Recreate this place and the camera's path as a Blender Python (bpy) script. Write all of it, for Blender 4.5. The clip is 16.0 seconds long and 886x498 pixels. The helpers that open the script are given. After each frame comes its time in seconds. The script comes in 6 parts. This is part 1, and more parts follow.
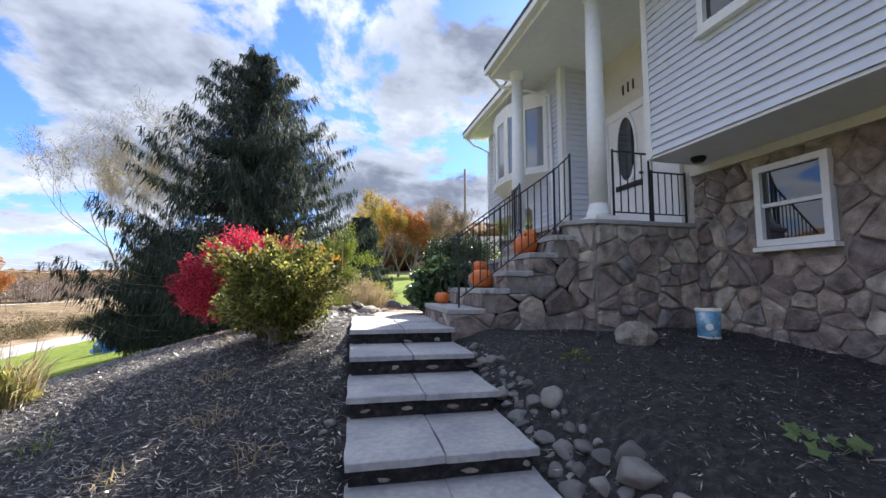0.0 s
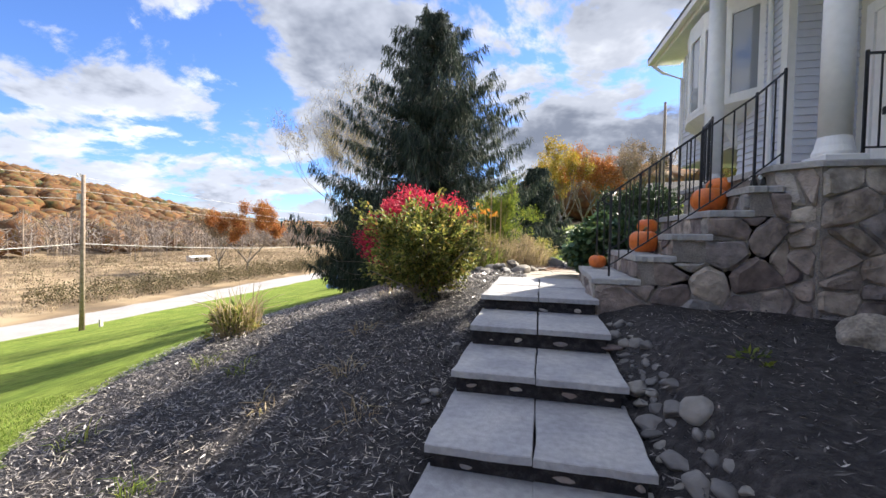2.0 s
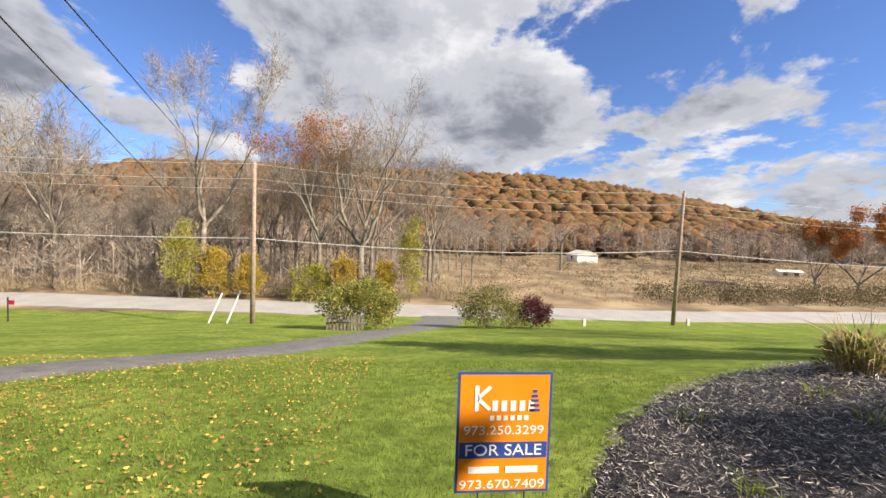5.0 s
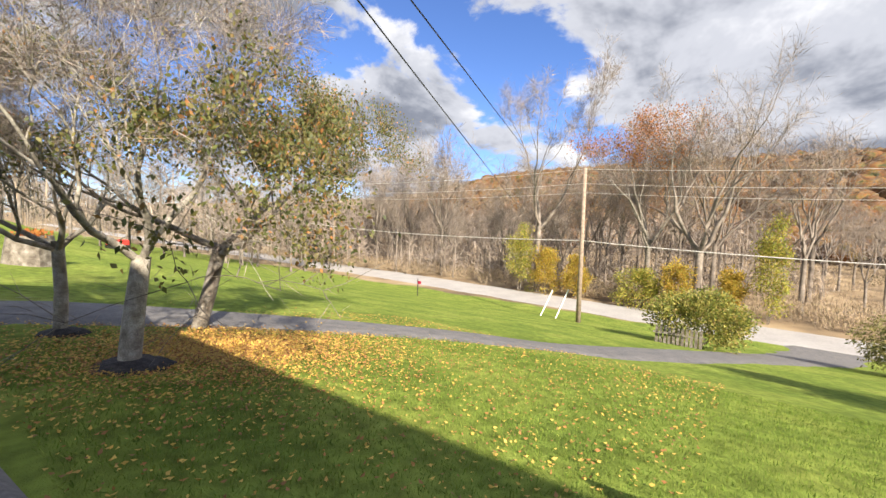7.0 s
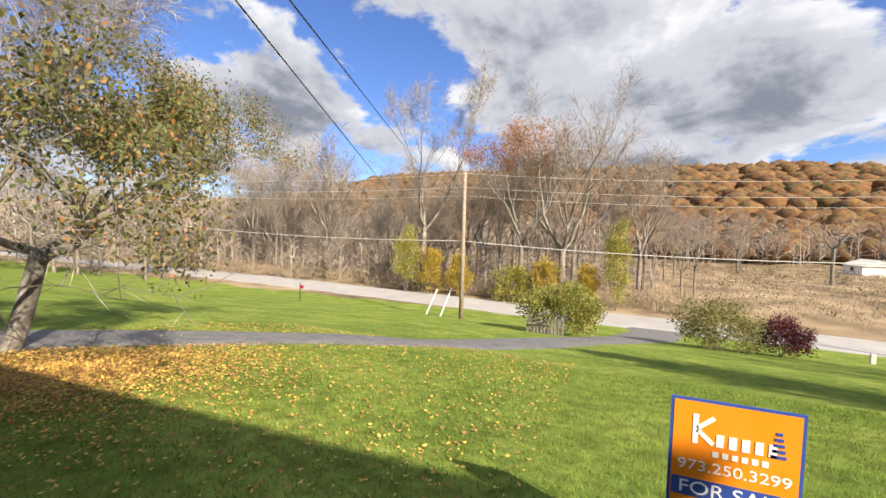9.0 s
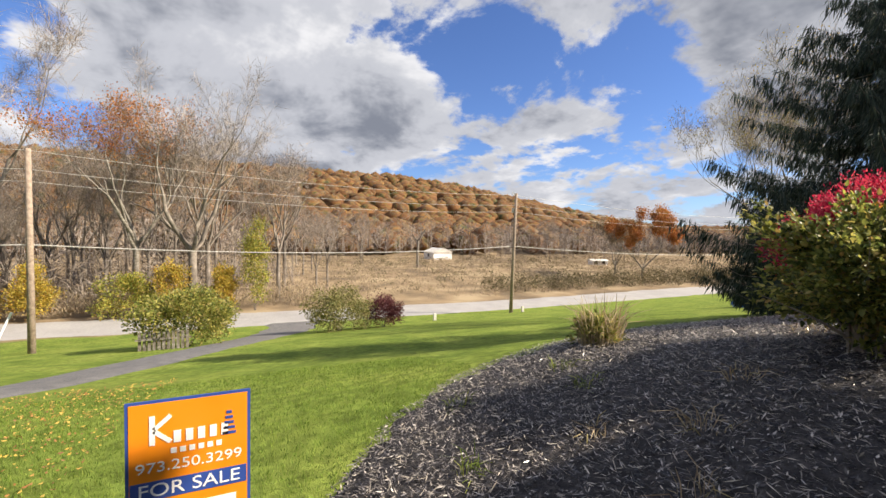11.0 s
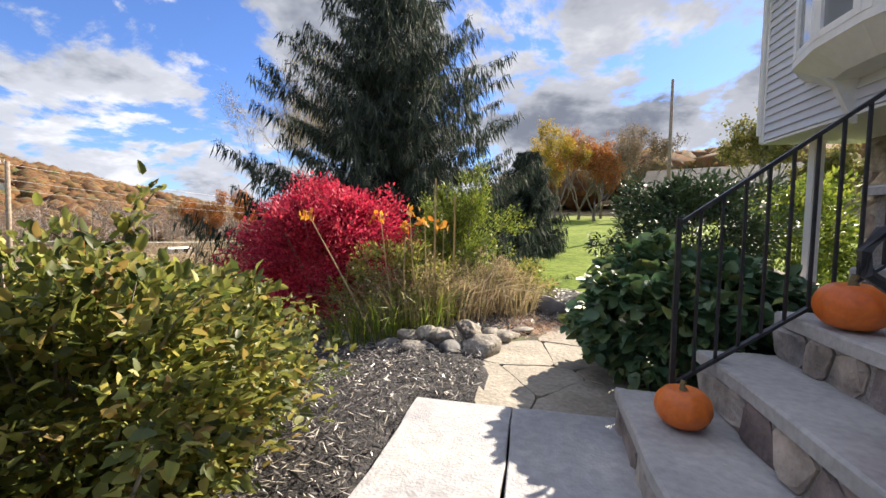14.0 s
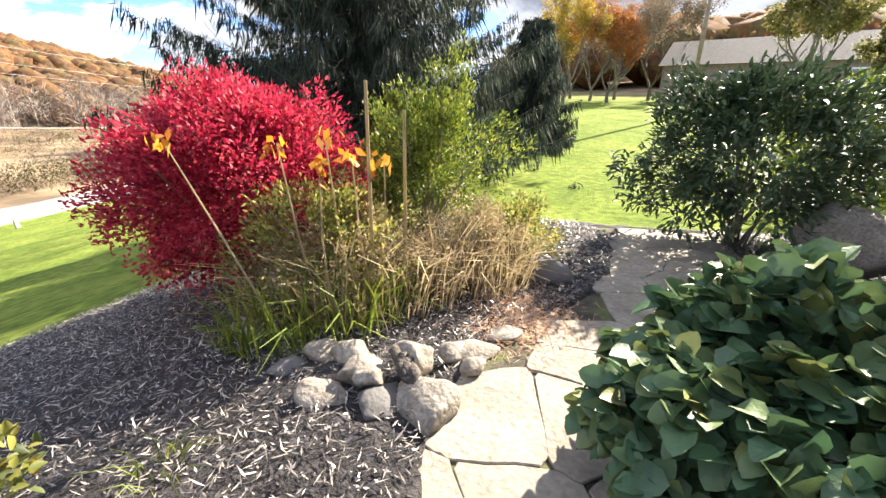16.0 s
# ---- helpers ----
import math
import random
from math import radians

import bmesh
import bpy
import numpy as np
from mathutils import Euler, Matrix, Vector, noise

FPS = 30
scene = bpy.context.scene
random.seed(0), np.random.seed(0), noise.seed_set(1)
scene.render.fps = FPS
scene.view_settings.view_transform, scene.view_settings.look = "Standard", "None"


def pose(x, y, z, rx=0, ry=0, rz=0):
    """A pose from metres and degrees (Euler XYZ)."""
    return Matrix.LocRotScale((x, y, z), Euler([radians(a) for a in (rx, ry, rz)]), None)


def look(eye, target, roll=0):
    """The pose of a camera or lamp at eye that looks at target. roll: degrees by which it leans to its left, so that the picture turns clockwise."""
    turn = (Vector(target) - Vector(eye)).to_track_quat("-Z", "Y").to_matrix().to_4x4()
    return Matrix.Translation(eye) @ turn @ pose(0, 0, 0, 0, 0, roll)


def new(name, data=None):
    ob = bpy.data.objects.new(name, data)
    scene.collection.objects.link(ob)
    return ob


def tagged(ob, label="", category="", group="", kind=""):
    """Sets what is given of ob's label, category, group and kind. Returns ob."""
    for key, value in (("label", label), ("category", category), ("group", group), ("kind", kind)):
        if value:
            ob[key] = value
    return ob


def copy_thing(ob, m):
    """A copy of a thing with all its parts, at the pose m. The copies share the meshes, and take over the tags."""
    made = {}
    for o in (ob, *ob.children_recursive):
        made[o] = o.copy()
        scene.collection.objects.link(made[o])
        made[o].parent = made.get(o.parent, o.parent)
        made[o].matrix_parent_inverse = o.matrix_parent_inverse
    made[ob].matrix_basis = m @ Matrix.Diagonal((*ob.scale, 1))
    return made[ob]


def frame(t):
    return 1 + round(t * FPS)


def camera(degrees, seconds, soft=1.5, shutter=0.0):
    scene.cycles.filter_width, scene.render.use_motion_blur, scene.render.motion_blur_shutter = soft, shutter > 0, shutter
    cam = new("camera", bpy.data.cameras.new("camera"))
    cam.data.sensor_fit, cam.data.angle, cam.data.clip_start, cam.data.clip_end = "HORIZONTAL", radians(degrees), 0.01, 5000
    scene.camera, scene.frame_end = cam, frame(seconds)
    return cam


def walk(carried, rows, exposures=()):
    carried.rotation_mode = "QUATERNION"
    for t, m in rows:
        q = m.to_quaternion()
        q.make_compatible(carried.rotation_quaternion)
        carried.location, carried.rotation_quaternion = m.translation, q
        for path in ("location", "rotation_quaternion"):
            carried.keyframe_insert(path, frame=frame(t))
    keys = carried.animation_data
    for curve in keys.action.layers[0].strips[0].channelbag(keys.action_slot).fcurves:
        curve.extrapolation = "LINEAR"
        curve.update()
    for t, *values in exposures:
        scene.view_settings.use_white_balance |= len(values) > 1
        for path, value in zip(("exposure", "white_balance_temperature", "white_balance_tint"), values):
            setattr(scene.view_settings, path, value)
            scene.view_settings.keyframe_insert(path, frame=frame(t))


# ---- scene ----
cam = camera(94.3, 16.0)
# seconds, eye x y z, yaw, pitch, lean
ROWS = [
    (0, 0.043, -0.551, 1.333, -12.03, 5.11, 0.1),
    (0.5, 0.312, -0.499, 1.444, -8.48, 1.46, 0.2),
    (1, 0.495, -0.332, 1.454, -4.01, -1.06, 0.4),
    (1.5, 0.617, -0.189, 1.487, 3.38, -1.75, 0.6),
    (2, 0.629, -0.212, 1.491, 13.45, -2.06, 0.8),
    (2.5, 0.658, -0.169, 1.486, 24.87, -1.92, 1.3),
    (3, 0.625, -0.226, 1.497, 36.68, -1.89, 1.6),
    (3.5, 0.619, -0.285, 1.496, 48.59, -2.03, 1.6),
    (4, 0.577, -0.352, 1.484, 60.45, -2.15, 1.8),
    (4.5, 0.57, -0.438, 1.483, 72.32, -2.32, 1.9),
    (5, 0.561, -0.517, 1.479, 84.23, -2.61, 2),
    (5.2, 0.572, -0.544, 1.483, 89.03, -2.72, 2),
    (7.3, 0.62, -0.7, 1.5, 130.3, -3.7, 1.5),
    (7.5, 0.63, -0.69, 1.5, 131.1, -3.7, 1.5),
    (8, 0.63, -0.66, 1.5, 128.9, -3.7, 1.5),
    (8.2, 0.63, -0.63, 1.5, 126.4, -3.65, 1.5),
    (10.3, 0.643, -0.119, 1.492, 81.37, -2.12, 1.2),
    (10.5, 0.655, -0.007, 1.499, 76.75, -2.15, 1.1),
    (11, 0.701, 0.334, 1.533, 65.11, -2.18, 1.1),
    (11.5, 0.751, 0.898, 1.545, 53.54, -2.15, 0.4),
    (12, 0.707, 1.527, 1.6, 42.08, -2.35, 0.1),
    (12.5, 0.676, 2.102, 1.719, 31.16, -2.35, 0.1),
    (13, 0.672, 2.692, 1.821, 22.04, -2.46, 0.2),
    (13.5, 0.649, 3.265, 1.85, 15.41, -2.61, 0.4),
    (14, 0.716, 3.816, 1.962, 12.56, -3.67, 0.7),
    (14.5, 0.737, 4.369, 2.091, 11.32, -6.34, 0.7),
    (15, 0.688, 4.874, 2.243, 10.81, -11.22, 0.8),
    (15.5, 0.696, 5.292, 2.318, 10.96, -15.72, 0.7),
    (16, 0.725, 5.74, 2.345, 12.49, -19.82, 0.8),
]


def aim(x, y, z, yaw, pitch, lean):
    a, b = radians(yaw), radians(pitch)
    d = Vector((-math.sin(a) * math.cos(b), math.cos(a) * math.cos(b), math.sin(b)))
    return look((x, y, z), Vector((x, y, z)) + d, lean)


walk(cam, [(r[0], aim(*r[1:])) for r in ROWS], exposures=[(0.0, 2.0, 6100, 10), (1.0, 2.05, 6150, 10), (2.0, 1.95, 6400, 10), (3.0, 1.66, 6750, 10), (4.0, 1.50, 6850, 10), (5.0, 1.46, 6950, 10), (7.5, 1.78, 6850, 10), (10.5, 1.44, 6950, 10), (12.5, 1.64, 6950, 10), (13.5, 1.72, 6750, 10), (14.5, 1.84, 6700, 10), (15.0, 2.06, 6700, 10), (16.0, 2.45, 6750, 10)])

# ---- light: low autumn sun behind the house, broken cloud ----
SUN_DIR = Vector((0.50, 0.866, 0.645)).normalized()
sun = new("sun", bpy.data.lights.new("sun", "SUN"))
sun.data.energy, sun.data.angle, sun.data.color = 4.1, radians(0.6), (1.0, 0.90, 0.76)
sun.matrix_world = look(SUN_DIR * 60, (0, 0, 0))

world = bpy.data.worlds.new("sky")
scene.world = world
world.use_nodes = True
wn, wl = world.node_tree.nodes, world.node_tree.links
wn.clear()


def wnode(kind, **kw):
    n = wn.new(kind)
    for k, v in kw.items():
        n.inputs[k].default_value = v
    return n


sky = wn.new("ShaderNodeTexSky")
sky.sky_type = "NISHITA"
sky.sun_disc = False
sky.sun_elevation = math.asin(SUN_DIR.z)
sky.sun_rotation = math.atan2(SUN_DIR.x, SUN_DIR.y)
sky.air_density, sky.dust_density, sky.ozone_density = 1.0, 0.15, 3.0
coord = wn.new("ShaderNodeTexCoord")
sep = wn.new("ShaderNodeSeparateXYZ")
wl.new(coord.outputs["Generated"], sep.inputs[0])


def wmath(op, a, b=None):
    n = wn.new("ShaderNodeMath")
    n.operation = op
    for i, v in enumerate((a, b)):
        if v is None:
            continue
        if isinstance(v, (int, float)):
            n.inputs[i].default_value = v
        else:
            wl.new(v, n.inputs[i])
    return n.outputs[0]


# clouds lie on a flat layer: direction divided by its height
lift = wmath("ADD", wmath("MAXIMUM", sep.outputs[2], 0.0), 0.34)
flat = wn.new("ShaderNodeCombineXYZ")
wl.new(wmath("DIVIDE", sep.outputs[0], lift), flat.inputs[0])
wl.new(wmath("DIVIDE", sep.outputs[1], lift), flat.inputs[1])
flat.inputs[2].default_value = 8.3


def wnoise(scale, detail, rough, vec, distort=0.0):
    n = wnode("ShaderNodeTexNoise", Scale=scale, Detail=detail, Roughness=rough, Distortion=distort)
    wl.new(vec, n.inputs["Vector"])
    return n.outputs["Fac"]


def wramp(fac, *stops):
    n = wn.new("ShaderNodeValToRGB")
    while len(n.color_ramp.elements) < len(stops):
        n.color_ramp.elements.new(0.5)
    for e, (p, c) in zip(n.color_ramp.elements, stops):
        e.position, e.color = p, (*c, 1) if len(c) == 3 else c
    n.color_ramp.interpolation = "EASE"
    wl.new(fac, n.inputs[0])
    return n.outputs[0]


# broken cumulus: banks (+) and blue gaps (-), as yaw, elevation, strength
BANKS = [(94, 16, 1.8), (102, 23, 1.7), (136, 16, 0.8), (83, 20, 1.3), (79, 12, 0.6), (56, 11, 0.3), (44, 12, 0.1), (69, 13, 0.3), (26, 22, 0.7), (-4, 27, 1), (-2, 12, 0.8), (22, 32, 0.6), (34, 13, 0.3), (85, 33, 1.3), (60, 31, 0.6),
         (14, 31, -0.9), (-21, 33, -0.6), (35, 22, -0.8), (45, 27, -0.7), (58, 20, -0.9), (10, 17, -0.7), (123, 14, -0.8), (124, 25, -1), (138, 25, -1), (152, 18, -1), (165, 10, -0.7), (172, 26, -0.8)]
field = wmath("ADD", wmath("MULTIPLY", wnoise(2.5, 12.0, 0.60, flat.outputs[0], 0.2), 1.25), -0.125)
for yaw_, el_, weight_ in BANKS:
    a_, e_ = radians(yaw_), radians(el_)
    near_ = wn.new("ShaderNodeVectorMath")
    near_.operation = "DOT_PRODUCT"
    wl.new(coord.outputs["Generated"], near_.inputs[0])
    near_.inputs[1].default_value = (-math.sin(a_) * math.cos(e_), math.cos(a_) * math.cos(e_), math.sin(e_))
    lobe = wn.new("ShaderNodeMapRange")
    lobe.interpolation_type = "SMOOTHSTEP"
    lobe.inputs[1].default_value, lobe.inputs[2].default_value, lobe.inputs[4].default_value = 0.968, 1.0, (0.085 if weight_ > 0 else 0.062) * weight_
    wl.new(near_.outputs["Value"], lobe.inputs[0])
    field = wmath("ADD", field, lobe.outputs[0])
big = field
tone = wnoise(1.2, 8.0, 0.62, flat.outputs[0], 0.2)
shift = wn.new("ShaderNodeVectorMath")
shift.operation = "ADD"
wl.new(flat.outputs[0], shift.inputs[0])
shift.inputs[1].default_value = (0.07, 0.12, 0.0)
sunward = wnoise(2.5, 5.0, 0.6, shift.outputs[0], 0.2)
cover = wramp(big, (0.415, (0, 0, 0)), (0.515, (1, 1, 1)))
relief = wmath("MULTIPLY", wmath("SUBTRACT", big, sunward), 0.7)
body = wmath("ADD", wmath("ADD", wmath("MULTIPLY", big, 0.85), wmath("MULTIPLY", tone, 0.35)), -0.10)
thick = wramp(wmath("SUBTRACT", body, relief), (0.37, (1.0, 1.0, 1.0)), (0.50, (0.66, 0.68, 0.72)), (0.66, (0.27, 0.295, 0.35)))
grey = wnode("ShaderNodeMix")
grey.data_type, grey.blend_type = "RGBA", "MULTIPLY"
grey.inputs[0].default_value = 1.0
wl.new(thick, grey.inputs[6])
# clouds towards the sun are dimmed by up to a quarter to avoid clipping
toward = wn.new("ShaderNodeVectorMath")
toward.operation = "DOT_PRODUCT"
wl.new(coord.outputs["Generated"], toward.inputs[0])
toward.inputs[1].default_value = SUN_DIR.normalized()
sun_dim = wmath("ADD", 1.0, wmath("MULTIPLY", wmath("POWER", wmath("MAXIMUM", toward.outputs["Value"], 0.0), 2.0), -0.24))
white_ = wn.new("ShaderNodeVectorMath")
white_.operation = "SCALE"
white_.inputs[0].default_value = (2.15, 2.22, 2.42)
# cloud overhead, mostly above the view, brightened up to 1.8 times as fill light
high = wn.new("ShaderNodeMapRange")
high.interpolation_type = "SMOOTHSTEP"
high.inputs[1].default_value, high.inputs[2].default_value, high.inputs[3].default_value, high.inputs[4].default_value = 0.42, 0.9, 1.0, 1.8
wl.new(sep.outputs[2], high.inputs[0])
wl.new(wmath("MULTIPLY", sun_dim, high.outputs[0]), white_.inputs["Scale"])
wl.new(white_.outputs[0], grey.inputs[7])
mixed = wnode("ShaderNodeMix")
mixed.data_type = "RGBA"
deep = wnode("ShaderNodeMix")
deep.data_type, deep.blend_type = "RGBA", "MULTIPLY"
deep.inputs[0].default_value = 1.0
wl.new(sky.outputs[0], deep.inputs[6])
deep.inputs[7].default_value = (0.23, 0.285, 0.42, 1)
wl.new(cover, mixed.inputs[0])
wl.new(deep.outputs[2], mixed.inputs[6])
wl.new(grey.outputs[2], mixed.inputs[7])
back = wnode("ShaderNodeBackground", Strength=0.15)
wl.new(mixed.outputs[2], back.inputs[0])
wl.new(back.outputs[0], wn.new("ShaderNodeOutputWorld").inputs[0])


# ---- materials ----
def mat(name, stops, scale=4.0, rough=0.85, bump=0.0, bscale=40.0, metal=0.0, pick="noise", fine=0.25, through_light=0.0, wet=0.0, detail=6.0, spec=0.5):
    """Colour from a ramp over noise, over each piece's own random number, or over each object's; a finer grain on top; relief."""
    m = bpy.data.materials.new(name)
    m.use_nodes = True
    n, l = m.node_tree.nodes, m.node_tree.links
    n.clear()
    tc = n.new("ShaderNodeTexCoord")
    ramp = n.new("ShaderNodeValToRGB")
    stops = stops if len(stops) > 1 else stops * 2
    while len(ramp.color_ramp.elements) < len(stops):
        ramp.color_ramp.elements.new(0.5)
    lo, hi = (0.32, 0.68) if pick == "noise" else (0.0, 1.0)
    for i, (e, c) in enumerate(zip(ramp.color_ramp.elements, stops)):
        e.position, e.color = lo + (hi - lo) * i / (len(stops) - 1), (*c, 1)
    big = n.new("ShaderNodeTexNoise")
    big.inputs["Scale"].default_value, big.inputs["Detail"].default_value = scale, detail
    l.new(tc.outputs["Object"], big.inputs["Vector"])
    if pick == "island":
        src = n.new("ShaderNodeNewGeometry").outputs["Random Per Island"]
    elif pick == "object":
        src = n.new("ShaderNodeObjectInfo").outputs["Random"]
    else:
        src = big.outputs["Fac"]
    l.new(src, ramp.inputs[0])
    small = n.new("ShaderNodeTexNoise")
    small.inputs["Scale"].default_value, small.inputs["Detail"].default_value = scale * 9 if pick == "noise" else scale, 4
    l.new(tc.outputs["Object"], small.inputs["Vector"])
    span = n.new("ShaderNodeMapRange")
    span.inputs[1].default_value, span.inputs[2].default_value = 0.3, 0.7
    span.inputs[3].default_value, span.inputs[4].default_value = 1 - fine, 1 + fine
    l.new(small.outputs["Fac"], span.inputs[0])
    mul = n.new("ShaderNodeMix")
    mul.data_type, mul.blend_type = "RGBA", "MULTIPLY"
    mul.inputs[0].default_value = 1
    l.new(ramp.outputs[0], mul.inputs[6])
    l.new(span.outputs[0], mul.inputs[7])
    b = n.new("ShaderNodeBsdfPrincipled")
    l.new(mul.outputs[2], b.inputs["Base Color"])
    b.inputs["Metallic"].default_value = metal
    b.inputs["Specular IOR Level"].default_value = spec
    rr = n.new("ShaderNodeMapRange")
    rr.inputs[1].default_value, rr.inputs[2].default_value = 0.3, 0.7
    rr.inputs[3].default_value, rr.inputs[4].default_value = max(0.03, rough - 0.1), min(1, rough + 0.1)
    l.new(small.outputs["Fac"], rr.inputs[0])
    l.new(rr.outputs[0], b.inputs["Roughness"])
    if bump:
        bn = n.new("ShaderNodeTexNoise")
        bn.inputs["Scale"].default_value, bn.inputs["Detail"].default_value = bscale, 5
        l.new(tc.outputs["Object"], bn.inputs["Vector"])
        bp = n.new("ShaderNodeBump")
        bp.inputs["Strength"].default_value, bp.inputs["Distance"].default_value = min(1.0, bump), 0.02
        l.new(bn.outputs["Fac"], bp.inputs["Height"])
        l.new(bp.outputs[0], b.inputs["Normal"])
    out = n.new("ShaderNodeOutputMaterial")
    if through_light:
        tr = n.new("ShaderNodeBsdfTranslucent")
        l.new(mul.outputs[2], tr.inputs[0])
        mx = n.new("ShaderNodeMixShader")
        mx.inputs[0].default_value = through_light
        l.new(b.outputs[0], mx.inputs[1])
        l.new(tr.outputs[0], mx.inputs[2])
        l.new(mx.outputs[0], out.inputs[0])
    else:
        l.new(b.outputs[0], out.inputs[0])
    return m


M = {}
M["slab"] = mat("bluestone", [(0.28, 0.28, 0.297), (0.34, 0.336, 0.345), (0.40, 0.39, 0.382)], 2.2, 0.7, 0.35, 60, fine=0.18)
M["flag"] = mat("tan flagstone", [(0.20, 0.17, 0.135), (0.255, 0.225, 0.18), (0.315, 0.28, 0.23)], 3.0, 0.8, 0.6, 25, fine=0.25)
M["joint"] = mat("mossy joint soil", [(0.035, 0.03, 0.022), (0.07, 0.062, 0.04), (0.09, 0.11, 0.03)], 6, 0.95, 0.5, 60)
M["mulch"] = mat("dark mulch", [(0.010, 0.009, 0.010), (0.022, 0.0195, 0.021), (0.055, 0.049, 0.049)], 16, 0.9, 1.0, 55, fine=0.5)
M["chip"] = mat("mulch chips", [(0.012, 0.0105, 0.0115), (0.021, 0.0185, 0.02), (0.032, 0.028, 0.03), (0.055, 0.049, 0.049), (0.12, 0.107, 0.104), (0.26, 0.235, 0.22), (0.50, 0.46, 0.42)], 30, 0.32, pick="island")
M["tender"] = mat("soft green seedling leaves", [(0.09, 0.14, 0.05), (0.15, 0.20, 0.075)], 9, 0.6, through_light=0.25)
M["root"] = mat("dark weathered root", [(0.035, 0.028, 0.024), (0.08, 0.066, 0.056), (0.15, 0.13, 0.112)], 14, 0.9, 0.9, 40, fine=0.4)
M["shred"] = mat("weathered shreds in sunlit tone", [(0.10, 0.09, 0.085), (0.22, 0.195, 0.175), (0.36, 0.32, 0.27), (0.50, 0.45, 0.37)], 20, 0.5, pick="island")
M["lawn"] = mat("lawn turf", [(0.115, 0.165, 0.034), (0.16, 0.212, 0.044), (0.21, 0.252, 0.058)], 0.6, 0.95, 1.0, 90, fine=0.35, spec=0.03)
M["blade"] = mat("grass blades", [(0.10, 0.17, 0.026), (0.15, 0.228, 0.036), (0.23, 0.285, 0.06)], 3, 0.8, pick="island", through_light=0.35, spec=0.2)
M["stone"] = mat("fieldstone", [(0.15, 0.118, 0.112), (0.30, 0.245, 0.21), (0.38, 0.32, 0.265), (0.43, 0.38, 0.32), (0.26, 0.245, 0.235), (0.19, 0.15, 0.138), (0.34, 0.285, 0.24), (0.23, 0.19, 0.17)], 7, 0.88, 1.0, 28, pick="object", fine=0.5)
M["mortar"] = mat("mortar", [(0.20, 0.178, 0.16), (0.30, 0.272, 0.242)], 8, 0.95, 0.5, 80)
M["riverrock"] = mat("river rock", [(0.095, 0.09, 0.089), (0.155, 0.147, 0.142), (0.24, 0.225, 0.206)], 5, 0.75, 0.4, 30, pick="object", fine=0.3)
M["siding"] = mat("grey vinyl siding", [(0.60, 0.625, 0.70), (0.66, 0.685, 0.76)], 0.8, 0.5, 0.05, 200, fine=0.04)
M["white"] = mat("white trim paint", [(0.80, 0.80, 0.79), (0.86, 0.86, 0.85)], 1.5, 0.5, 0.03, 90, fine=0.04)
M["cream"] = mat("cream trim paint", [(0.62, 0.6, 0.52), (0.7, 0.68, 0.6)], 1.5, 0.6, 0.03, 90, fine=0.05)
M["roof"] = mat("roof shingles", [(0.06, 0.057, 0.055), (0.11, 0.104, 0.10)], 6, 0.9, 0.6, 40)
M["iron"] = mat("black wrought iron", [(0.025, 0.025, 0.028), (0.05, 0.05, 0.055)], 20, 0.45, 0.1, 80, metal=0.4)
M["pumpkin"] = mat("pumpkin skin", [(0.55, 0.11, 0.015), (0.7, 0.19, 0.03)], 5, 0.45, 0.15, 40, fine=0.12)
M["stem"] = mat("dry stem", [(0.1, 0.08, 0.04), (0.2, 0.16, 0.08)], 20, 0.9)
M["asphalt"] = mat("asphalt", [(0.10, 0.099, 0.102), (0.16, 0.155, 0.155)], 3, 0.9, 0.6, 120, fine=0.3)
M["road"] = mat("pale worn road", [(0.28, 0.27, 0.265), (0.34, 0.33, 0.32)], 0.5, 0.9, 0.4, 60, fine=0.12)
M["bark"] = mat("grey bark", [(0.09, 0.075, 0.06), (0.17, 0.15, 0.125), (0.27, 0.25, 0.22)], 6, 0.95, 0.9, 30, fine=0.3)
M["twig"] = mat("pale twigs", [(0.2, 0.165, 0.135), (0.32, 0.275, 0.23)], 2, 0.9)
M["darktwig"] = mat("brown grey twigs", [(0.12, 0.095, 0.08), (0.22, 0.18, 0.15), (0.34, 0.29, 0.25)], 2, 0.9, pick="island")
M["palebark"] = mat("pale lichened bark", [(0.16, 0.14, 0.115), (0.28, 0.26, 0.22), (0.42, 0.40, 0.35)], 9, 0.95, 0.8, 30, fine=0.3)
M["cherry"] = mat("thinning cherry leaves", [(0.055, 0.075, 0.02), (0.09, 0.11, 0.03), (0.15, 0.145, 0.04), (0.10, 0.12, 0.03), (0.20, 0.17, 0.055), (0.13, 0.13, 0.04), (0.46, 0.20, 0.07)], 4, 0.6, pick="island", through_light=0.35)
M["hedge"] = mat("olive brown brush", [(0.06, 0.055, 0.03), (0.11, 0.09, 0.045), (0.17, 0.13, 0.07), (0.1, 0.1, 0.04)], 0.3, 0.95, pick="island", through_light=0.2)
M["vine"] = mat("yellowing vine leaves", [(0.12, 0.15, 0.03), (0.26, 0.29, 0.045), (0.40, 0.36, 0.06), (0.34, 0.22, 0.06)], 4, 0.7, pick="island", through_light=0.3)
M["cable"] = mat("pale cable sheath", [(0.42, 0.40, 0.38), (0.5, 0.48, 0.46)], 3, 0.6)
M["greybark"] = mat("grey brown woodland bark", [(0.10, 0.083, 0.07), (0.18, 0.155, 0.13), (0.30, 0.26, 0.225)], 1.5, 0.95)
M["tarp"] = mat("blue tarpaulin", [(0.02, 0.12, 0.4), (0.04, 0.2, 0.55), (0.5, 0.58, 0.65)], 1.6, 0.4, 0.3, 12)
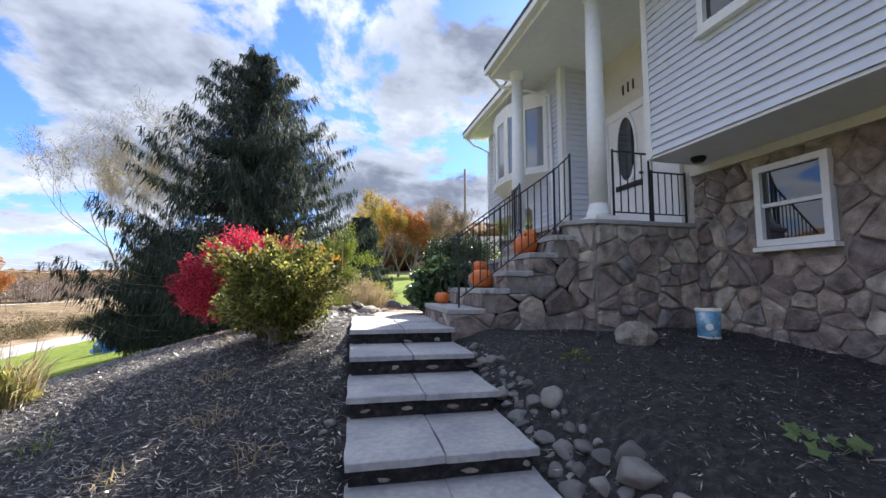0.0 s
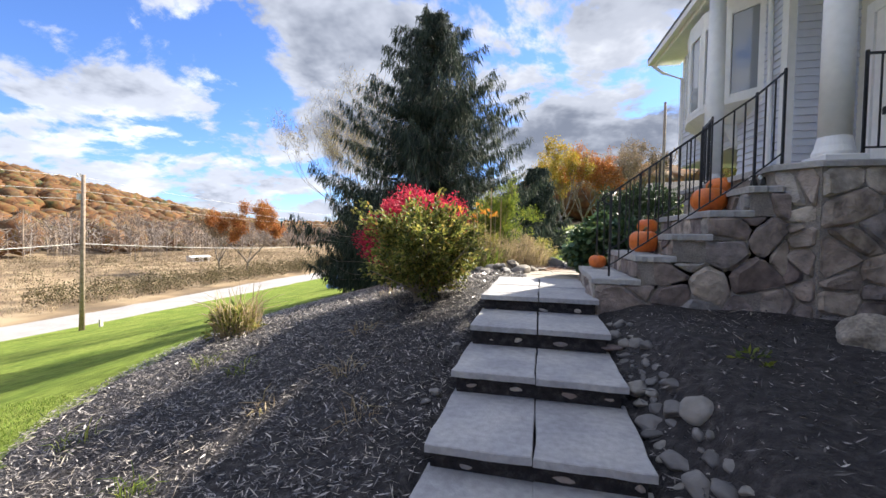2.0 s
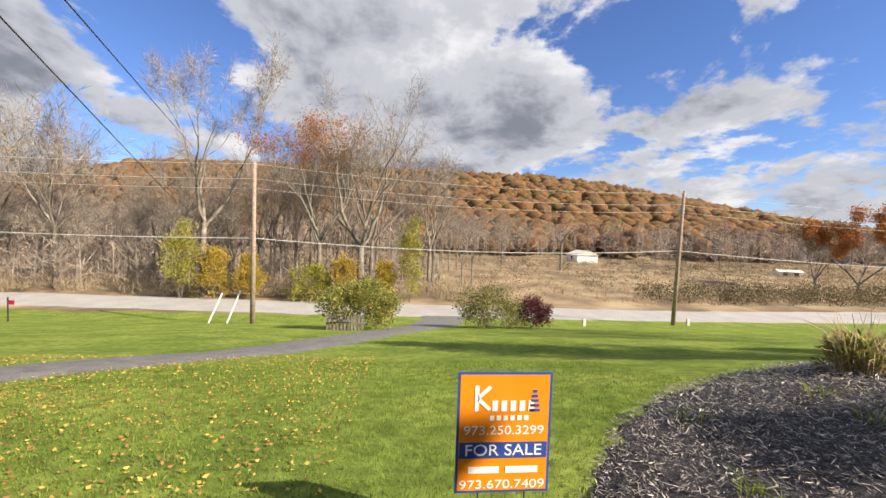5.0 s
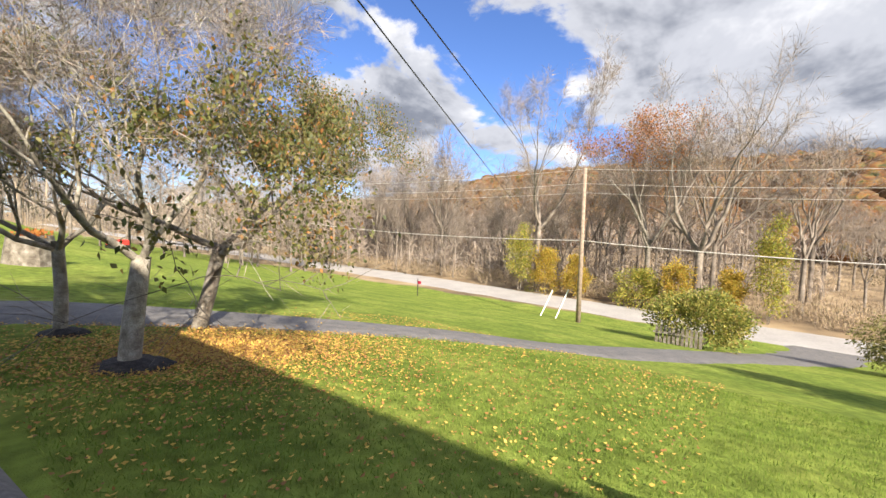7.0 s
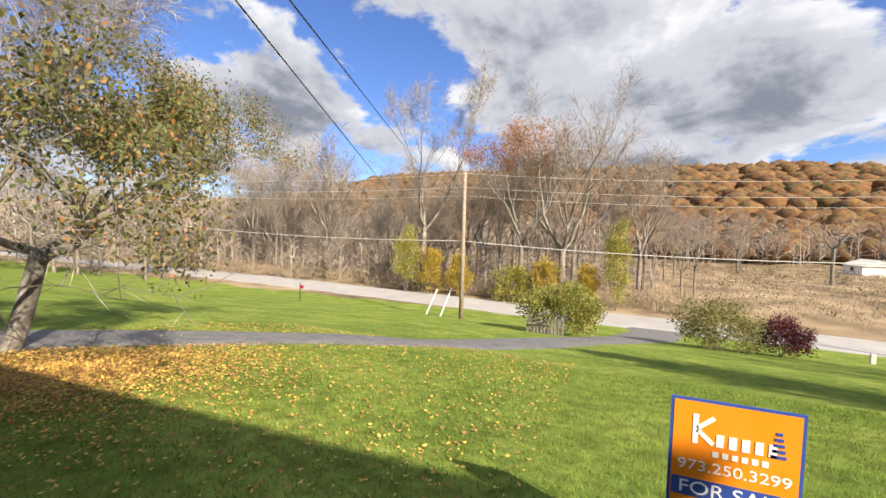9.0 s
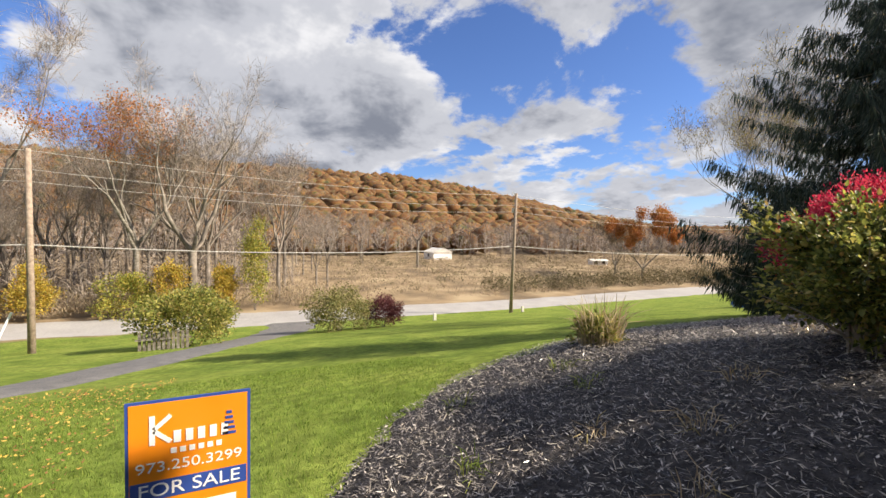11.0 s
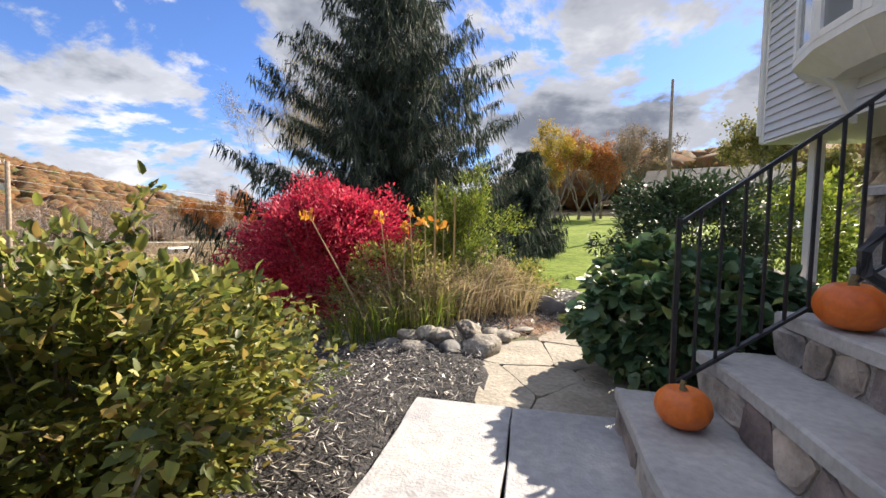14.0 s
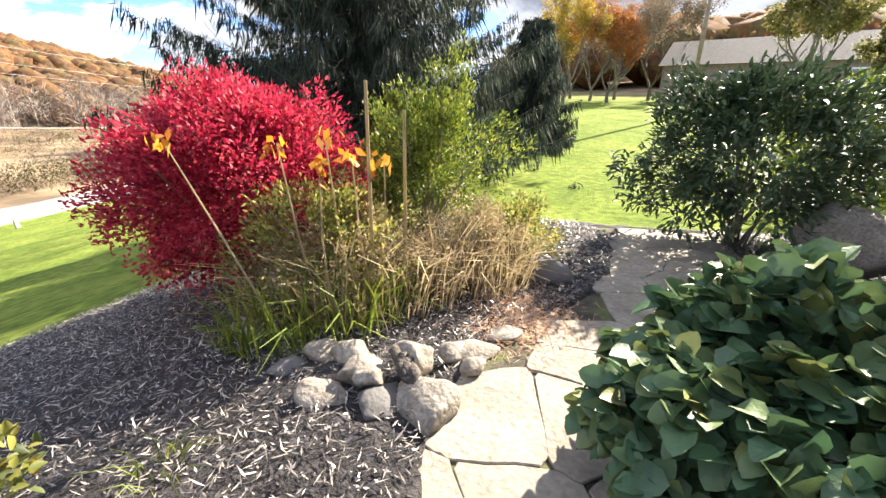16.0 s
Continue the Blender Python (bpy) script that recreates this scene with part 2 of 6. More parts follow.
M["enamel"] = mat("red enamel", [(0.5, 0.02, 0.02), (0.6, 0.04, 0.03)], 2, 0.4)
M["wood"] = mat("weathered pole wood", [(0.20, 0.15, 0.115), (0.34, 0.27, 0.215)], 5, 0.9, 0.4, 60)
M["spruce"] = mat("spruce needles", [(0.018, 0.028, 0.022), (0.030, 0.046, 0.035), (0.05, 0.068, 0.05), (0.095, 0.11, 0.08)], 4, 0.8, pick="island", through_light=0.22, spec=0.3)
M["red"] = mat("crimson leaves", [(0.20, 0.01, 0.03), (0.42, 0.018, 0.06), (0.56, 0.035, 0.085), (0.68, 0.10, 0.125)], 4, 0.6, pick="island", through_light=0.5)
M["bush"] = mat("olive and yellow leaves", [(0.035, 0.055, 0.014), (0.075, 0.10, 0.024), (0.13, 0.155, 0.032), (0.26, 0.26, 0.055), (0.09, 0.11, 0.03), (0.34, 0.36, 0.08), (0.40, 0.35, 0.09), (0.26, 0.16, 0.05)], 4, 0.55, pick="island", through_light=0.45)
M["sage"] = mat("olive green leaves", [(0.08, 0.11, 0.025), (0.16, 0.195, 0.04), (0.29, 0.30, 0.065), (0.42, 0.38, 0.10), (0.30, 0.22, 0.08)], 4, 0.55, pick="island", through_light=0.45)
M["lime"] = mat("lime leaves", [(0.06, 0.1, 0.015), (0.16, 0.22, 0.03), (0.32, 0.34, 0.05)], 4, 0.55, pick="island", through_light=0.4)
M["dark"] = mat("glossy dark evergreen leaves", [(0.035, 0.065, 0.03), (0.055, 0.095, 0.042), (0.085, 0.13, 0.06)], 4, 0.58, pick="island", through_light=0.12)
M["broad"] = mat("broad dark hydrangea leaves", [(0.045, 0.10, 0.05), (0.065, 0.135, 0.062), (0.11, 0.165, 0.06), (0.07, 0.14, 0.068), (0.095, 0.155, 0.068), (0.22, 0.24, 0.07)], 12, 0.45, 0.2, 60, pick="island", through_light=0.2)
M["dry"] = mat("dry stalks", [(0.20, 0.145, 0.09), (0.36, 0.27, 0.165), (0.52, 0.42, 0.28), (0.32, 0.27, 0.10), (0.42, 0.33, 0.21)], 4, 0.85, pick="island", through_light=0.4)
M["amber"] = mat("amber leaves", [(0.6, 0.24, 0.02), (0.7, 0.36, 0.04), (0.45, 0.15, 0.03)], 4, 0.6, pick="island", through_light=0.4)
M["fallen"] = mat("fallen yellow leaves", [(0.5, 0.32, 0.06), (0.6, 0.42, 0.1), (0.36, 0.16, 0.05), (0.25, 0.13, 0.06)], 4, 0.8, pick="island", through_light=0.2)
M["russet"] = mat("russet forest crowns", [(0.10, 0.105, 0.045), (0.23, 0.16, 0.055), (0.27, 0.125, 0.045), (0.17, 0.085, 0.04), (0.21, 0.15, 0.08), (0.34, 0.18, 0.055)], 0.16, 0.9, fine=0.3, through_light=0.45, detail=3.0)
M["gold"] = mat("yellow leaves", [(0.35, 0.24, 0.03), (0.5, 0.36, 0.05), (0.3, 0.28, 0.05), (0.4, 0.2, 0.04)], 4, 0.7, pick="island", through_light=0.35)
M["orange"] = mat("orange oak leaves", [(0.3, 0.09, 0.02), (0.42, 0.15, 0.035), (0.35, 0.19, 0.05)], 4, 0.7, pick="island", through_light=0.35)
M["purple"] = mat("dark purple leaves", [(0.05, 0.012, 0.02), (0.1, 0.02, 0.03), (0.16, 0.05, 0.04)], 4, 0.6, pick="island", through_light=0.3)
M["olive"] = mat("thin olive leaves", [(0.1, 0.12, 0.03), (0.2, 0.19, 0.06), (0.3, 0.25, 0.1)], 4, 0.7, pick="island", through_light=0.35)
M["brush"] = mat("grey brown brush", [(0.2, 0.16, 0.125), (0.3, 0.235, 0.17), (0.38, 0.29, 0.19), (0.25, 0.22, 0.13)], 0.2, 0.95, pick="island", through_light=0.2)
M["greywood"] = mat("grey leafless wood", [(0.14, 0.115, 0.10), (0.22, 0.185, 0.16), (0.31, 0.27, 0.235), (0.26, 0.19, 0.125)], 0.1, 0.95, pick="island", fine=0.3)
M["straw"] = mat("reddish straw", [(0.3, 0.16, 0.09), (0.42, 0.25, 0.15), (0.5, 0.33, 0.22)], 4, 0.8, pick="island")
M["orange_panel"] = mat("orange sign board", [(0.85, 0.25, 0.01), (0.9, 0.28, 0.015)], 1, 0.45, fine=0.03)
M["blue_panel"] = mat("blue sign print", [(0.03, 0.07, 0.3), (0.035, 0.08, 0.33)], 1, 0.45, fine=0.03)
M["ink"] = mat("white sign print", [(0.85, 0.85, 0.85)], 1, 0.5, fine=0.02)
M["black"] = mat("black enamel", [(0.01, 0.01, 0.01), (0.02, 0.02, 0.02)], 6, 0.4)
M["aqua"] = mat("pale blue printed bucket", [(0.06, 0.20, 0.36), (0.17, 0.38, 0.54), (0.55, 0.67, 0.74)], 9, 0.45, fine=0.1)
M["render"] = mat("pale stucco", [(0.5, 0.48, 0.45), (0.58, 0.56, 0.52)], 2, 0.8)
M["boulder"] = mat("pale boulder", [(0.17, 0.148, 0.122), (0.25, 0.222, 0.185), (0.33, 0.295, 0.25)], 5, 0.85, 0.9, 25, fine=0.35)
M["tread"] = mat("grey tread stone", [(0.32, 0.315, 0.31), (0.41, 0.40, 0.385)], 3, 0.8, 0.35, 35, fine=0.15)


def glass(name, tint, rough=0.02):
    m = bpy.data.materials.new(name)
    m.use_nodes = True
    b = m.node_tree.nodes["Principled BSDF"]
    b.inputs["Base Color"].default_value = (*tint, 1)
    b.inputs["Roughness"].default_value = rough
    b.inputs["IOR"].default_value = 1.5
    b.inputs["Specular IOR Level"].default_value = 1.0
    b.inputs["Coat Weight"].default_value = 0.6
    return m


M["pane"] = glass("dark window glass", (0.02, 0.022, 0.025))
M["blind"] = glass("pale curtained glass", (0.25, 0.27, 0.3), 0.05)


# ---- mesh helpers ----
class Buf:
    """Gathers vertices and faces of one mesh."""

    def __init__(self):
        self.v, self.f = [], []

    def add(self, vs, fs):
        k = len(self.v)
        self.v.extend(tuple(p) for p in vs)
        self.f.extend(tuple(i + k for i in q) for q in fs)
        return self

    def tube(self, pts, radii, sides=6, cap=True):
        pts = [Vector(p) for p in pts]
        k, n = len(self.v), len(pts)
        for i, p in enumerate(pts):
            d = (pts[min(i + 1, n - 1)] - pts[max(i - 1, 0)])
            d = d.normalized() if d.length > 1e-6 else Vector((0, 0, 1))
            a = d.cross(Vector((0.31, 0.95, 0.05)) if abs(d.z) > 0.9 else Vector((0, 0, 1))).normalized()
            b = d.cross(a)
            r = radii[i] if isinstance(radii, (list, tuple)) else radii
            for s in range(sides):
                t = 2 * math.pi * s / sides
                self.v.append(tuple(p + (a * math.cos(t) + b * math.sin(t)) * r))
        for i in range(n - 1):
            for s in range(sides):
                t = (s + 1) % sides
                self.f.append((k + i * sides + s, k + i * sides + t, k + (i + 1) * sides + t, k + (i + 1) * sides + s))
        if cap:
            self.f.append(tuple(k + s for s in range(sides))[::-1])
            self.f.append(tuple(k + (n - 1) * sides + s for s in range(sides)))
        return self

    def box(self, c, size, m=None, ch=0.0):
        """A box with its upper edges eased by ch."""
        x, y, z = (s / 2 for s in size)
        poly = [(-x, -y), (x, -y), (x, y), (-x, y)]
        m = (m or Matrix()) @ Matrix.Translation(c)
        return self.prism(poly, lambda a, b, h: m @ Vector((a, b, h)), -z, z, ch)

    def prism(self, poly, place, h0, h1, ch=0.0):
        n = len(poly)
        cx, cy = sum(p[0] for p in poly) / n, sum(p[1] for p in poly) / n
        rings = [(1.0, h0), (1.0, h1 - ch)] + ([(ch, h1)] if ch else [])
        if not ch:
            rings = [(None, h0), (None, h1)]
        else:
            rings = [(None, h0), (None, h1 - ch), (ch, h1)]
        vs = []
        for inset, h in rings:
            for a, b in poly:
                if inset:
                    d = math.hypot(a - cx, b - cy) or 1
                    s = max(0.3, 1 - inset * 1.2 / d)
                    a, b = cx + (a - cx) * s, cy + (b - cy) * s
                vs.append(place(a, b, h))
        fs = [tuple(range(n))[::-1], tuple(range((len(rings) - 1) * n, len(rings) * n))]
        for r in range(len(rings) - 1):
            for i in range(n):
                j = (i + 1) % n
                fs.append((r * n + i, r * n + j, (r + 1) * n + j, (r + 1) * n + i))
        return self.add(vs, fs)

    def mesh(self, name):
        me = bpy.data.meshes.new(name)
        me.from_pydata(self.v, [], self.f)
        return me


def part(name, data, material, parent=None, label="", flat=True):
    """Links a Buf, mesh or bmesh as one object, under a thing or a part."""
    if isinstance(data, Buf):
        data = data.mesh(name)
    if not data.materials:
        data.materials.append(material)
    ob = new(name, data)
    if not flat:
        for p in data.polygons:
            p.use_smooth = True
    if parent:
        ob.parent = parent
        if parent.parent is None:
            ob.matrix_parent_inverse = parent.matrix_basis.inverted()
    if label:
        ob["label"] = label
    return ob


def thing(name, at, label, category, group="", kind=""):
    ob = new(name)
    ob.empty_display_size = 0.1
    ob.location = at
    return tagged(ob, label, category, group, kind)


def quads(name, verts, faces):
    """A mesh from numpy arrays of vertices and four-cornered faces."""
    me = bpy.data.meshes.new(name)
    nv, nf = len(verts), len(faces)
    me.vertices.add(nv)
    me.vertices.foreach_set("co", np.asarray(verts, dtype=np.float32).ravel())
    me.loops.add(nf * 4)
    me.loops.foreach_set("vertex_index", np.asarray(faces, dtype=np.int32).ravel())
    me.polygons.add(nf)
    me.polygons.foreach_set("loop_start", np.arange(0, nf * 4, 4, dtype=np.int32))
    me.update(calc_edges=True)
    return me


def unit(a):
    return a / np.maximum(1e-9, np.linalg.norm(a, axis=1, keepdims=True))


def leaf_mesh(name, pts, axis, length, width, rng, fold=0.15, face=None):
    """Many folded four-cornered leaves, each from its base along its axis."""
    n = len(pts)
    axis = unit(axis)
    other = rng.normal(size=(n, 3)) if face is None else face + rng.normal(size=(n, 3)) * 0.35
    side = unit(np.cross(axis, other))
    nor = np.cross(axis, side)
    L, W = np.broadcast_to(length, n)[:, None], np.broadcast_to(width, n)[:, None]
    mid = pts + axis * L * 0.45 + nor * W * fold
    v = np.stack([pts, mid + side * W * 0.5, pts + axis * L, mid - side * W * 0.5], axis=1).reshape(-1, 3)
    return quads(name, v, np.arange(4 * n).reshape(-1, 4))


def shaped_leaves(name, pts, axis, length, width, rng, fold=0.22, curl=0.18):
    """Broad leaves with a sunken midrib, a pointed tip and a downward curl."""
    n = len(pts)
    axis = unit(axis)
    side = unit(np.cross(axis, rng.normal(size=(n, 3)) * 0.5 + np.array((0, 0, 1.0))))
    nor = np.cross(side, axis)
    L, W = np.broadcast_to(length, n)[:, None], np.broadcast_to(width, n)[:, None]

    def at(t, s, d):
        return pts + axis * L * t + side * W * s + nor * (W * d - L * curl * t * t)

    v = np.stack([at(0, 0, 0), at(0.22, 0.46, fold), at(0.25, 0, 0), at(0.22, -0.46, fold), at(0.60, 0.48, fold), at(0.60, 0, 0), at(0.60, -0.48, fold), at(0.88, 0.24, fold * 0.5), at(0.88, -0.24, fold * 0.5), at(1, 0, 0)], axis=1).reshape(-1, 3)
    k = np.arange(n)[:, None] * 10
    f = np.concatenate([k + q for q in ([0, 1, 2, 3], [1, 4, 5, 2], [2, 5, 6, 3], [4, 7, 9, 5], [5, 9, 8, 6])])
    return quads(name, v, f)


def step01(a, b, x):
    t = np.clip((x - a) / (b - a), 0, 1)
    return t * t * (3 - 2 * t)


# ---- the lie of the land ----
def land(x, y):
    x, y = np.asarray(x, float), np.asarray(y, float)
    walk_z = np.interp(y, [-60, -25, -8, -3, -1, 0.3, 1.2, 2.0, 2.76, 3.49, 4.3, 5, 6.3, 8, 11.5, 13.4, 20, 45, 70, 300], [1.6, 0.3, -0.1, -0.12, -0.1, -0.08, 0.0, 0.12, 0.28, 0.45, 0.62, 0.74, 0.775, 0.77, 0.72, 0.34, 0.5, 1.9, 3.0, 14])
    bed_z = np.interp(y, [-60, -25, -8, -3, -1, 0, 2, 3.5, 4.5, 6.3, 8, 11.5, 13.4, 20, 45, 70, 300], [1.6, 0.3, -0.1, -0.08, 0.1, 0.28, 0.52, 0.71, 0.74, 0.775, 0.77, 0.72, 0.34, 0.5, 1.9, 3.0, 14])
    near = walk_z + (bed_z - walk_z) * step01(1.28, 1.75, x)
    slope = np.clip(0.16 + 0.025 * (y - 2.5), 0.13, 0.22)
    near = near - slope * np.maximum(0, -x - 0.3)
    plane = 0.2 + 0.2 * x
    z = near + (plane - near) * step01(3.5, 11.0, -x)
    z = -7.4 + 0.4 * np.logaddexp(0, (z + 7.4) / 0.4)
    rise = x * 0.75 + y * 0.65
    z = z + 17 * step01(45, 220, rise)
    z = z + 54 * step01(150, 400, -x) * (1 - 0.75 * step01(110, 440, y)) * (1 - 0.3 * step01(100, 500, -y))
    return z


def land1(x, y):
    return float(land(x, y))


def stretch(a, b, fine, far):
    """Coordinates spaced finely from a to b and ever wider out to far."""
    out = list(np.arange(a, b + 1e-6, fine))
    s = fine
    lo, hi = [a], [b]
    while hi[-1] < far:
        s *= 1.13
        hi.append(hi[-1] + s)
        lo.append(lo[-1] - s)
    return np.array(lo[:0:-1] + out + hi[1:])


gx, gy = np.meshgrid(stretch(-9, 6, 0.3, 1800), stretch(-9, 14, 0.3, 1800), indexing="ij")
gz = land(gx, gy)
bed_edge = np.interp(gy, [-3, -0.9, -0.3, 0.3, 0.88, 1.6, 2.8, 4.8, 7.9, 10.6, 12.2], [1.5, 1.3, -0.2, -1.3, -2.2, -3.2, -4.1, -4.7, -5.1, -4.2, -2.6])
gz = np.where((gx > bed_edge + 0.4) & (gx < 4.6) & (gy > -2.6) & (gy < 11.8), gz - 0.16, gz)
ni, nj = gx.shape
idx = np.arange(ni * nj).reshape(ni, nj)
cells = np.stack([idx[:-1, :-1], idx[1:, :-1], idx[1:, 1:], idx[:-1, 1:]], axis=-1).reshape(-1, 4)


def ground_material():
    """Turf near the house, dry meadow across the road, leaf litter on the wooded slopes."""
    m = M["lawn"].copy()
    m.name = "ground cover"
    n, l = m.node_tree.nodes, m.node_tree.links
    b = next(q for q in n if q.type == "BSDF_PRINCIPLED")
    turf = b.inputs["Base Color"].links[0].from_socket
    tc = n.new("ShaderNodeTexCoord")
    sp = n.new("ShaderNodeSeparateXYZ")
    l.new(tc.outputs["Object"], sp.inputs[0])
    wob = n.new("ShaderNodeTexNoise")
    wob.inputs["Scale"].default_value = 0.12
    l.new(tc.outputs["Object"], wob.inputs["Vector"])

    def math_node(op, a, c):
        q = n.new("ShaderNodeMath")
        q.operation = op
        for i, v in enumerate((a, c)):
            if isinstance(v, (int, float)):
                q.inputs[i].default_value = v
            else:
                l.new(v, q.inputs[i])
        return q.outputs[0]

    edge = math_node("ADD", sp.outputs[0], math_node("MULTIPLY", wob.outputs["Fac"], 6.0))
    west = n.new("ShaderNodeMapRange")
    west.inputs[1].default_value, west.inputs[2].default_value = -37.6, -38.6
    l.new(edge, west.inputs[0])
    up = n.new("ShaderNodeMapRange")
    up.inputs[1].default_value, up.inputs[2].default_value = 3.2, 4.6
    l.new(math_node("ADD", sp.outputs[2], wob.outputs["Fac"]), up.inputs[0])
    wild = math_node("MAXIMUM", west.outputs[0], up.outputs[0])
    dry = n.new("ShaderNodeValToRGB")
    for e, (p, c) in zip(dry.color_ramp.elements, ((0.36, (0.15, 0.115, 0.08)), (0.66, (0.36, 0.285, 0.185)))):
        e.position, e.color = p, (*c, 1)
    e = dry.color_ramp.elements.new(0.5)
    e.color = (0.26, 0.195, 0.125, 1)
    tuft = n.new("ShaderNodeTexNoise")
    tuft.inputs["Scale"].default_value, tuft.inputs["Detail"].default_value = 0.16, 8
    l.new(tc.outputs["Object"], tuft.inputs["Vector"])
    l.new(tuft.outputs["Fac"], dry.inputs[0])
    mx = n.new("ShaderNodeMix")
    mx.data_type = "RGBA"
    l.new(wild, mx.inputs[0])
    l.new(turf, mx.inputs[6])
    l.new(dry.outputs[0], mx.inputs[7])
    l.new(mx.outputs[2], b.inputs["Base Color"])
    return m


ground = part("ground", quads("ground", np.stack([gx, gy, gz], -1).reshape(-1, 3), cells), ground_material(), flat=False)
tagged(ground, "sloping mown green lawn running down to a dry meadow", "lawn", kind="structure")


def ribbon(name, pts, halves, lift, material, label, category, cuts=3, ragged=1.0):
    """A strip laid on the land along a line, with given half widths."""
    pts = np.array(pts, float)
    t = np.concatenate([[0], np.cumsum(np.linalg.norm(np.diff(pts, axis=0), axis=1))])
    s = np.linspace(0, t[-1], int(max(20, t[-1] / 0.8)))
    if len(s) > 260:
        s = np.linspace(0, t[-1], 260)
    px, py = np.interp(s, t, pts[:, 0]), np.interp(s, t, pts[:, 1])
    hw = np.interp(s, t, halves)
    for _ in range(12):
        px[1:-1] = (px[:-2] + 2 * px[1:-1] + px[2:]) / 4
        py[1:-1] = (py[:-2] + 2 * py[1:-1] + py[2:]) / 4
    dx, dy = np.gradient(px), np.gradient(py)
    d = np.hypot(dx, dy)
    nx, ny = -dy / d, dx / d
    across = np.linspace(-1, 1, 2 * cuts + 1)
    wob = 1 + ragged * (0.05 * np.sin(s * 1.7) + 0.04 * np.sin(s * 0.63 + 1))
    X = px[:, None] + nx[:, None] * across * (hw * wob)[:, None]
    Y = py[:, None] + ny[:, None] * across * (hw * wob)[:, None]
    Z = land(X, Y) + lift
    Z[:, 0] -= lift * 2
    Z[:, -1] -= lift * 2
    k = np.arange(X.size).reshape(X.shape)
    c = np.stack([k[:-1, :-1], k[:-1, 1:], k[1:, 1:], k[1:, :-1]], -1).reshape(-1, 4)[:, ::-1]
    ob = part(name, quads(name, np.stack([X, Y, Z], -1).reshape(-1, 3), c), material, flat=False)
    return tagged(ob, label, category, kind="structure")


ribbon("road", [(-62, -420), (-52, -150), (-48, -48), (-44.8, -13), (-43.4, 14), (-42.2, 32), (-44.6, 72), (-40, 110), (-22, 200)], [4.4] * 9, 0.06, M["road"], "pale worn two-lane country road below the lawn", "road")
ribbon("driveway", [(14, -11.4), (6, -11.2), (0.4, -10.4), (-2.8, -9.0), (-5.0, -6.9), (-7.8, -5.3), (-13, -3.4), (-19, -1.9), (-27, 0.6), (-34, 2.6), (-42, 4.4)], [2.2, 2.2, 1.3, 1.05, 0.85, 1.05, 1.35, 1.5, 1.8, 2.4, 3.4], 0.05, M["asphalt"], "grey asphalt driveway curving down to the road", "driveway")
ribbon("parking_pad", [(6.75, -2.0), (6.72, -3.7), (6.9, -4.7), (7.2, -5.8), (7.0, -7.5), (6.4, -10.5)], [6.62, 6.62, 6.62, 6.62, 6.6, 6.2], 0.08, M["asphalt"], "dark asphalt parking area beside the lawn", "driveway", 40, 0.08)


# ---- mulch bed ----
def bed_left(y):
    return np.interp(y, [-3, -0.9, -0.3, 0.3, 0.88, 1.6, 2.8, 4.8, 7.9, 10.6, 12.2], [1.5, 1.3, -0.2, -1.3, -2.2, -3.2, -4.1, -4.7, -5.1, -4.2, -2.6])


def bed_right(y):
    return np.interp(y, [-3, 4.6, 6.2, 6.8, 12.2], [5.0, 5.0, 5.0, 4.9, 4.4])




def lumps(x, y, f):
    out = np.zeros(np.shape(x))
    flatx, flaty, flato = np.ravel(x), np.ravel(y), np.ravel(out)
    for i in range(flato.size):
        flato[i] = noise.noise((flatx[i] * f, flaty[i] * f, 2.3))
    return flato.reshape(np.shape(x))


by = np.linspace(-3, 12.2, 190)
bs = np.linspace(0, 1, 110)
BX = bed_left(by)[:, None] + (bed_right(by) - bed_left(by))[:, None] * bs
BX += 0.10 * lumps(np.zeros_like(BX), np.repeat(by[:, None], 110, 1), 1.9) * (1 - bs)
BY = np.repeat(by[:, None], 110, 1)


def bed_height(x, y):
    e = np.minimum(x - bed_left(y), 0.6) / 0.6
    return land(x, y) + 0.035 + 0.05 * np.clip(e, -1, 1) - 0.05


BZ = bed_height(BX, BY) + 0.022 * lumps(BX, BY, 5.0) + 0.03 * lumps(BX, BY, 1.6)
on_walk = (BX > -0.04) & (BX < 1.27) & (BY < 6.4)
BZ[on_walk] = np.minimum(BZ[on_walk], land(BX, BY)[on_walk] - 0.02)
on_flags = (BY > 6.3) & (BY < 11.7) & (BX > np.interp(by, [6.3, 7.45, 7.95, 8.3, 8.7, 9.5, 10.8, 11.8], [0.42, 0.38, 0.48, 0.66, 1.0, 1.5, 1.8, 1.4])[:, None]) & (BX < np.interp(by, [6.3, 7.2, 8.0, 9.3, 10.4, 11.6], [1.8, 1.9, 2.15, 2.65, 2.95, 3.05])[:, None])
BZ[on_flags] = np.minimum(BZ[on_flags], land(BX, BY)[on_flags] - 0.03)
BZ[:, 0] -= 0.12
BZ[0, :] -= 0.1
BZ[-1, :] -= 0.1
k = np.arange(BX.size).reshape(BX.shape)
bed = part("mulch_bed", quads("mulch_bed", np.stack([BX, BY, BZ], -1).reshape(-1, 3), np.stack([k[:-1, :-1], k[:-1, 1:], k[1:, 1:], k[1:, :-1]], -1).reshape(-1, 4)[:, ::-1]), M["mulch"], flat=False)
tagged(bed, "dark brown shredded mulch planting bed beside the steps", "mulch", kind="structure")

rng = np.random.default_rng(4)


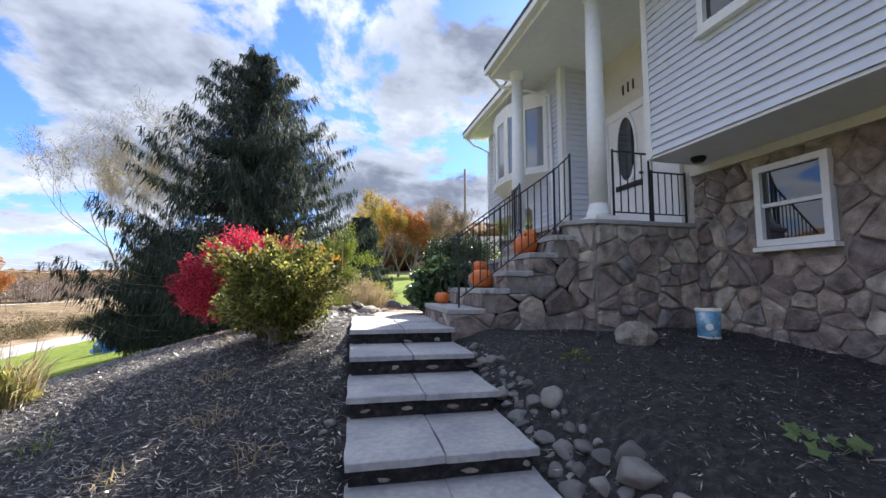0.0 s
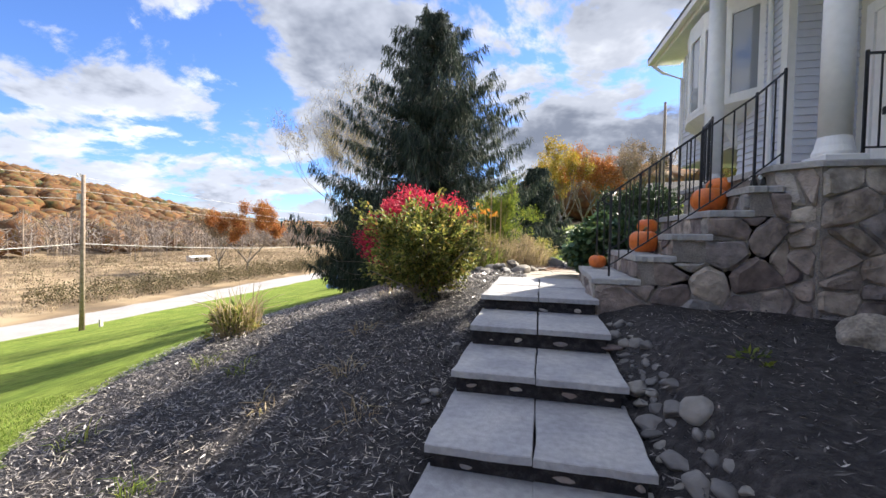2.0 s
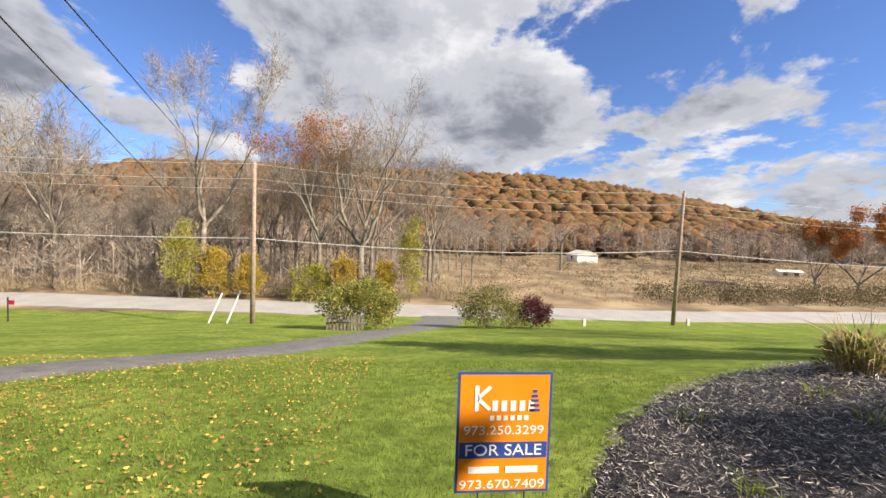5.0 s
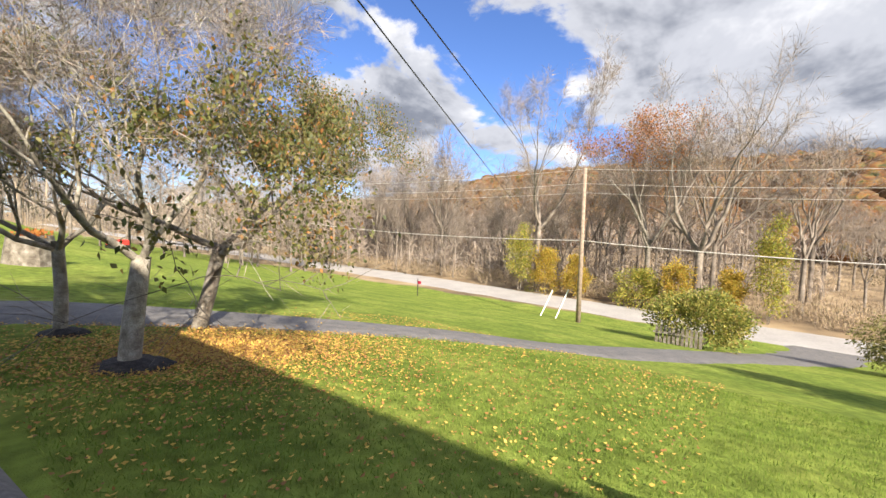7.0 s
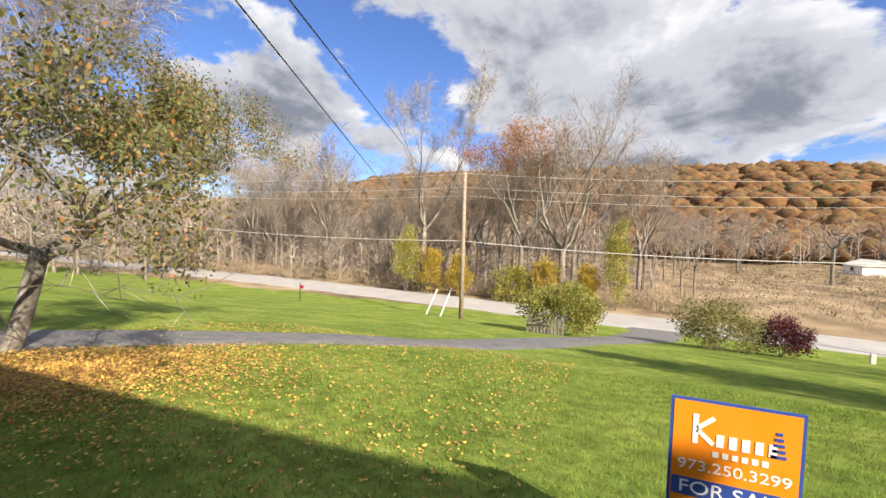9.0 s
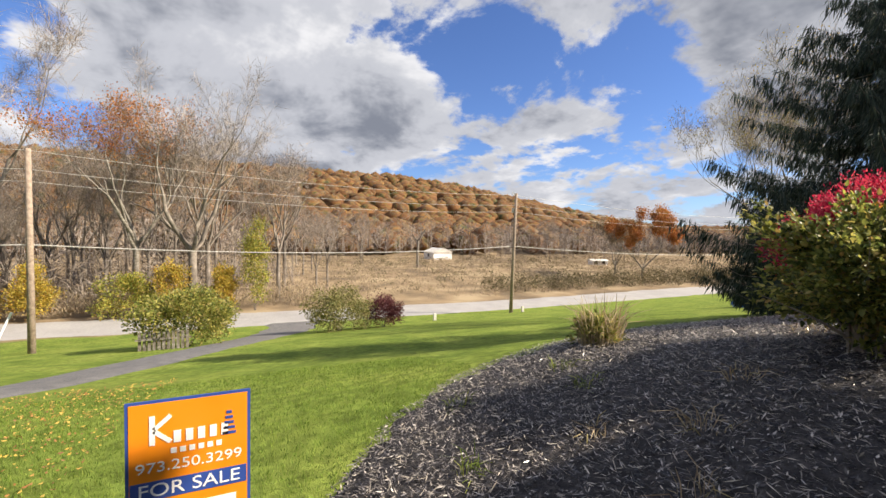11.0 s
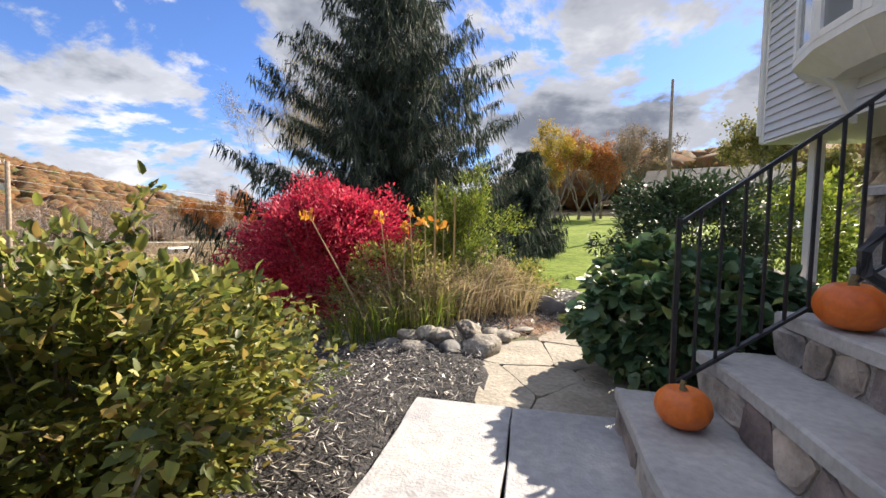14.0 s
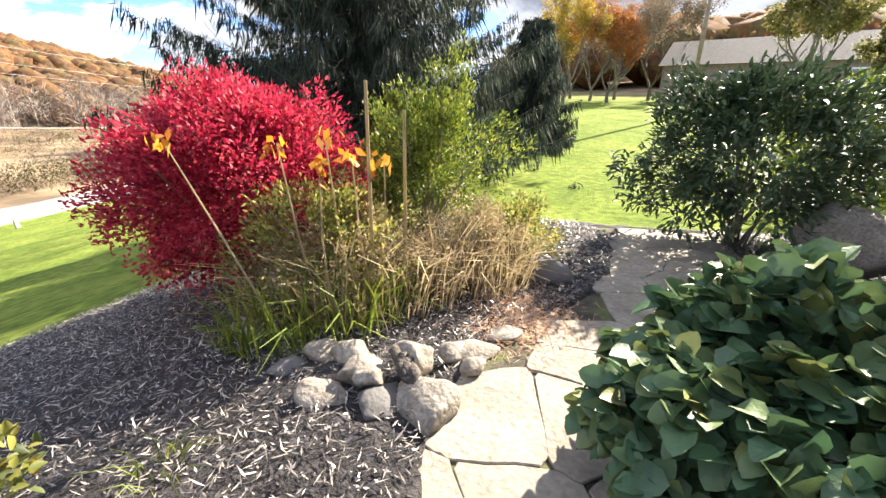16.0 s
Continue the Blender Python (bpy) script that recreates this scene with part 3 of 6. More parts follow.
def scatter_bed(n, y0=-1.5, y1=11.8):
    y = rng.uniform(y0, y1, n)
    x = bed_left(y) + (bed_right(y) - bed_left(y)) * rng.uniform(0.0, 1, n)
    left = np.interp(y, [6.3, 7.0, 7.45, 7.95, 8.3, 8.7, 9.5, 10.8, 11.8], [0.42, 0.38, 0.38, 0.48, 0.66, 1.0, 1.5, 1.8, 1.4]) - 0.05
    right = np.interp(y, [6.3, 7.2, 8.0, 9.3, 10.4, 11.6], [1.75, 1.85, 2.1, 2.6, 2.9, 3.0])
    keep = ~((x > -0.03) & (x < 1.27) & (y < 6.38)) & ~((x > left) & (x < right) & (y > 6.3))
    return x[keep], y[keep]


cx, cy = scatter_bed(150000)
thin_out = (cx < 0.6) | (cy > 6.3) | (rng.uniform(0, 1, len(cx)) < 0.3)
cx, cy = cx[thin_out], cy[thin_out]
cz = bed_height(cx, cy) + 0.008 + rng.uniform(0, 0.034, len(cx))
ang = rng.uniform(0, 2 * np.pi, len(cx))
ax = np.stack([np.cos(ang), np.sin(ang), rng.normal(0, 0.38, len(cx))], -1)
up = np.tile((0.0, 0.0, 1.0), (len(cx), 1))
chips = part("mulch_chips", leaf_mesh("mulch_chips", np.stack([cx, cy, cz], -1), ax, rng.uniform(0.015, 0.045, len(cx)) + 0.07 * rng.uniform(0, 1, len(cx)) ** 4, rng.uniform(0.005, 0.014, len(cx)), rng, 0.2, up), M["chip"])
tagged(chips, "shredded bark chips lying loose on the bed", "mulch", kind="stuff")


# pale shreds on the left and far bed, brightening it like sunlit chips
sx_, sy_ = scatter_bed(34000)
keep_ = (sx_ < 0.0) | (sy_ > 6.3)
sx_, sy_ = sx_[keep_], sy_[keep_]
sn = len(sx_)
turn_ = rng.uniform(0, 2 * np.pi, sn)
shreds = part("mulch_shreds", leaf_mesh("mulch_shreds", np.stack([sx_, sy_, bed_height(sx_, sy_) + rng.uniform(0.02, 0.05, sn)], -1), np.stack([np.cos(turn_), np.sin(turn_), rng.normal(0, 0.3, sn)], -1), rng.uniform(0.03, 0.11, sn), rng.uniform(0.004, 0.009, sn), rng, 0.2, np.tile((0.0, 0.0, 1.0), (sn, 1))), M["shred"])
tagged(shreds, "weathered wood shreds, paled like sunlit chips, on top of the mulch", "mulch", kind="stuff")


# ---- stone pieces ----
def clip_half(poly, px, py, nx, ny):
    """The part of a polygon on the near side of a line."""
    out = []
    for i, a in enumerate(poly):
        b = poly[(i + 1) % len(poly)]
        da, db = (a[0] - px) * nx + (a[1] - py) * ny, (b[0] - px) * nx + (b[1] - py) * ny
        if da <= 0:
            out.append(a)
        if da * db < 0:
            t = da / (da - db)
            out.append((a[0] + (b[0] - a[0]) * t, a[1] + (b[1] - a[1]) * t))
    return out


def cells_in(x0, x1, y0, y1, dx, dy, gap, r, jit=0.42):
    """Irregular close-fitting stones that fill a rectangle."""
    nx_, ny_ = max(1, round((x1 - x0) / dx)), max(1, round((y1 - y0) / dy))
    sx, sy = (x1 - x0) / nx_, (y1 - y0) / ny_
    seeds = []
    for j in range(ny_):
        for i in range(nx_):
            if r.random() < 0.17:
                continue
            seeds.append((x0 + (i + 0.5 + (0.5 if j % 2 else 0) * 0.6 + r.uniform(-jit, jit)) * sx, y0 + (j + 0.5 + r.uniform(-jit, jit)) * sy))
    out = []
    for i, s in enumerate(seeds):
        poly = [(x0, y0), (x1, y0), (x1, y1), (x0, y1)]
        for k, o in enumerate(seeds):
            if k == i or abs(o[0] - s[0]) > 4 * dx or abs(o[1] - s[1]) > 4 * dy:
                continue
            ex, ey = o[0] - s[0], o[1] - s[1]
            d = math.hypot(ex, ey) or 1e-6
            ex, ey = ex / d, ey / d
            poly = clip_half(poly, s[0] + ex * (d / 2 - gap), s[1] + ey * (d / 2 - gap), ex, ey)
            if len(poly) < 3:
                break
        if len(poly) >= 3:
            area = abs(sum(a[0] * b[1] - b[0] * a[1] for a, b in zip(poly, poly[1:] + poly[:1]))) / 2
            if area > 0.15 * dx * dy:
                out.append(poly)
    return out


def soften(poly, cut=0.15):
    out = []
    for i, a in enumerate(poly):
        b = poly[(i + 1) % len(poly)]
        out += [(a[0] + (b[0] - a[0]) * cut, a[1] + (b[1] - a[1]) * cut), (a[0] + (b[0] - a[0]) * (1 - cut), a[1] + (b[1] - a[1]) * (1 - cut))]
    return out


def cleft(poly, place, h, r):
    """A split stone: a wavering outline, rounded shoulders and an uneven, tilted face."""
    n = len(poly)
    ca, cb = sum(q[0] for q in poly) / n, sum(q[1] for q in poly) / n
    ta, tb = r.uniform(-0.16, 0.16), r.uniform(-0.16, 0.16)
    poly = [(a + r.uniform(-0.007, 0.007), b + r.uniform(-0.007, 0.007)) for a, b in poly]
    vs = [place(a, b, -0.03) for a, b in poly] + [place(a, b, h * 0.45) for a, b in poly]
    for a, b in poly:
        k_ = r.uniform(0.74, 0.9)
        a, b = ca + (a - ca) * k_, cb + (b - cb) * k_
        vs.append(place(a, b, max(0.006, h + (a - ca) * ta + (b - cb) * tb + r.uniform(-0.005, 0.005))))
    vs.append(place(ca, cb, h + r.uniform(-0.002, 0.01)))
    fs = [(o * n + i, o * n + (i + 1) % n, (o + 1) * n + (i + 1) % n, (o + 1) * n + i) for o in (0, 1) for i in range(n)]
    return Buf().add(vs, fs + [(2 * n + i, 2 * n + (i + 1) % n, 3 * n) for i in range(n)])


def stone_face(parent, place, a0, a1, b0, b1, r, keep=None, dx=0.30, dy=0.22, depth=0.05, gap=0.010):
    """Fieldstones laid into a wall; place(a, b, h) gives the point a along, b up, h out of the wall."""
    for poly in cells_in(a0, a1, b0, b1, dx, dy, gap, r, 0.5):
        ca, cb = sum(p[0] for p in poly) / len(poly), sum(p[1] for p in poly) / len(poly)
        if keep and not keep(ca, cb):
            continue
        part("stone", cleft(soften(poly, r.uniform(0.1, 0.24)), place, depth * r.uniform(0.5, 1.35), r), M["stone"], parent)


def rock_mesh(name, size, r, sub=3, rough=0.18, sharp=6):
    bm = bmesh.new()
    bmesh.ops.create_icosphere(bm, subdivisions=sub, radius=1)
    off = Vector((r.uniform(-50, 50), r.uniform(-50, 50), r.uniform(-50, 50)))
    cuts = [(Vector((r.uniform(-1, 1), r.uniform(-1, 1), r.uniform(-1, 1))).normalized(), r.uniform(0.5, 0.88)) for _ in range(sharp)]
    for v in bm.verts:
        p = v.co.copy()
        for nrm, d in cuts:
            e = p.dot(nrm) - d
            if e > 0:
                p -= nrm * e * 0.8
        p *= 1 + rough * noise.noise(p * 1.4 + off) + rough * 0.35 * noise.noise(p * 4 + off)
        v.co = Vector((p.x * size[0], p.y * size[1], p.z * size[2]))
    me = bpy.data.meshes.new(name)
    bm.to_mesh(me)
    bm.free()
    for p in me.polygons:
        p.use_smooth = True
    return me


def rock(name, at, size, seed, material, label, turn=0, tilt=0, sub=3, group="", sharp=10):
    r = random.Random(seed)
    ob = part(name, rock_mesh(name, size, r, sub, 0.2, sharp), material, None, flat=False)
    ob.matrix_basis = pose(*at, tilt, tilt * 0.4, turn)
    return tagged(ob, label, "rock", group)


# ---- stepped bluestone walk: two slabs to a step ----
walkway = tagged(new("pavement"), "stepped walk of grey bluestone slabs up to the porch", "path", kind="structure")
STEPS = [(-0.55, 0.42, -0.06), (0.30, 1.30, 0.02), (1.18, 2.12, 0.14), (2.0, 2.88, 0.30), (2.757, 3.62, 0.478), (3.489, 4.40, 0.665)]
rs = random.Random(7)


def slab(x0, x1, y0, y1, z, thick=0.05):
    j = lambda: rs.uniform(-0.008, 0.008)
    poly = []
    corners = [(x0, y0), (x1, y0), (x1, y1), (x0, y1)]
    for i, a in enumerate(corners):
        b = corners[(i + 1) % 4]
        for s in range(5):
            t = s / 5
            poly.append((a[0] + (b[0] - a[0]) * t + j(), a[1] + (b[1] - a[1]) * t + j()))
    tip = rs.uniform(-0.004, 0.004)
    part("slab", Buf().prism(poly, lambda a, b, h: Vector((a, b, h + tip * (a - x0) * 2)), z - thick, z, 0.006), M["slab"], walkway)


for y0, y1, z in STEPS:
    slab(0.0, 0.606, y0, y1, z)
    slab(0.616, 1.225, y0 + rs.uniform(-0.01, 0.01), y1, z)
for x0, x1, cutx in ((0.0, 0.606, 5.29), (0.616, 1.225, 5.20)):
    slab(x0, x1, 4.29, cutx - 0.004, 0.83)
    slab(x0, x1, cutx + 0.004, 6.32, 0.835)
# dark fill standing for shade under slab front edges, and a few flat stones
for y0, _, z in STEPS[1:] + [(4.29, 0, 0.83)]:
    part("riser_soil", Buf().box((0.61, y0 + 0.16, z - 0.12), (1.17, 0.2, 0.135)), M["mulch"], walkway)
    x = rs.uniform(0.03, 0.15)
    while x < 1.12:
        w = rs.uniform(0.05, 0.12)
        st = part("riser_stone", rock_mesh("riser_stone", (w, 0.06, rs.uniform(0.025, 0.045)), rs, 2, 0.2, 8), M["stone"], walkway)
        st.location = (x + w, y0 + 0.10, z - 0.13 + rs.uniform(-0.02, 0.015))
        x += 2 * w + rs.uniform(0.02, 0.4)

# ---- flagstone walk round the bed ----
flagwalk = tagged(new("pavement_flagstone"), "curving walk of pale irregular flagstones with soil joints", "path", kind="structure")


def flag_left(y):
    return float(np.interp(y, [6.3, 7.0, 7.45, 7.95, 8.3, 8.7, 9.5, 10.8, 11.8], [0.42, 0.38, 0.38, 0.48, 0.66, 1.0, 1.5, 1.8, 1.4]))


def flag_right(y):
    return float(np.interp(y, [6.3, 7.2, 8.0, 9.3, 10.4, 11.6], [1.75, 1.85, 2.1, 2.6, 2.9, 3.0]))


rf = random.Random(11)
for poly in cells_in(0.2, 3.1, 6.34, 11.5, 0.58, 0.48, 0.004, rf, 0.42):
    ca, cb = sum(p[0] for p in poly) / len(poly), sum(p[1] for p in poly) / len(poly)
    if not flag_left(cb) - 0.04 < ca < flag_right(cb):
        continue
    poly = [(max(a, flag_left(b) - 0.06), b) for a, b in poly]
    dz = rf.uniform(-0.004, 0.006)
    edge = []
    for i, a in enumerate(poly):
        b = poly[(i + 1) % len(poly)]
        edge += [(a[0] + (b[0] - a[0]) * t + rf.uniform(-0.011, 0.007), a[1] + (b[1] - a[1]) * t + rf.uniform(-0.011, 0.007)) for t in (0.07, 0.36, 0.66, 0.93)]
    part("flagstone", Buf().prism(edge, lambda a, b, h: Vector((a, b, land1(a, b) + h)), -0.04, 0.034 + dz, 0.005), M["flag"], flagwalk)
jx = []
soil = Buf()
for i in range(40):
    y = 6.34 + i * 0.132
    jx.append((flag_left(y) - 0.02, y))
    jx.append((flag_right(y) + 0.05, y))
soil.add([(a, b, land1(a, b) + 0.018) for a, b in jx], [(2 * i, 2 * i + 1, 2 * i + 3, 2 * i + 2) for i in range(39)])
part("joint_soil", soil, M["joint"], flagwalk)

# ---- the house, in its own axes: u into the house, v along the front ----
HOUSE = Matrix.Translation((3.1, 4.3, 0)) @ Matrix.Rotation(radians(2.5), 4, "Z")
HI = HOUSE.inverted()


def hp(u, v, z):
    return HOUSE @ Vector((u, v, z))


def hbox(u0, u1, v0, v1, z0, z1, ch=0.0):
    return Buf().box(((u0 + u1) / 2, (v0 + v1) / 2, (z0 + z1) / 2), (u1 - u0, v1 - v0, z1 - z0), HOUSE, ch)


house = thing("house", HOUSE.translation, "two-storey grey-sided house with fieldstone base and white trim", "house", kind="structure")
SID_U, STONE_U, WING_U, DOOR_U = 0.75, 1.70, 0.90, 1.70
SID_V, FAR_V, NEAR_V, WING_V = -0.20, 6.05, -9.0, 2.15
SOFFIT, EAVE = 3.03, 5.62


def boards(parent, place, a0, a1, z0, z1, skip=(), lap=0.105):
    """Lap siding: each board leans out at its lower edge and overlaps the one below."""
    z = z0
    while z < z1 - 0.02:
        top = min(z + lap, z1)
        spans = [(a0, a1)]
        for s0, s1, t0, t1 in skip:
            if t0 < (z + top) / 2 < t1:
                spans = [q for p in spans for q in ((p[0], min(p[1], s0)), (max(p[0], s1), p[1])) if q[1] - q[0] > 0.02]
        for p0, p1 in spans:
            vs = [place(a, b, h) for a in (p0, p1) for b, h in ((z, 0.002), (z, 0.032), (top + 0.004, 0.008), (top + 0.004, 0.0))]
            part("board", Buf().add(vs, [(0, 1, 2, 3), (7, 6, 5, 4), (0, 4, 5, 1), (1, 5, 6, 2), (2, 6, 7, 3), (3, 7, 4, 0)]), M["siding"], parent)
        z = top


front = lambda u: (lambda a, b, h: hp(u - h, a, b))
# upper storey over the near part of the house, hung out past the stone
upper = part("siding_wall", hbox(SID_U, SID_U + 0.15, NEAR_V, SID_V - 0.002, SOFFIT, EAVE), M["siding"], house)
UPWIN = (-2.55, -1.12, 4.22, 5.42)
boards(upper, front(SID_U), NEAR_V, SID_V - 0.09, SOFFIT + 0.01, EAVE, [UPWIN])
part("corner_trim", hbox(SID_U - 0.03, SID_U + 0.10, SID_V - 0.09, SID_V + 0.012, SOFFIT - 0.02, EAVE), M["white"], house)
part("soffit", hbox(SID_U - 0.01, STONE_U + 0.05, NEAR_V, SID_V, SOFFIT - 0.03, SOFFIT - 0.004), M["white"], house)
part("soffit_trim", hbox(STONE_U - 0.10, STONE_U - 0.02, NEAR_V, -0.02, SOFFIT - 0.14, SOFFIT - 0.034), M["cream"], house, "cream board under the overhang")
part("soffit_lamp", Buf().tube([hp(1.25, -0.5, SOFFIT - 0.03), hp(1.25, -0.5, SOFFIT - 0.06), hp(1.25, -0.5, SOFFIT - 0.1)], [0.09, 0.09, 0.06], 12), M["black"], house, "small black lamp under the overhang")
side_v = part("return_wall", hbox(SID_U + 0.1, DOOR_U + 0.1, SID_V - 0.15, SID_V, SOFFIT, EAVE), M["white"], house)

# stone base
stone_wall = part("stone_wall", hbox(STONE_U, STONE_U + 0.25, NEAR_V, 0.4, -0.4, SOFFIT - 0.03), M["mortar"], house)
WIN = (-1.70, -0.91, 1.80, 2.76)
rw = random.Random(3)
stone_face(stone_wall, front(STONE_U), -4.2, 0.02, 0.45, SOFFIT - 0.05, rw, lambda a, b: not (WIN[0] - 0.06 < a < WIN[1] + 0.06 and WIN[2] - 0.08 < b < WIN[3] + 0.04), 0.30, 0.215, 0.045)


def window(parent, u, v0, v1, z0, z1, pane, sashes=2, trim=0.075):
    w = part("window", Buf().box(((u - 0.02), (v0 + v1) / 2, z0 - 0.035), (0.14, v1 - v0 + 0.06, 0.05), HOUSE, 0.008), M["white"], parent, "white framed sash window")
    for a, b, c, d in ((v0, v0 + trim, z0, z1), (v1 - trim, v1, z0, z1), (v0 + trim, v1 - trim, z1 - trim, z1), (v0 + trim, v1 - trim, z0, z0 + trim)):
        part("frame", hbox(u - 0.06, u + 0.04, a, b, c, d), M["white"], w)
    zm = (z0 + z1) / 2
    if sashes == 2:
        part("frame", hbox(u - 0.04, u + 0.02, v0 + trim, v1 - trim, zm - 0.022, zm + 0.022), M["white"], w)
        part("pane", hbox(u - 0.012, u - 0.004, v0 + trim, v1 - trim, zm + 0.022, z1 - trim), pane, w)
        part("pane", hbox(u + 0.002, u + 0.01, v0 + trim, v1 - trim, z0 + trim, zm - 0.022), pane, w)
    else:
        part("pane", hbox(u - 0.012, u - 0.004, v0 + trim, v1 - trim, z0 + trim, z1 - trim), pane, w)
    return w


window(house, STONE_U - 0.03, *WIN, M["pane"])
window(house, SID_U - 0.02, *UPWIN, M["pane"])

# far wing with the bow window
wing = part("siding_wall", hbox(WING_U, WING_U + 0.15, WING_V, FAR_V, 3.1, EAVE), M["siding"], house)
BOW = (2.75, 5.2, 3.55, 5.35)
boards(wing, front(WING_U), WING_V + 0.12, FAR_V - 0.10, 3.12, EAVE, [(BOW[0] + 0.02, BOW[1] - 0.02, BOW[2] + 0.1, BOW[3])])
wing_foot = part("siding_wall", hbox(WING_U, WING_U + 0.15, WING_V, BOW[0] + 0.7, 2.2, 3.098), M["siding"], house)
boards(wing_foot, front(WING_U), WING_V + 0.12, BOW[0] + 0.7, 2.25, 3.12)
part("corner_trim", hbox(WING_U - 0.03, WING_U + 0.06, FAR_V - 0.10, FAR_V + 0.01, 3.10, EAVE), M["white"], house)
part("corner_trim", hbox(WING_U - 0.04, WING_U + 0.06, WING_V - 0.01, WING_V + 0.14, 2.35, EAVE), M["white"], house)
sidewall = part("siding_wall", hbox(WING_U + 0.06, DOOR_U + 0.1, WING_V, WING_V + 0.15, 2.2, EAVE), M["siding"], house)
boards(sidewall, lambda a, b, h: hp(a, WING_V - h, b), WING_U + 0.06, DOOR_U, 2.25, EAVE)
endwall = part("siding_wall", hbox(WING_U + 0.02, 6.5, FAR_V - 0.15, FAR_V, 3.12, EAVE), M["siding"], house)
boards(endwall, lambda a, b, h: hp(a, FAR_V + h, b), WING_U + 0.06, 6.5, 3.12, EAVE)
part("soffit", hbox(WING_U - 0.02, 6.4, WING_V + 0.3, FAR_V - 0.02, 3.08, 3.11), M["white"], house)
lower = part("stone_wall", hbox(STONE_U + 0.25, STONE_U + 0.5, WING_V, FAR_V - 0.35, 0.4, 3.08), M["mortar"], house)
stone_face(lower, front(STONE_U + 0.25), WING_V + 0.6, FAR_V - 0.35, 0.6, 3.02, random.Random(9), None, 0.34, 0.26, 0.045)
part("corner_post", hbox(1.38, 1.50, FAR_V - 0.28, FAR_V - 0.16, 0.6, 3.08), M["white"], house, "white square post under the wing")

# bow window: five-sided bay
bow = part("bay_window", hbox(WING_U - 0.02, WING_U - 0.004, BOW[0], BOW[1], BOW[2], BOW[3]), M["white"], house, "white bow window with pale panes")
ring = [(WING_U, BOW[0]), (WING_U - 0.36, BOW[0] + 0.42), (WING_U - 0.5, BOW[0] + 0.95), (WING_U - 0.5, BOW[1] - 0.95), (WING_U - 0.36, BOW[1] - 0.42), (WING_U, BOW[1])]


def bay_slab(z0, z1, grow0, grow1, name):
    c = Vector((WING_U, (BOW[0] + BOW[1]) / 2))
    vs = []
    for z, g in ((z0, grow0), (z1, grow1)):
        for u, v in ring:
            q = c + (Vector((u, v)) - c) * g
            vs.append(hp(q.x, q.y, z))
    n = len(ring)
    part(name, Buf().add(vs, [tuple(range(n))[::-1], tuple(range(n, 2 * n))] + [(i, (i + 1) % n, n + (i + 1) % n, n + i) for i in range(n)]), M["white"], bow)


bay_slab(BOW[2] - 0.12, BOW[2] + 0.12, 0.62, 1.04, "apron")
bay_slab(BOW[2] + 0.12, BOW[2] + 0.2, 1.05, 1.05, "sill")
bay_slab(BOW[3] - 0.2, BOW[3] + 0.06, 1.03, 1.05, "head")
for a, b in zip(ring, ring[1:]):
    d = Vector((b[0] - a[0], b[1] - a[1]))
    ln = d.length
    ang = math.atan2(d.y, d.x)
    mm = HOUSE @ Matrix.Translation((a[0], a[1], 0)) @ Matrix.Rotation(ang, 4, "Z")
    z0, z1 = BOW[2] + 0.2, BOW[3] - 0.2
    part("pane", Buf().box((ln / 2, 0.0, (z0 + z1) / 2), (ln - 0.14, 0.012, z1 - z0 - 0.1), mm), M["blind"], bow)
    for s in (0.04, ln - 0.04):
        part("mullion", Buf().box((s, 0, (z0 + z1) / 2), (0.085, 0.07, z1 - z0), mm), M["white"], bow)
    part("rail", Buf().box((ln / 2, 0, z0 + 0.035), (ln - 0.16, 0.06, 0.07), mm), M["white"], bow)
    part("rail", Buf().box((ln / 2, 0, z1 - 0.03), (ln - 0.16, 0.06, 0.06), mm), M["white"], bow)
for v in (BOW[0] + 0.75, BOW[1] - 0.75):
    vs = [hp(u, v + s, z) for s in (-0.03, 0.03) for u, z in ((WING_U, BOW[2] - 0.1), (WING_U - 0.3, BOW[2] - 0.1), (WING_U - 0.2, BOW[2] - 0.2), (WING_U - 0.05, BOW[2] - 0.5), (WING_U, BOW[2] - 0.55))]
    part("bracket", Buf().add(vs, [(0, 1, 2, 3, 4), (9, 8, 7, 6, 5)] + [(i, i + 5, (i + 1) % 5 + 5, (i + 1) % 5) for i in range(5)]), M["white"], bow)

# roofs, soffits, gutters
def roof_piece(u_eave, u_ridge, v0, v1, z_eave, pitch=0.36, name="roof"):
    zr = z_eave + (u_ridge - u_eave) * pitch
    vs = [hp(u, v, z + dz) for v in (v0, v1) for u, z in ((u_eave, z_eave), (u_ridge, zr)) for dz in (0.0, 0.08)]
    part(name, Buf().add(vs, [(0, 2, 3, 1), (4, 5, 7, 6), (0, 1, 5, 4), (2, 6, 7, 3), (1, 3, 7, 5), (0, 4, 6, 2)]), M["roof"], house)


part("soffit", hbox(-0.22, DOOR_U + 0.05, SID_V + 0.02, 2.78, EAVE - 0.03, EAVE - 0.005), M["white"], house, "white porch ceiling")
part("soffit", hbox(-0.22, SID_U, NEAR_V, SID_V + 0.016, EAVE - 0.03, EAVE - 0.005), M["white"], house)
part("soffit", hbox(0.42, WING_U + 0.02, 2.80, FAR_V + 0.35, EAVE - 0.03, EAVE - 0.005), M["white"], house)
part("fascia", hbox(-0.30, -0.225, NEAR_V, 2.86, EAVE - 0.06, EAVE + 0.13), M["white"], house)
part("fascia", hbox(-0.22, 0.42, 2.80, 2.86, EAVE - 0.06, EAVE + 0.13), M["white"], house)
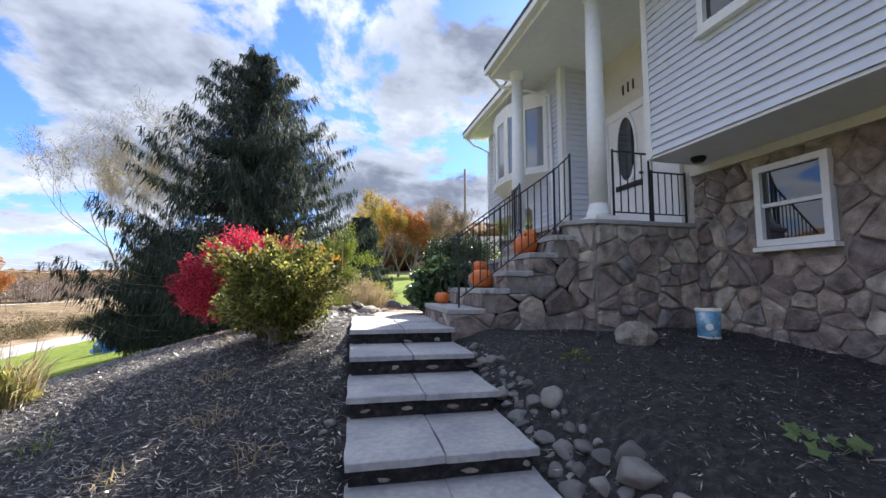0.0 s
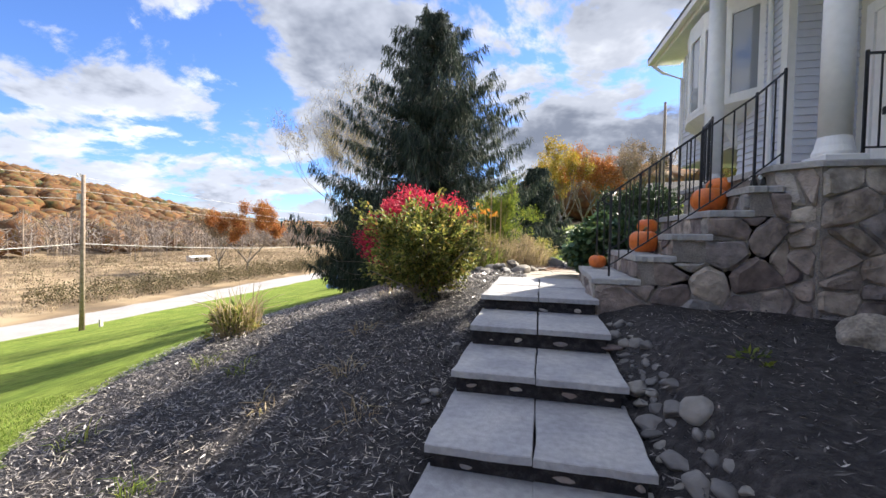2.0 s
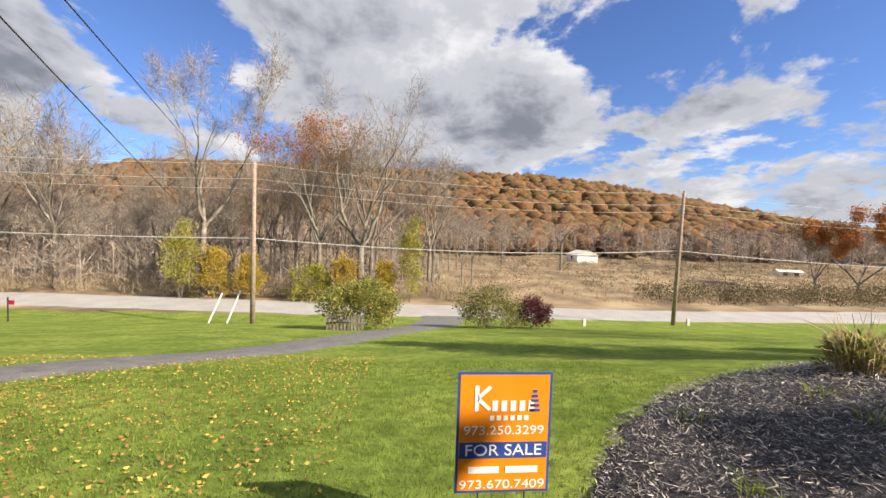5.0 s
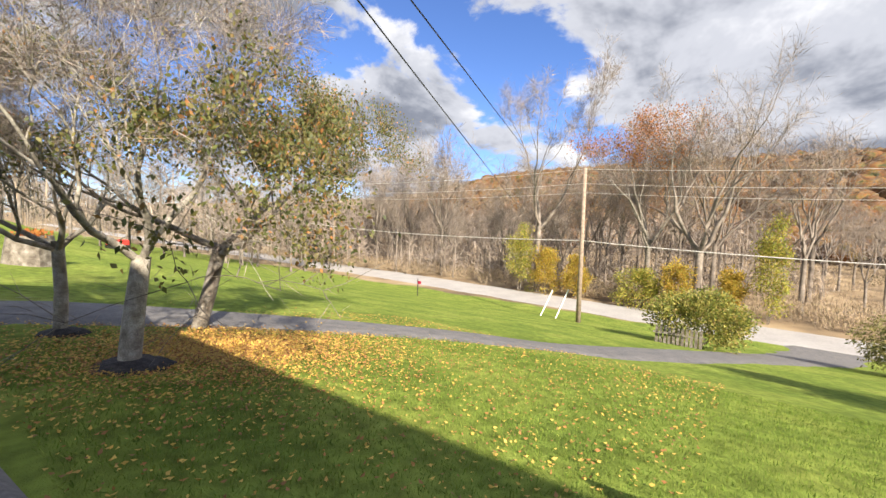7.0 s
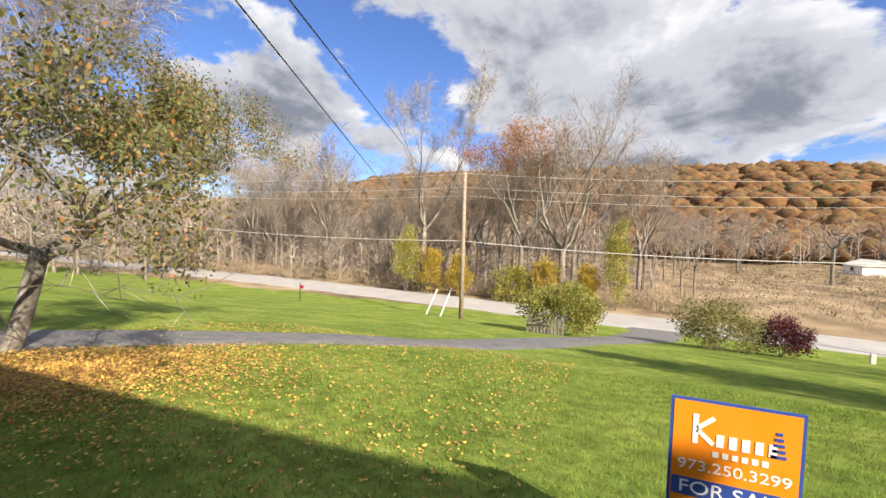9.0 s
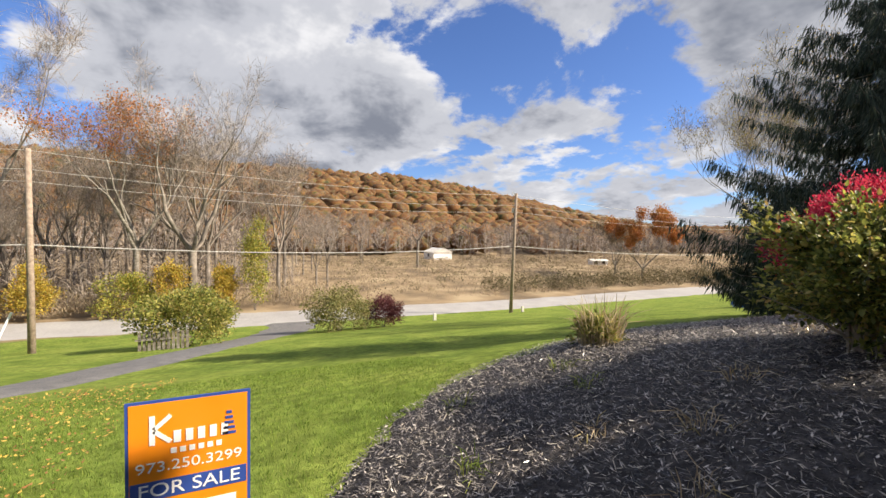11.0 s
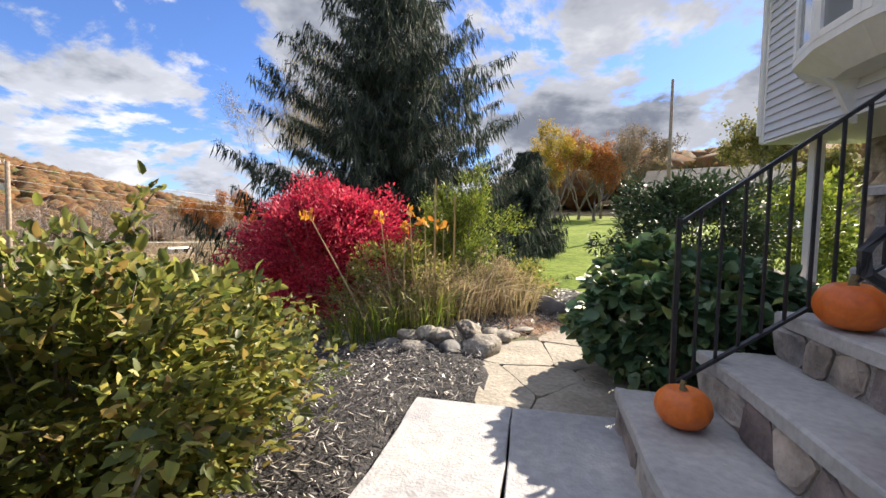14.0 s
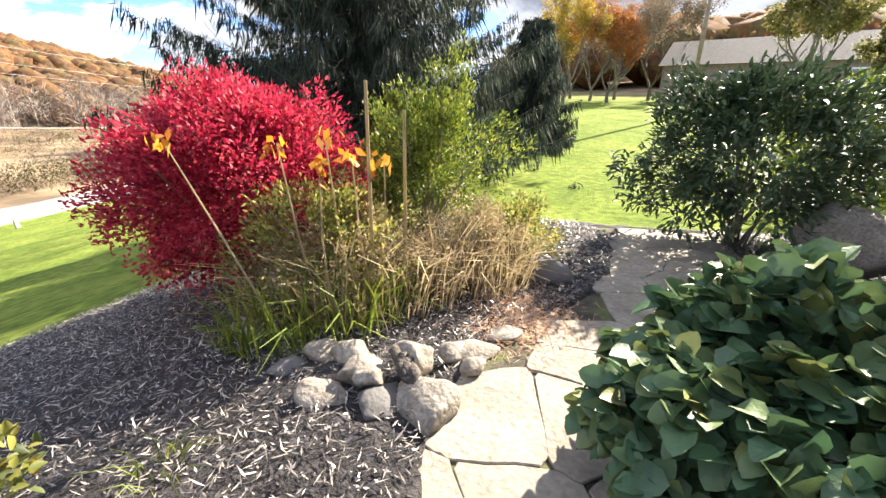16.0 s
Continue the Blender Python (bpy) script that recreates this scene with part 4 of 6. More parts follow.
part("fascia", hbox(0.35, 0.415, 2.865, FAR_V + 0.42, EAVE - 0.06, EAVE + 0.13), M["white"], house)
for u, v0, v1 in ((-0.36, NEAR_V, 2.9), (0.29, 2.95, FAR_V + 0.45)):
    part("gutter", Buf().box((u, (v0 + v1) / 2, EAVE + 0.07), (0.11, v1 - v0, 0.11), HOUSE, 0.02), M["white"], house)
part("downspout", Buf().tube([hp(-0.34, 2.86, EAVE + 0.02), hp(-0.1, 2.9, EAVE - 0.18), hp(WING_U - 0.06, 2.55, EAVE - 0.42), hp(WING_U - 0.06, 2.45, 2.4)], 0.035, 8), M["white"], house)
part("downspout", Buf().tube([hp(0.32, FAR_V + 0.36, EAVE), hp(0.5, FAR_V + 0.2, EAVE - 0.25), hp(WING_U - 0.05, FAR_V - 0.03, EAVE - 0.5), hp(WING_U - 0.05, FAR_V - 0.03, 3.2)], 0.035, 8), M["white"], house)
roof_piece(-0.42, 5.0, NEAR_V, 2.92, EAVE + 0.12)
roof_piece(0.24, 5.0, 2.925, FAR_V + 0.5, EAVE + 0.12)
part("wall_back", hbox(6.5, 6.7, NEAR_V, FAR_V, -0.4, 7.0), M["siding"], house)
part("wall_near", hbox(STONE_U, 6.5, NEAR_V - 0.2, NEAR_V, -0.4, 7.0), M["siding"], house)

# entry: white door with an oval light, columns, number
entry = part("entry_wall", hbox(DOOR_U, DOOR_U + 0.15, SID_V - 0.1, WING_V + 0.01, 2.2, EAVE - 0.03), M["cream"], house)
door = part("door", hbox(DOOR_U - 0.05, DOOR_U - 0.004, 0.86, 1.80, 2.26, 4.36), M["white"], house, "white front door with a tall oval light")
for v0, v1, z0, z1 in ((0.74, 0.86, 2.24, 4.5), (1.80, 1.92, 2.24, 4.5), (0.86, 1.80, 4.36, 4.5), (0.18, 0.70, 2.24, 4.5)):
    part("door_frame", hbox(DOOR_U - 0.08, DOOR_U - 0.002, v0, v1, z0, z1), M["white"], house)


def oval(u, v, z, rv, rz, thick, material, name, inner=0.0):
    b = Buf()
    n = 32
    rings = [(1.0, 0.0), (1.0, thick), (inner, thick), (inner, 0.0)] if inner else [(1.0, 0.0), (1.0, thick)]
    vs = [hp(u - h, v + rv * s * math.cos(2 * math.pi * i / n), z + rz * s * math.sin(2 * math.pi * i / n)) for s, h in rings for i in range(n)]
    fs = [(r * n + i, r * n + (i + 1) % n, (r + 1) * n + (i + 1) % n, (r + 1) * n + i) for r in range(len(rings) - 1) for i in range(n)]
    if not inner:
        fs.append(tuple(range(n, 2 * n)))
    part(name, b.add(vs, fs), material, door)


oval(DOOR_U - 0.05, 1.33, 3.75, 0.22, 0.62, 0.006, M["pane"], "oval_glass")
oval(DOOR_U - 0.05, 1.33, 3.75, 0.27, 0.68, 0.022, M["white"], "oval_rim", 0.84)
part("mail_plate", hbox(DOOR_U - 0.075, DOOR_U - 0.052, 0.96, 1.62, 3.03, 3.12), M["black"], door)
for i in range(4):
    part("plate_tile", hbox(DOOR_U - 0.082, DOOR_U - 0.076, 1.0 + i * 0.15, 1.12 + i * 0.15, 3.045, 3.105), M["black"], door)
part("door_knob", Buf().tube([hp(DOOR_U - 0.05, 0.95, 3.22), hp(DOOR_U - 0.09, 0.95, 3.22), hp(DOOR_U - 0.12, 0.95, 3.22)], [0.015, 0.03, 0.02], 10), M["black"], door)


def column(u, v, z0, z1):
    c = part("column", Buf().tube([hp(u, v, z0 + 0.22), hp(u, v, z0 + 1.4), hp(u, v, z1 - 0.12)], [0.125, 0.122, 0.105], 28), M["white"], house, "smooth white round porch column", flat=False)
    part("base", Buf().box((u, v, z0 + 0.03), (0.34, 0.34, 0.06), HOUSE, 0.01), M["white"], c)
    part("base", Buf().tube([hp(u, v, z0 + 0.06), hp(u, v, z0 + 0.09), hp(u, v, z0 + 0.15), hp(u, v, z0 + 0.24)], [0.165, 0.168, 0.145, 0.127], 28), M["white"], c)
    part("capital", Buf().tube([hp(u, v, z1 - 0.16), hp(u, v, z1 - 0.1), hp(u, v, z1)], [0.107, 0.14, 0.15], 28), M["white"], c)


PORCH = 2.22
column(0.22, 0.17, PORCH, EAVE - 0.03)
column(0.16, 2.60, PORCH, EAVE - 0.03)


def lettering(text, size, m, material, parent, name, depth=0.004, wide=None):
    """Built-in font set as a mesh, scaled to a width if one is given."""
    c = bpy.data.curves.new(name, "FONT")
    c.body, c.size, c.extrude, c.align_x, c.align_y = text, size, depth, "CENTER", "CENTER"
    t = bpy.data.objects.new(name, c)
    me = bpy.data.meshes.new_from_object(t)
    bpy.data.objects.remove(t)
    if wide:
        xs = [v.co.x for v in me.vertices]
        s = wide / (max(xs) - min(xs))
        me.transform(Matrix.Diagonal((s, 1, 1, 1)))
    me.transform(m)
    return part(name, me, material, parent)


front_text = HOUSE @ Matrix.Translation((DOOR_U - 0.012, 1.28, 4.86)) @ Matrix.Rotation(radians(-90), 4, "Z") @ Matrix.Rotation(radians(90), 4, "X")
lettering("111", 0.26, front_text, M["black"], entry, "house_number", 0.008)

# porch block and the stone flight
porch = part("porch_block", Buf().prism([(-0.22, 0.25), (0.03, 0.0), (STONE_U, 0.0), (DOOR_U, 2.6), (-0.22, 2.6)], lambda a, b, h: hp(a, b, h), 0.2, PORCH - 0.06), M["mortar"], house)
part("porch_floor", Buf().prism([(-0.27, 0.22), (0.01, -0.04), (STONE_U, -0.04), (DOOR_U, WING_V), (0.85, WING_V), (0.85, 2.65), (-0.27, 2.65)], lambda a, b, h: hp(a, b, h), PORCH - 0.06, PORCH, 0.012), M["tread"], house, "grey flagged porch floor")
stone_face(porch, lambda a, b, h: hp(a, -h, b), 0.04, STONE_U - 0.03, 0.45, PORCH - 0.07, random.Random(5), None, 0.27, 0.215, 0.045)
dd = Vector((-0.25, 0.25)).normalized()
stone_face(porch, lambda a, b, h: hp(0.03 + dd.x * a - dd.y * h, dd.y * a + dd.x * h, b), 0.02, 0.35, 0.45, PORCH - 0.07, random.Random(15), None, 0.2, 0.2, 0.04)

steps = tagged(new("stairs"), "fieldstone front steps with grey stone treads", "stairs", kind="structure")
TREADS = [(1.20, 1.62, 1.05), (1.62, 1.95, 1.30), (1.95, 2.29, 1.53), (2.29, 2.63, 1.77), (2.63, 2.90, 2.01)]
NEAR_Y, FAR_Y = 4.46, 6.22
rt = random.Random(21)
for i, (x0, x1, z) in enumerate(TREADS):
    zb = 0.4
    body = part("step", Buf().box(((x0 + 3.0) / 2 if i == 4 else (x0 + x1) / 2 + 0.1, (NEAR_Y + FAR_Y) / 2, (z - 0.06 + zb) / 2), (3.0 - x0 if i == 4 else x1 - x0 + 0.2, FAR_Y - NEAR_Y, z - 0.06 - zb)), M["mortar"], steps)
    poly = []
    corners = [(x0 - 0.03, NEAR_Y - 0.03), (x1 + 0.02, NEAR_Y - 0.03), (x1 + 0.02, FAR_Y + 0.02), (x0 - 0.03, FAR_Y + 0.02)]
    for q, a in enumerate(corners):
        b = corners[(q + 1) % 4]
        for s in range(7):
            poly.append((a[0] + (b[0] - a[0]) * s / 7 + rt.uniform(-0.012, 0.012), a[1] + (b[1] - a[1]) * s / 7 + rt.uniform(-0.012, 0.012)))
    part("tread", Buf().prism(poly, lambda a, b, h: Vector((a, b, h)), z - 0.065, z, 0.012), M["tread"], steps)
    # riser stones and flank stones
    prev = 0.70 if i == 0 else TREADS[i - 1][2]
    stone_face(body, lambda a, b, h, x0=x0: Vector((x0 - h, a, b)), NEAR_Y, FAR_Y, prev, z - 0.065, rt, None, 0.22, 0.2, 0.02)
flank = part("flank_wall", Buf().box((2.1, NEAR_Y + 0.004, 0.7), (1.7, 0.03, 0.5)), M["mortar"], steps)


def tread_top(x):
    return next((z for x0, x1, z in TREADS if x < x1), 2.2) - 0.07


for poly in cells_in(1.2, 2.96, 0.45, 2.2, 0.33, 0.25, 0.008, rt, 0.5):
    ca = sum(p[0] for p in poly) / len(poly)
    lim = min(tread_top(p[0] + 0.02) for p in poly)
    if min(p[1] for p in poly) > lim - 0.05:
        lim = tread_top(ca)
    poly = clip_half(poly, 0, lim, 0, 1)
    if len(poly) < 3:
        continue
    part("stone", cleft(soften(poly), lambda a, b, h: Vector((a, NEAR_Y - h, b)), rt.uniform(0.015, 0.05), rt), M["stone"], flank)


# ---- iron railings ----
def railing(label, runs, group="porch railings", spacing=0.115, height=0.92, first_post=True):
    """runs: points along the foot line; each stretch gets rails and balusters, with a post at every point."""
    rail = thing("railing", runs[0], label, "railing", group)
    for a, b in zip(runs, runs[1:]):
        a, b = Vector(a), Vector(b)
        up = Vector((0, 0, height))
        n = max(2, round((b - a).length / spacing))
        for h, r in ((height, 0.009), (0.12, 0.007)):
            part("rail", Buf().box((0, 0, 0), ((b - a).length, 0.026, 2 * r), Matrix.Translation((a + b) / 2 + Vector((0, 0, h))) @ (b - a).to_track_quat("X", "Z").to_matrix().to_4x4(), 0.003), M["iron"], rail)
        for i in range(1, n):
            p = a + (b - a) * i / n
            part("baluster", Buf().box((0, 0, 0), (0.0125, 0.0125, height - 0.12), Matrix.Translation(p + Vector((0, 0, (height + 0.12) / 2)))), M["iron"], rail)
    for p in runs:
        part("post", Buf().box((0, 0, 0), (0.022, 0.022, height + 0.03), Matrix.Translation(Vector(p) + Vector((0, 0, (height + 0.03) / 2))), 0.004), M["iron"], rail)
    return rail


near_rail = railing("black wrought iron railing up the near side of the steps", [(1.37, 4.68, 1.05), (2.72, 4.62, 2.02), tuple(hp(-0.16, 0.26, PORCH))])
for top in ((1.37, 4.68, 1.97),):
    pts = [Vector(top) + Vector((-0.02 - 0.07 * math.sin(t), 0, -0.06 + 0.06 * math.cos(t))) for t in (0, 0.7, 1.4, 2.1, 2.8, 3.4)]
    part("scroll", Buf().tube(pts, 0.011, 6), M["iron"], near_rail)
railing("black wrought iron railing up the far side of the steps", [(1.40, 6.02, 1.05), (2.72, 6.05, 2.02), tuple(hp(-0.12, 1.95, PORCH)), tuple(hp(-0.02, 2.5, PORCH))])
railing("tall black iron railing panel on the porch edge", [tuple(hp(0.38, 0.06, PORCH)), tuple(hp(0.97, 0.06, PORCH))], height=0.97)
railing("low black iron railing panel beside the stone wall", [tuple(hp(1.01, 0.06, PORCH)), tuple(hp(1.58, 0.06, PORCH))], height=0.72)


# ---- pumpkins ----
def pumpkin(at, r, seed, label, tall=0.82):
    q = random.Random(seed)
    th = thing("pumpkin", at, label, "pumpkin", "pumpkins on the steps")
    vs, fs, nu, nv = [], [], 48, 14
    ribs = 10
    for j in range(nv + 1):
        p = math.pi * j / nv
        for i in range(nu):
            a = 2 * math.pi * i / nu
            groove = 1 - 0.075 * (1 - abs(math.sin(a * ribs / 2))) ** 2 * math.sin(p)
            rr = r * groove * math.sin(p) ** 0.85
            dip = 0.22 * r * math.exp(-(math.sin(p) / 0.35) ** 2)
            z = r * tall * (1 + math.cos(p)) - (dip if p < 1.5 else -dip * 0.4)
            vs.append((at[0] + rr * math.cos(a), at[1] + rr * math.sin(a), at[2] + z))
    for j in range(nv):
        for i in range(nu):
            fs.append((j * nu + i, (j + 1) * nu + i, (j + 1) * nu + (i + 1) % nu, j * nu + (i + 1) % nu))
    part("shell", Buf().add(vs, fs), M["pumpkin"], th, flat=False)
    top = Vector(at) + Vector((0, 0, r * tall * 1.75))
    lean = Vector((q.uniform(-0.3, 0.3), q.uniform(-0.3, 0.3), 1)).normalized()
    part("stem", Buf().tube([top, top + lean * r * 0.2, top + lean * r * 0.38 + Vector((r * 0.1, 0, 0))], [r * 0.16, r * 0.09, r * 0.11], 7), M["stem"], th, "dry brown stem")


pumpkin((1.39, 5.82, 1.05), 0.118, 1, "small orange pumpkin on the lowest step")
pumpkin((1.80, 5.05, 1.30), 0.17, 2, "round orange pumpkin on the second step")
pumpkin((2.02, 5.85, 1.53), 0.13, 3, "small orange pumpkin against the far railing")
pumpkin((2.47, 5.05, 1.77), 0.185, 4, "large orange pumpkin high on the steps")
pumpkin((2.78, 5.55, 2.01), 0.17, 6, "squat orange pumpkin beside the porch", 0.7)
for i, (x, y) in enumerate(((2.80, 4.80), (2.86, 4.72))):
    cup = thing("ornament", (x, y, 2.01), "small black and white ornament on the top step", "ornament", "ornaments on the top step")
    part("body", Buf().tube([(x, y, 2.01), (x, y, 2.06), (x, y, 2.10), (x, y, 2.13)], [0.03, 0.036, 0.026, 0.012], 12), M["black"], cup)
    part("head", Buf().tube([(x - 0.03, y, 2.11), (x - 0.04, y, 2.13), (x - 0.04, y, 2.155)], [0.016, 0.02, 0.008], 10), M["white"], cup, "white top")

# ---- bucket and boulder by the wall ----
bx, by_, bz = 4.07, 3.53, land1(4.07, 3.53) + 0.03
bucket = thing("bucket", (bx, by_, bz), "pale blue printed metal bucket standing on the mulch", "bucket")
part("body", Buf().tube([(bx, by_, bz + h) for h in (0, 0.02, 0.17, 0.31)], [0.109, 0.117, 0.123, 0.129], 32), M["aqua"], bucket, flat=False)
part("rim", Buf().tube([(bx, by_, bz + h) for h in (0.297, 0.31, 0.332, 0.337)], [0.13, 0.137, 0.137, 0.126], 32), M["white"], bucket)
part("foot_rim", Buf().tube([(bx, by_, bz + h) for h in (-0.005, 0.02)], [0.12, 0.121], 32), M["white"], bucket)
spot = Vector((bx, by_, bz + 0.13)) + Vector((-0.66, -0.75, 0)).normalized() * 0.121
part("emblem", Buf().tube([spot, spot + Vector((-0.66, -0.75, 0)) * 0.006], [0.04, 0.038], 16), M["white"], bucket)
rock("boulder", (3.0, 3.40, land1(3.0, 3.4) + 0.08), (0.23, 0.19, 0.155), 31, M["boulder"], "smooth pale rounded boulder on the mulch", 20, 0, 4, "", 0)

# ---- rocks that hold the bed along the walk ----
re = random.Random(17)
EDGE = "rocks edging the walk"
spots = []
for i in range(1500):
    y = re.uniform(0.3, 4.15)
    spread = 0.31 - 0.05 * max(0, y - 0.6)
    x = 1.33 + re.uniform(0, 1) ** 1.1 * max(0.10, spread)
    s = re.choice((0.045, 0.06, 0.075, 0.09, 0.105)) * re.uniform(0.85, 1.15)
    if all((x - a) ** 2 + (y - b) ** 2 > (s + c) ** 2 * 0.42 for a, b, c in spots):
        spots.append((x, y, s))
spots += [(1.54, 1.48, 0.16)]
for i, (x, y, s) in enumerate(spots):
    rock("edging_rock", (x, y, land1(x, y) + s * 0.35), (s * re.uniform(0.9, 1.4), s * re.uniform(0.8, 1.2), s * re.uniform(0.55, 0.9)), 100 + i, M["riverrock"], "grey rounded river rock beside the slabs", re.uniform(0, 360), re.uniform(-25, 25), 3, EDGE, 16)
for i, (x, y, s) in enumerate(((-0.12, 2.72, 0.06), (-0.16, 2.60, 0.045), (-0.10, 3.46, 0.04))):
    rock("edging_rock", (x, y, land1(x, y) + 0.04), (s, s * 0.8, s * 0.6), 180 + i, M["riverrock"], "small pale rock at the edge of the slabs", 40 * i, 0, 2, EDGE)

# rocks piled at the planting beside the flagstones
PILE = "rocks piled by the flagstones"
for i, (x, y, dz, a, b, c, tn) in enumerate((
        (0.10, 7.72, 0.20, 0.15, 0.12, 0.13, 10), (-0.16, 7.60, 0.14, 0.17, 0.14, 0.12, 50), (-0.34, 7.40, 0.08, 0.20, 0.12, 0.06, -20),
        (0.28, 7.46, 0.09, 0.20, 0.27, 0.15, 30), (0.02, 7.42, 0.06, 0.20, 0.14, 0.10, 80), (-0.30, 7.78, 0.10, 0.14, 0.12, 0.10, 0),
        (-0.52, 7.82, 0.08, 0.16, 0.12, 0.09, 25), (0.44, 8.02, 0.05, 0.24, 0.13, 0.07, 35), (0.30, 7.95, 0.08, 0.12, 0.10, 0.08, 70),
        (-0.72, 7.70, 0.06, 0.14, 0.11, 0.08, 15), (0.62, 8.30, 0.04, 0.16, 0.12, 0.06, 20), (-1.40, 8.25, 0.08, 0.26, 0.14, 0.09, -10),
        (-0.06, 7.50, 0.17, 0.11, 0.09, 0.07, -30), (0.46, 7.84, 0.08, 0.12, 0.10, 0.08, 50))):
    rock("pile_rock", (x, y, land1(x, y) + dz * 0.8), (a * 1.02, b * 1.0, c * 0.92), 300 + i, M["boulder"] if i % 5 != 4 else M["riverrock"], "weathered tan rock in the pile beside the path", tn, re.uniform(-12, 12), 3, PILE, 18)
drift = thing("driftwood", (0.03, 7.58, land1(0.03, 7.58)), "gnarled dark piece of weathered root among the rocks", "driftwood")
rd = random.Random(77)
for i in range(5):
    o = Vector((0.0 + 0.035 * i, 7.70 - 0.02 * i, land1(0, 7.6) + 0.22 - 0.012 * i))
    path = [o + Vector((0.026 * k + rd.uniform(-0.012, 0.012), -0.034 * k, -0.016 * k + rd.uniform(-0.02, 0.02))) for k in range(6)]
    part("strand", Buf().tube(path, [rd.uniform(0.022, 0.034) for _ in range(5)] + [0.012], 7), M["root"], drift, flat=False)
rock("dark_rock", (0.93, 9.45, land1(0.93, 9.45) + 0.10), (0.30, 0.20, 0.15), 330, M["riverrock"], "low grey rock at the bend of the path", 10, 0, 3)
rock("leaning_slab", (3.75, 10.2, land1(3.7, 10.2) + 0.32), (0.62, 0.40, 0.40), 340, M["boulder"], "large pale grey rock beside the house corner", -15, 12, 3, "", 18)
rock("leaning_slab", (3.05, 9.6, land1(3.05, 9.6) + 0.12), (0.42, 0.22, 0.14), 341, M["boulder"], "pale grey flat rock beside the path", -25, 8, 3)

# ---- yard sign ----
SGN = Matrix.Translation((-1.575, 0.065, 0.395)) @ Matrix.Rotation(radians(90), 4, "Z") @ Matrix.Rotation(radians(90), 4, "X")
sign = thing("yard_sign", (-1.575, 0.065, land1(-1.575, 0.065)), "orange and blue for-sale yard sign on wire legs in the lawn", "sign")
SW, SH = 0.52, 0.665


def sign_bar(x, y, w, h, d, material, name, parent):
    return part(name, Buf().box((x, y, d), (w, h, 0.002), SGN), material, parent)


board = part("board", Buf().box((0, 0, -0.002), (SW, SH, 0.006), SGN), M["blue_panel"], sign, "blue bordered corrugated board")
part("panel", Buf().box((0, 0, 0.002), (SW - 0.028, SH - 0.028, 0.002), SGN), M["orange_panel"], board, "orange printed face")
sign_bar(0, -0.095, SW - 0.035, 0.088, 0.0045, M["blue_panel"], "stripe", board)
lettering("FOR SALE", 0.088, SGN @ Matrix.Translation((0, -0.097, 0.0065)), M["ink"], board, "lettering", 0.0006, 0.42)
lettering("973.250.3299", 0.07, SGN @ Matrix.Translation((0, 0.012, 0.0045)), M["ink"], board, "lettering", 0.0006, 0.44)
lettering("973.670.7409", 0.068, SGN @ Matrix.Translation((0, -0.288, 0.0045)), M["ink"], board, "lettering", 0.0006, 0.47)
for x, w in ((-0.105, 0.17), (0.105, 0.18)):
    sign_bar(x, -0.205, w, 0.036, 0.0045, M["ink"], "name_bar", board)
for i in range(6):
    sign_bar(-0.07 + i * 0.038, 0.082, 0.024, 0.026, 0.0045, M["ink"], "name_bar", board)
for i in range(5):
    sign_bar(-0.055 + i * 0.05, 0.148, 0.03, 0.058, 0.0045, M["ink"], "name_bar", board)
sign_bar(-0.155, 0.19, 0.022, 0.14, 0.0045, M["ink"], "mark", board)
for s in (1, -1):
    part("mark", Buf().box((-0.115, 0.19 + s * 0.033, 0.0045), (0.09, 0.02, 0.002), SGN @ Matrix.Translation((-0.115, 0.19 + s * 0.033, 0)) @ Matrix.Rotation(radians(42 * s), 4, "Z") @ Matrix.Translation((0.115, -0.19 - s * 0.033, 0))), M["ink"], board)
for i in range(5):
    sign_bar(0.165, 0.125 + i * 0.026, 0.06 - 0.009 * i, 0.014, 0.0045, M["blue_panel"], "mark", board)
for x in (-0.13, 0.13):
    p = SGN @ Vector((x, 0.1, -0.008))
    part("leg", Buf().tube([(p.x, p.y, land1(p.x, p.y) - 0.1), p], 0.004, 6), M["iron"], sign, "thin wire leg")


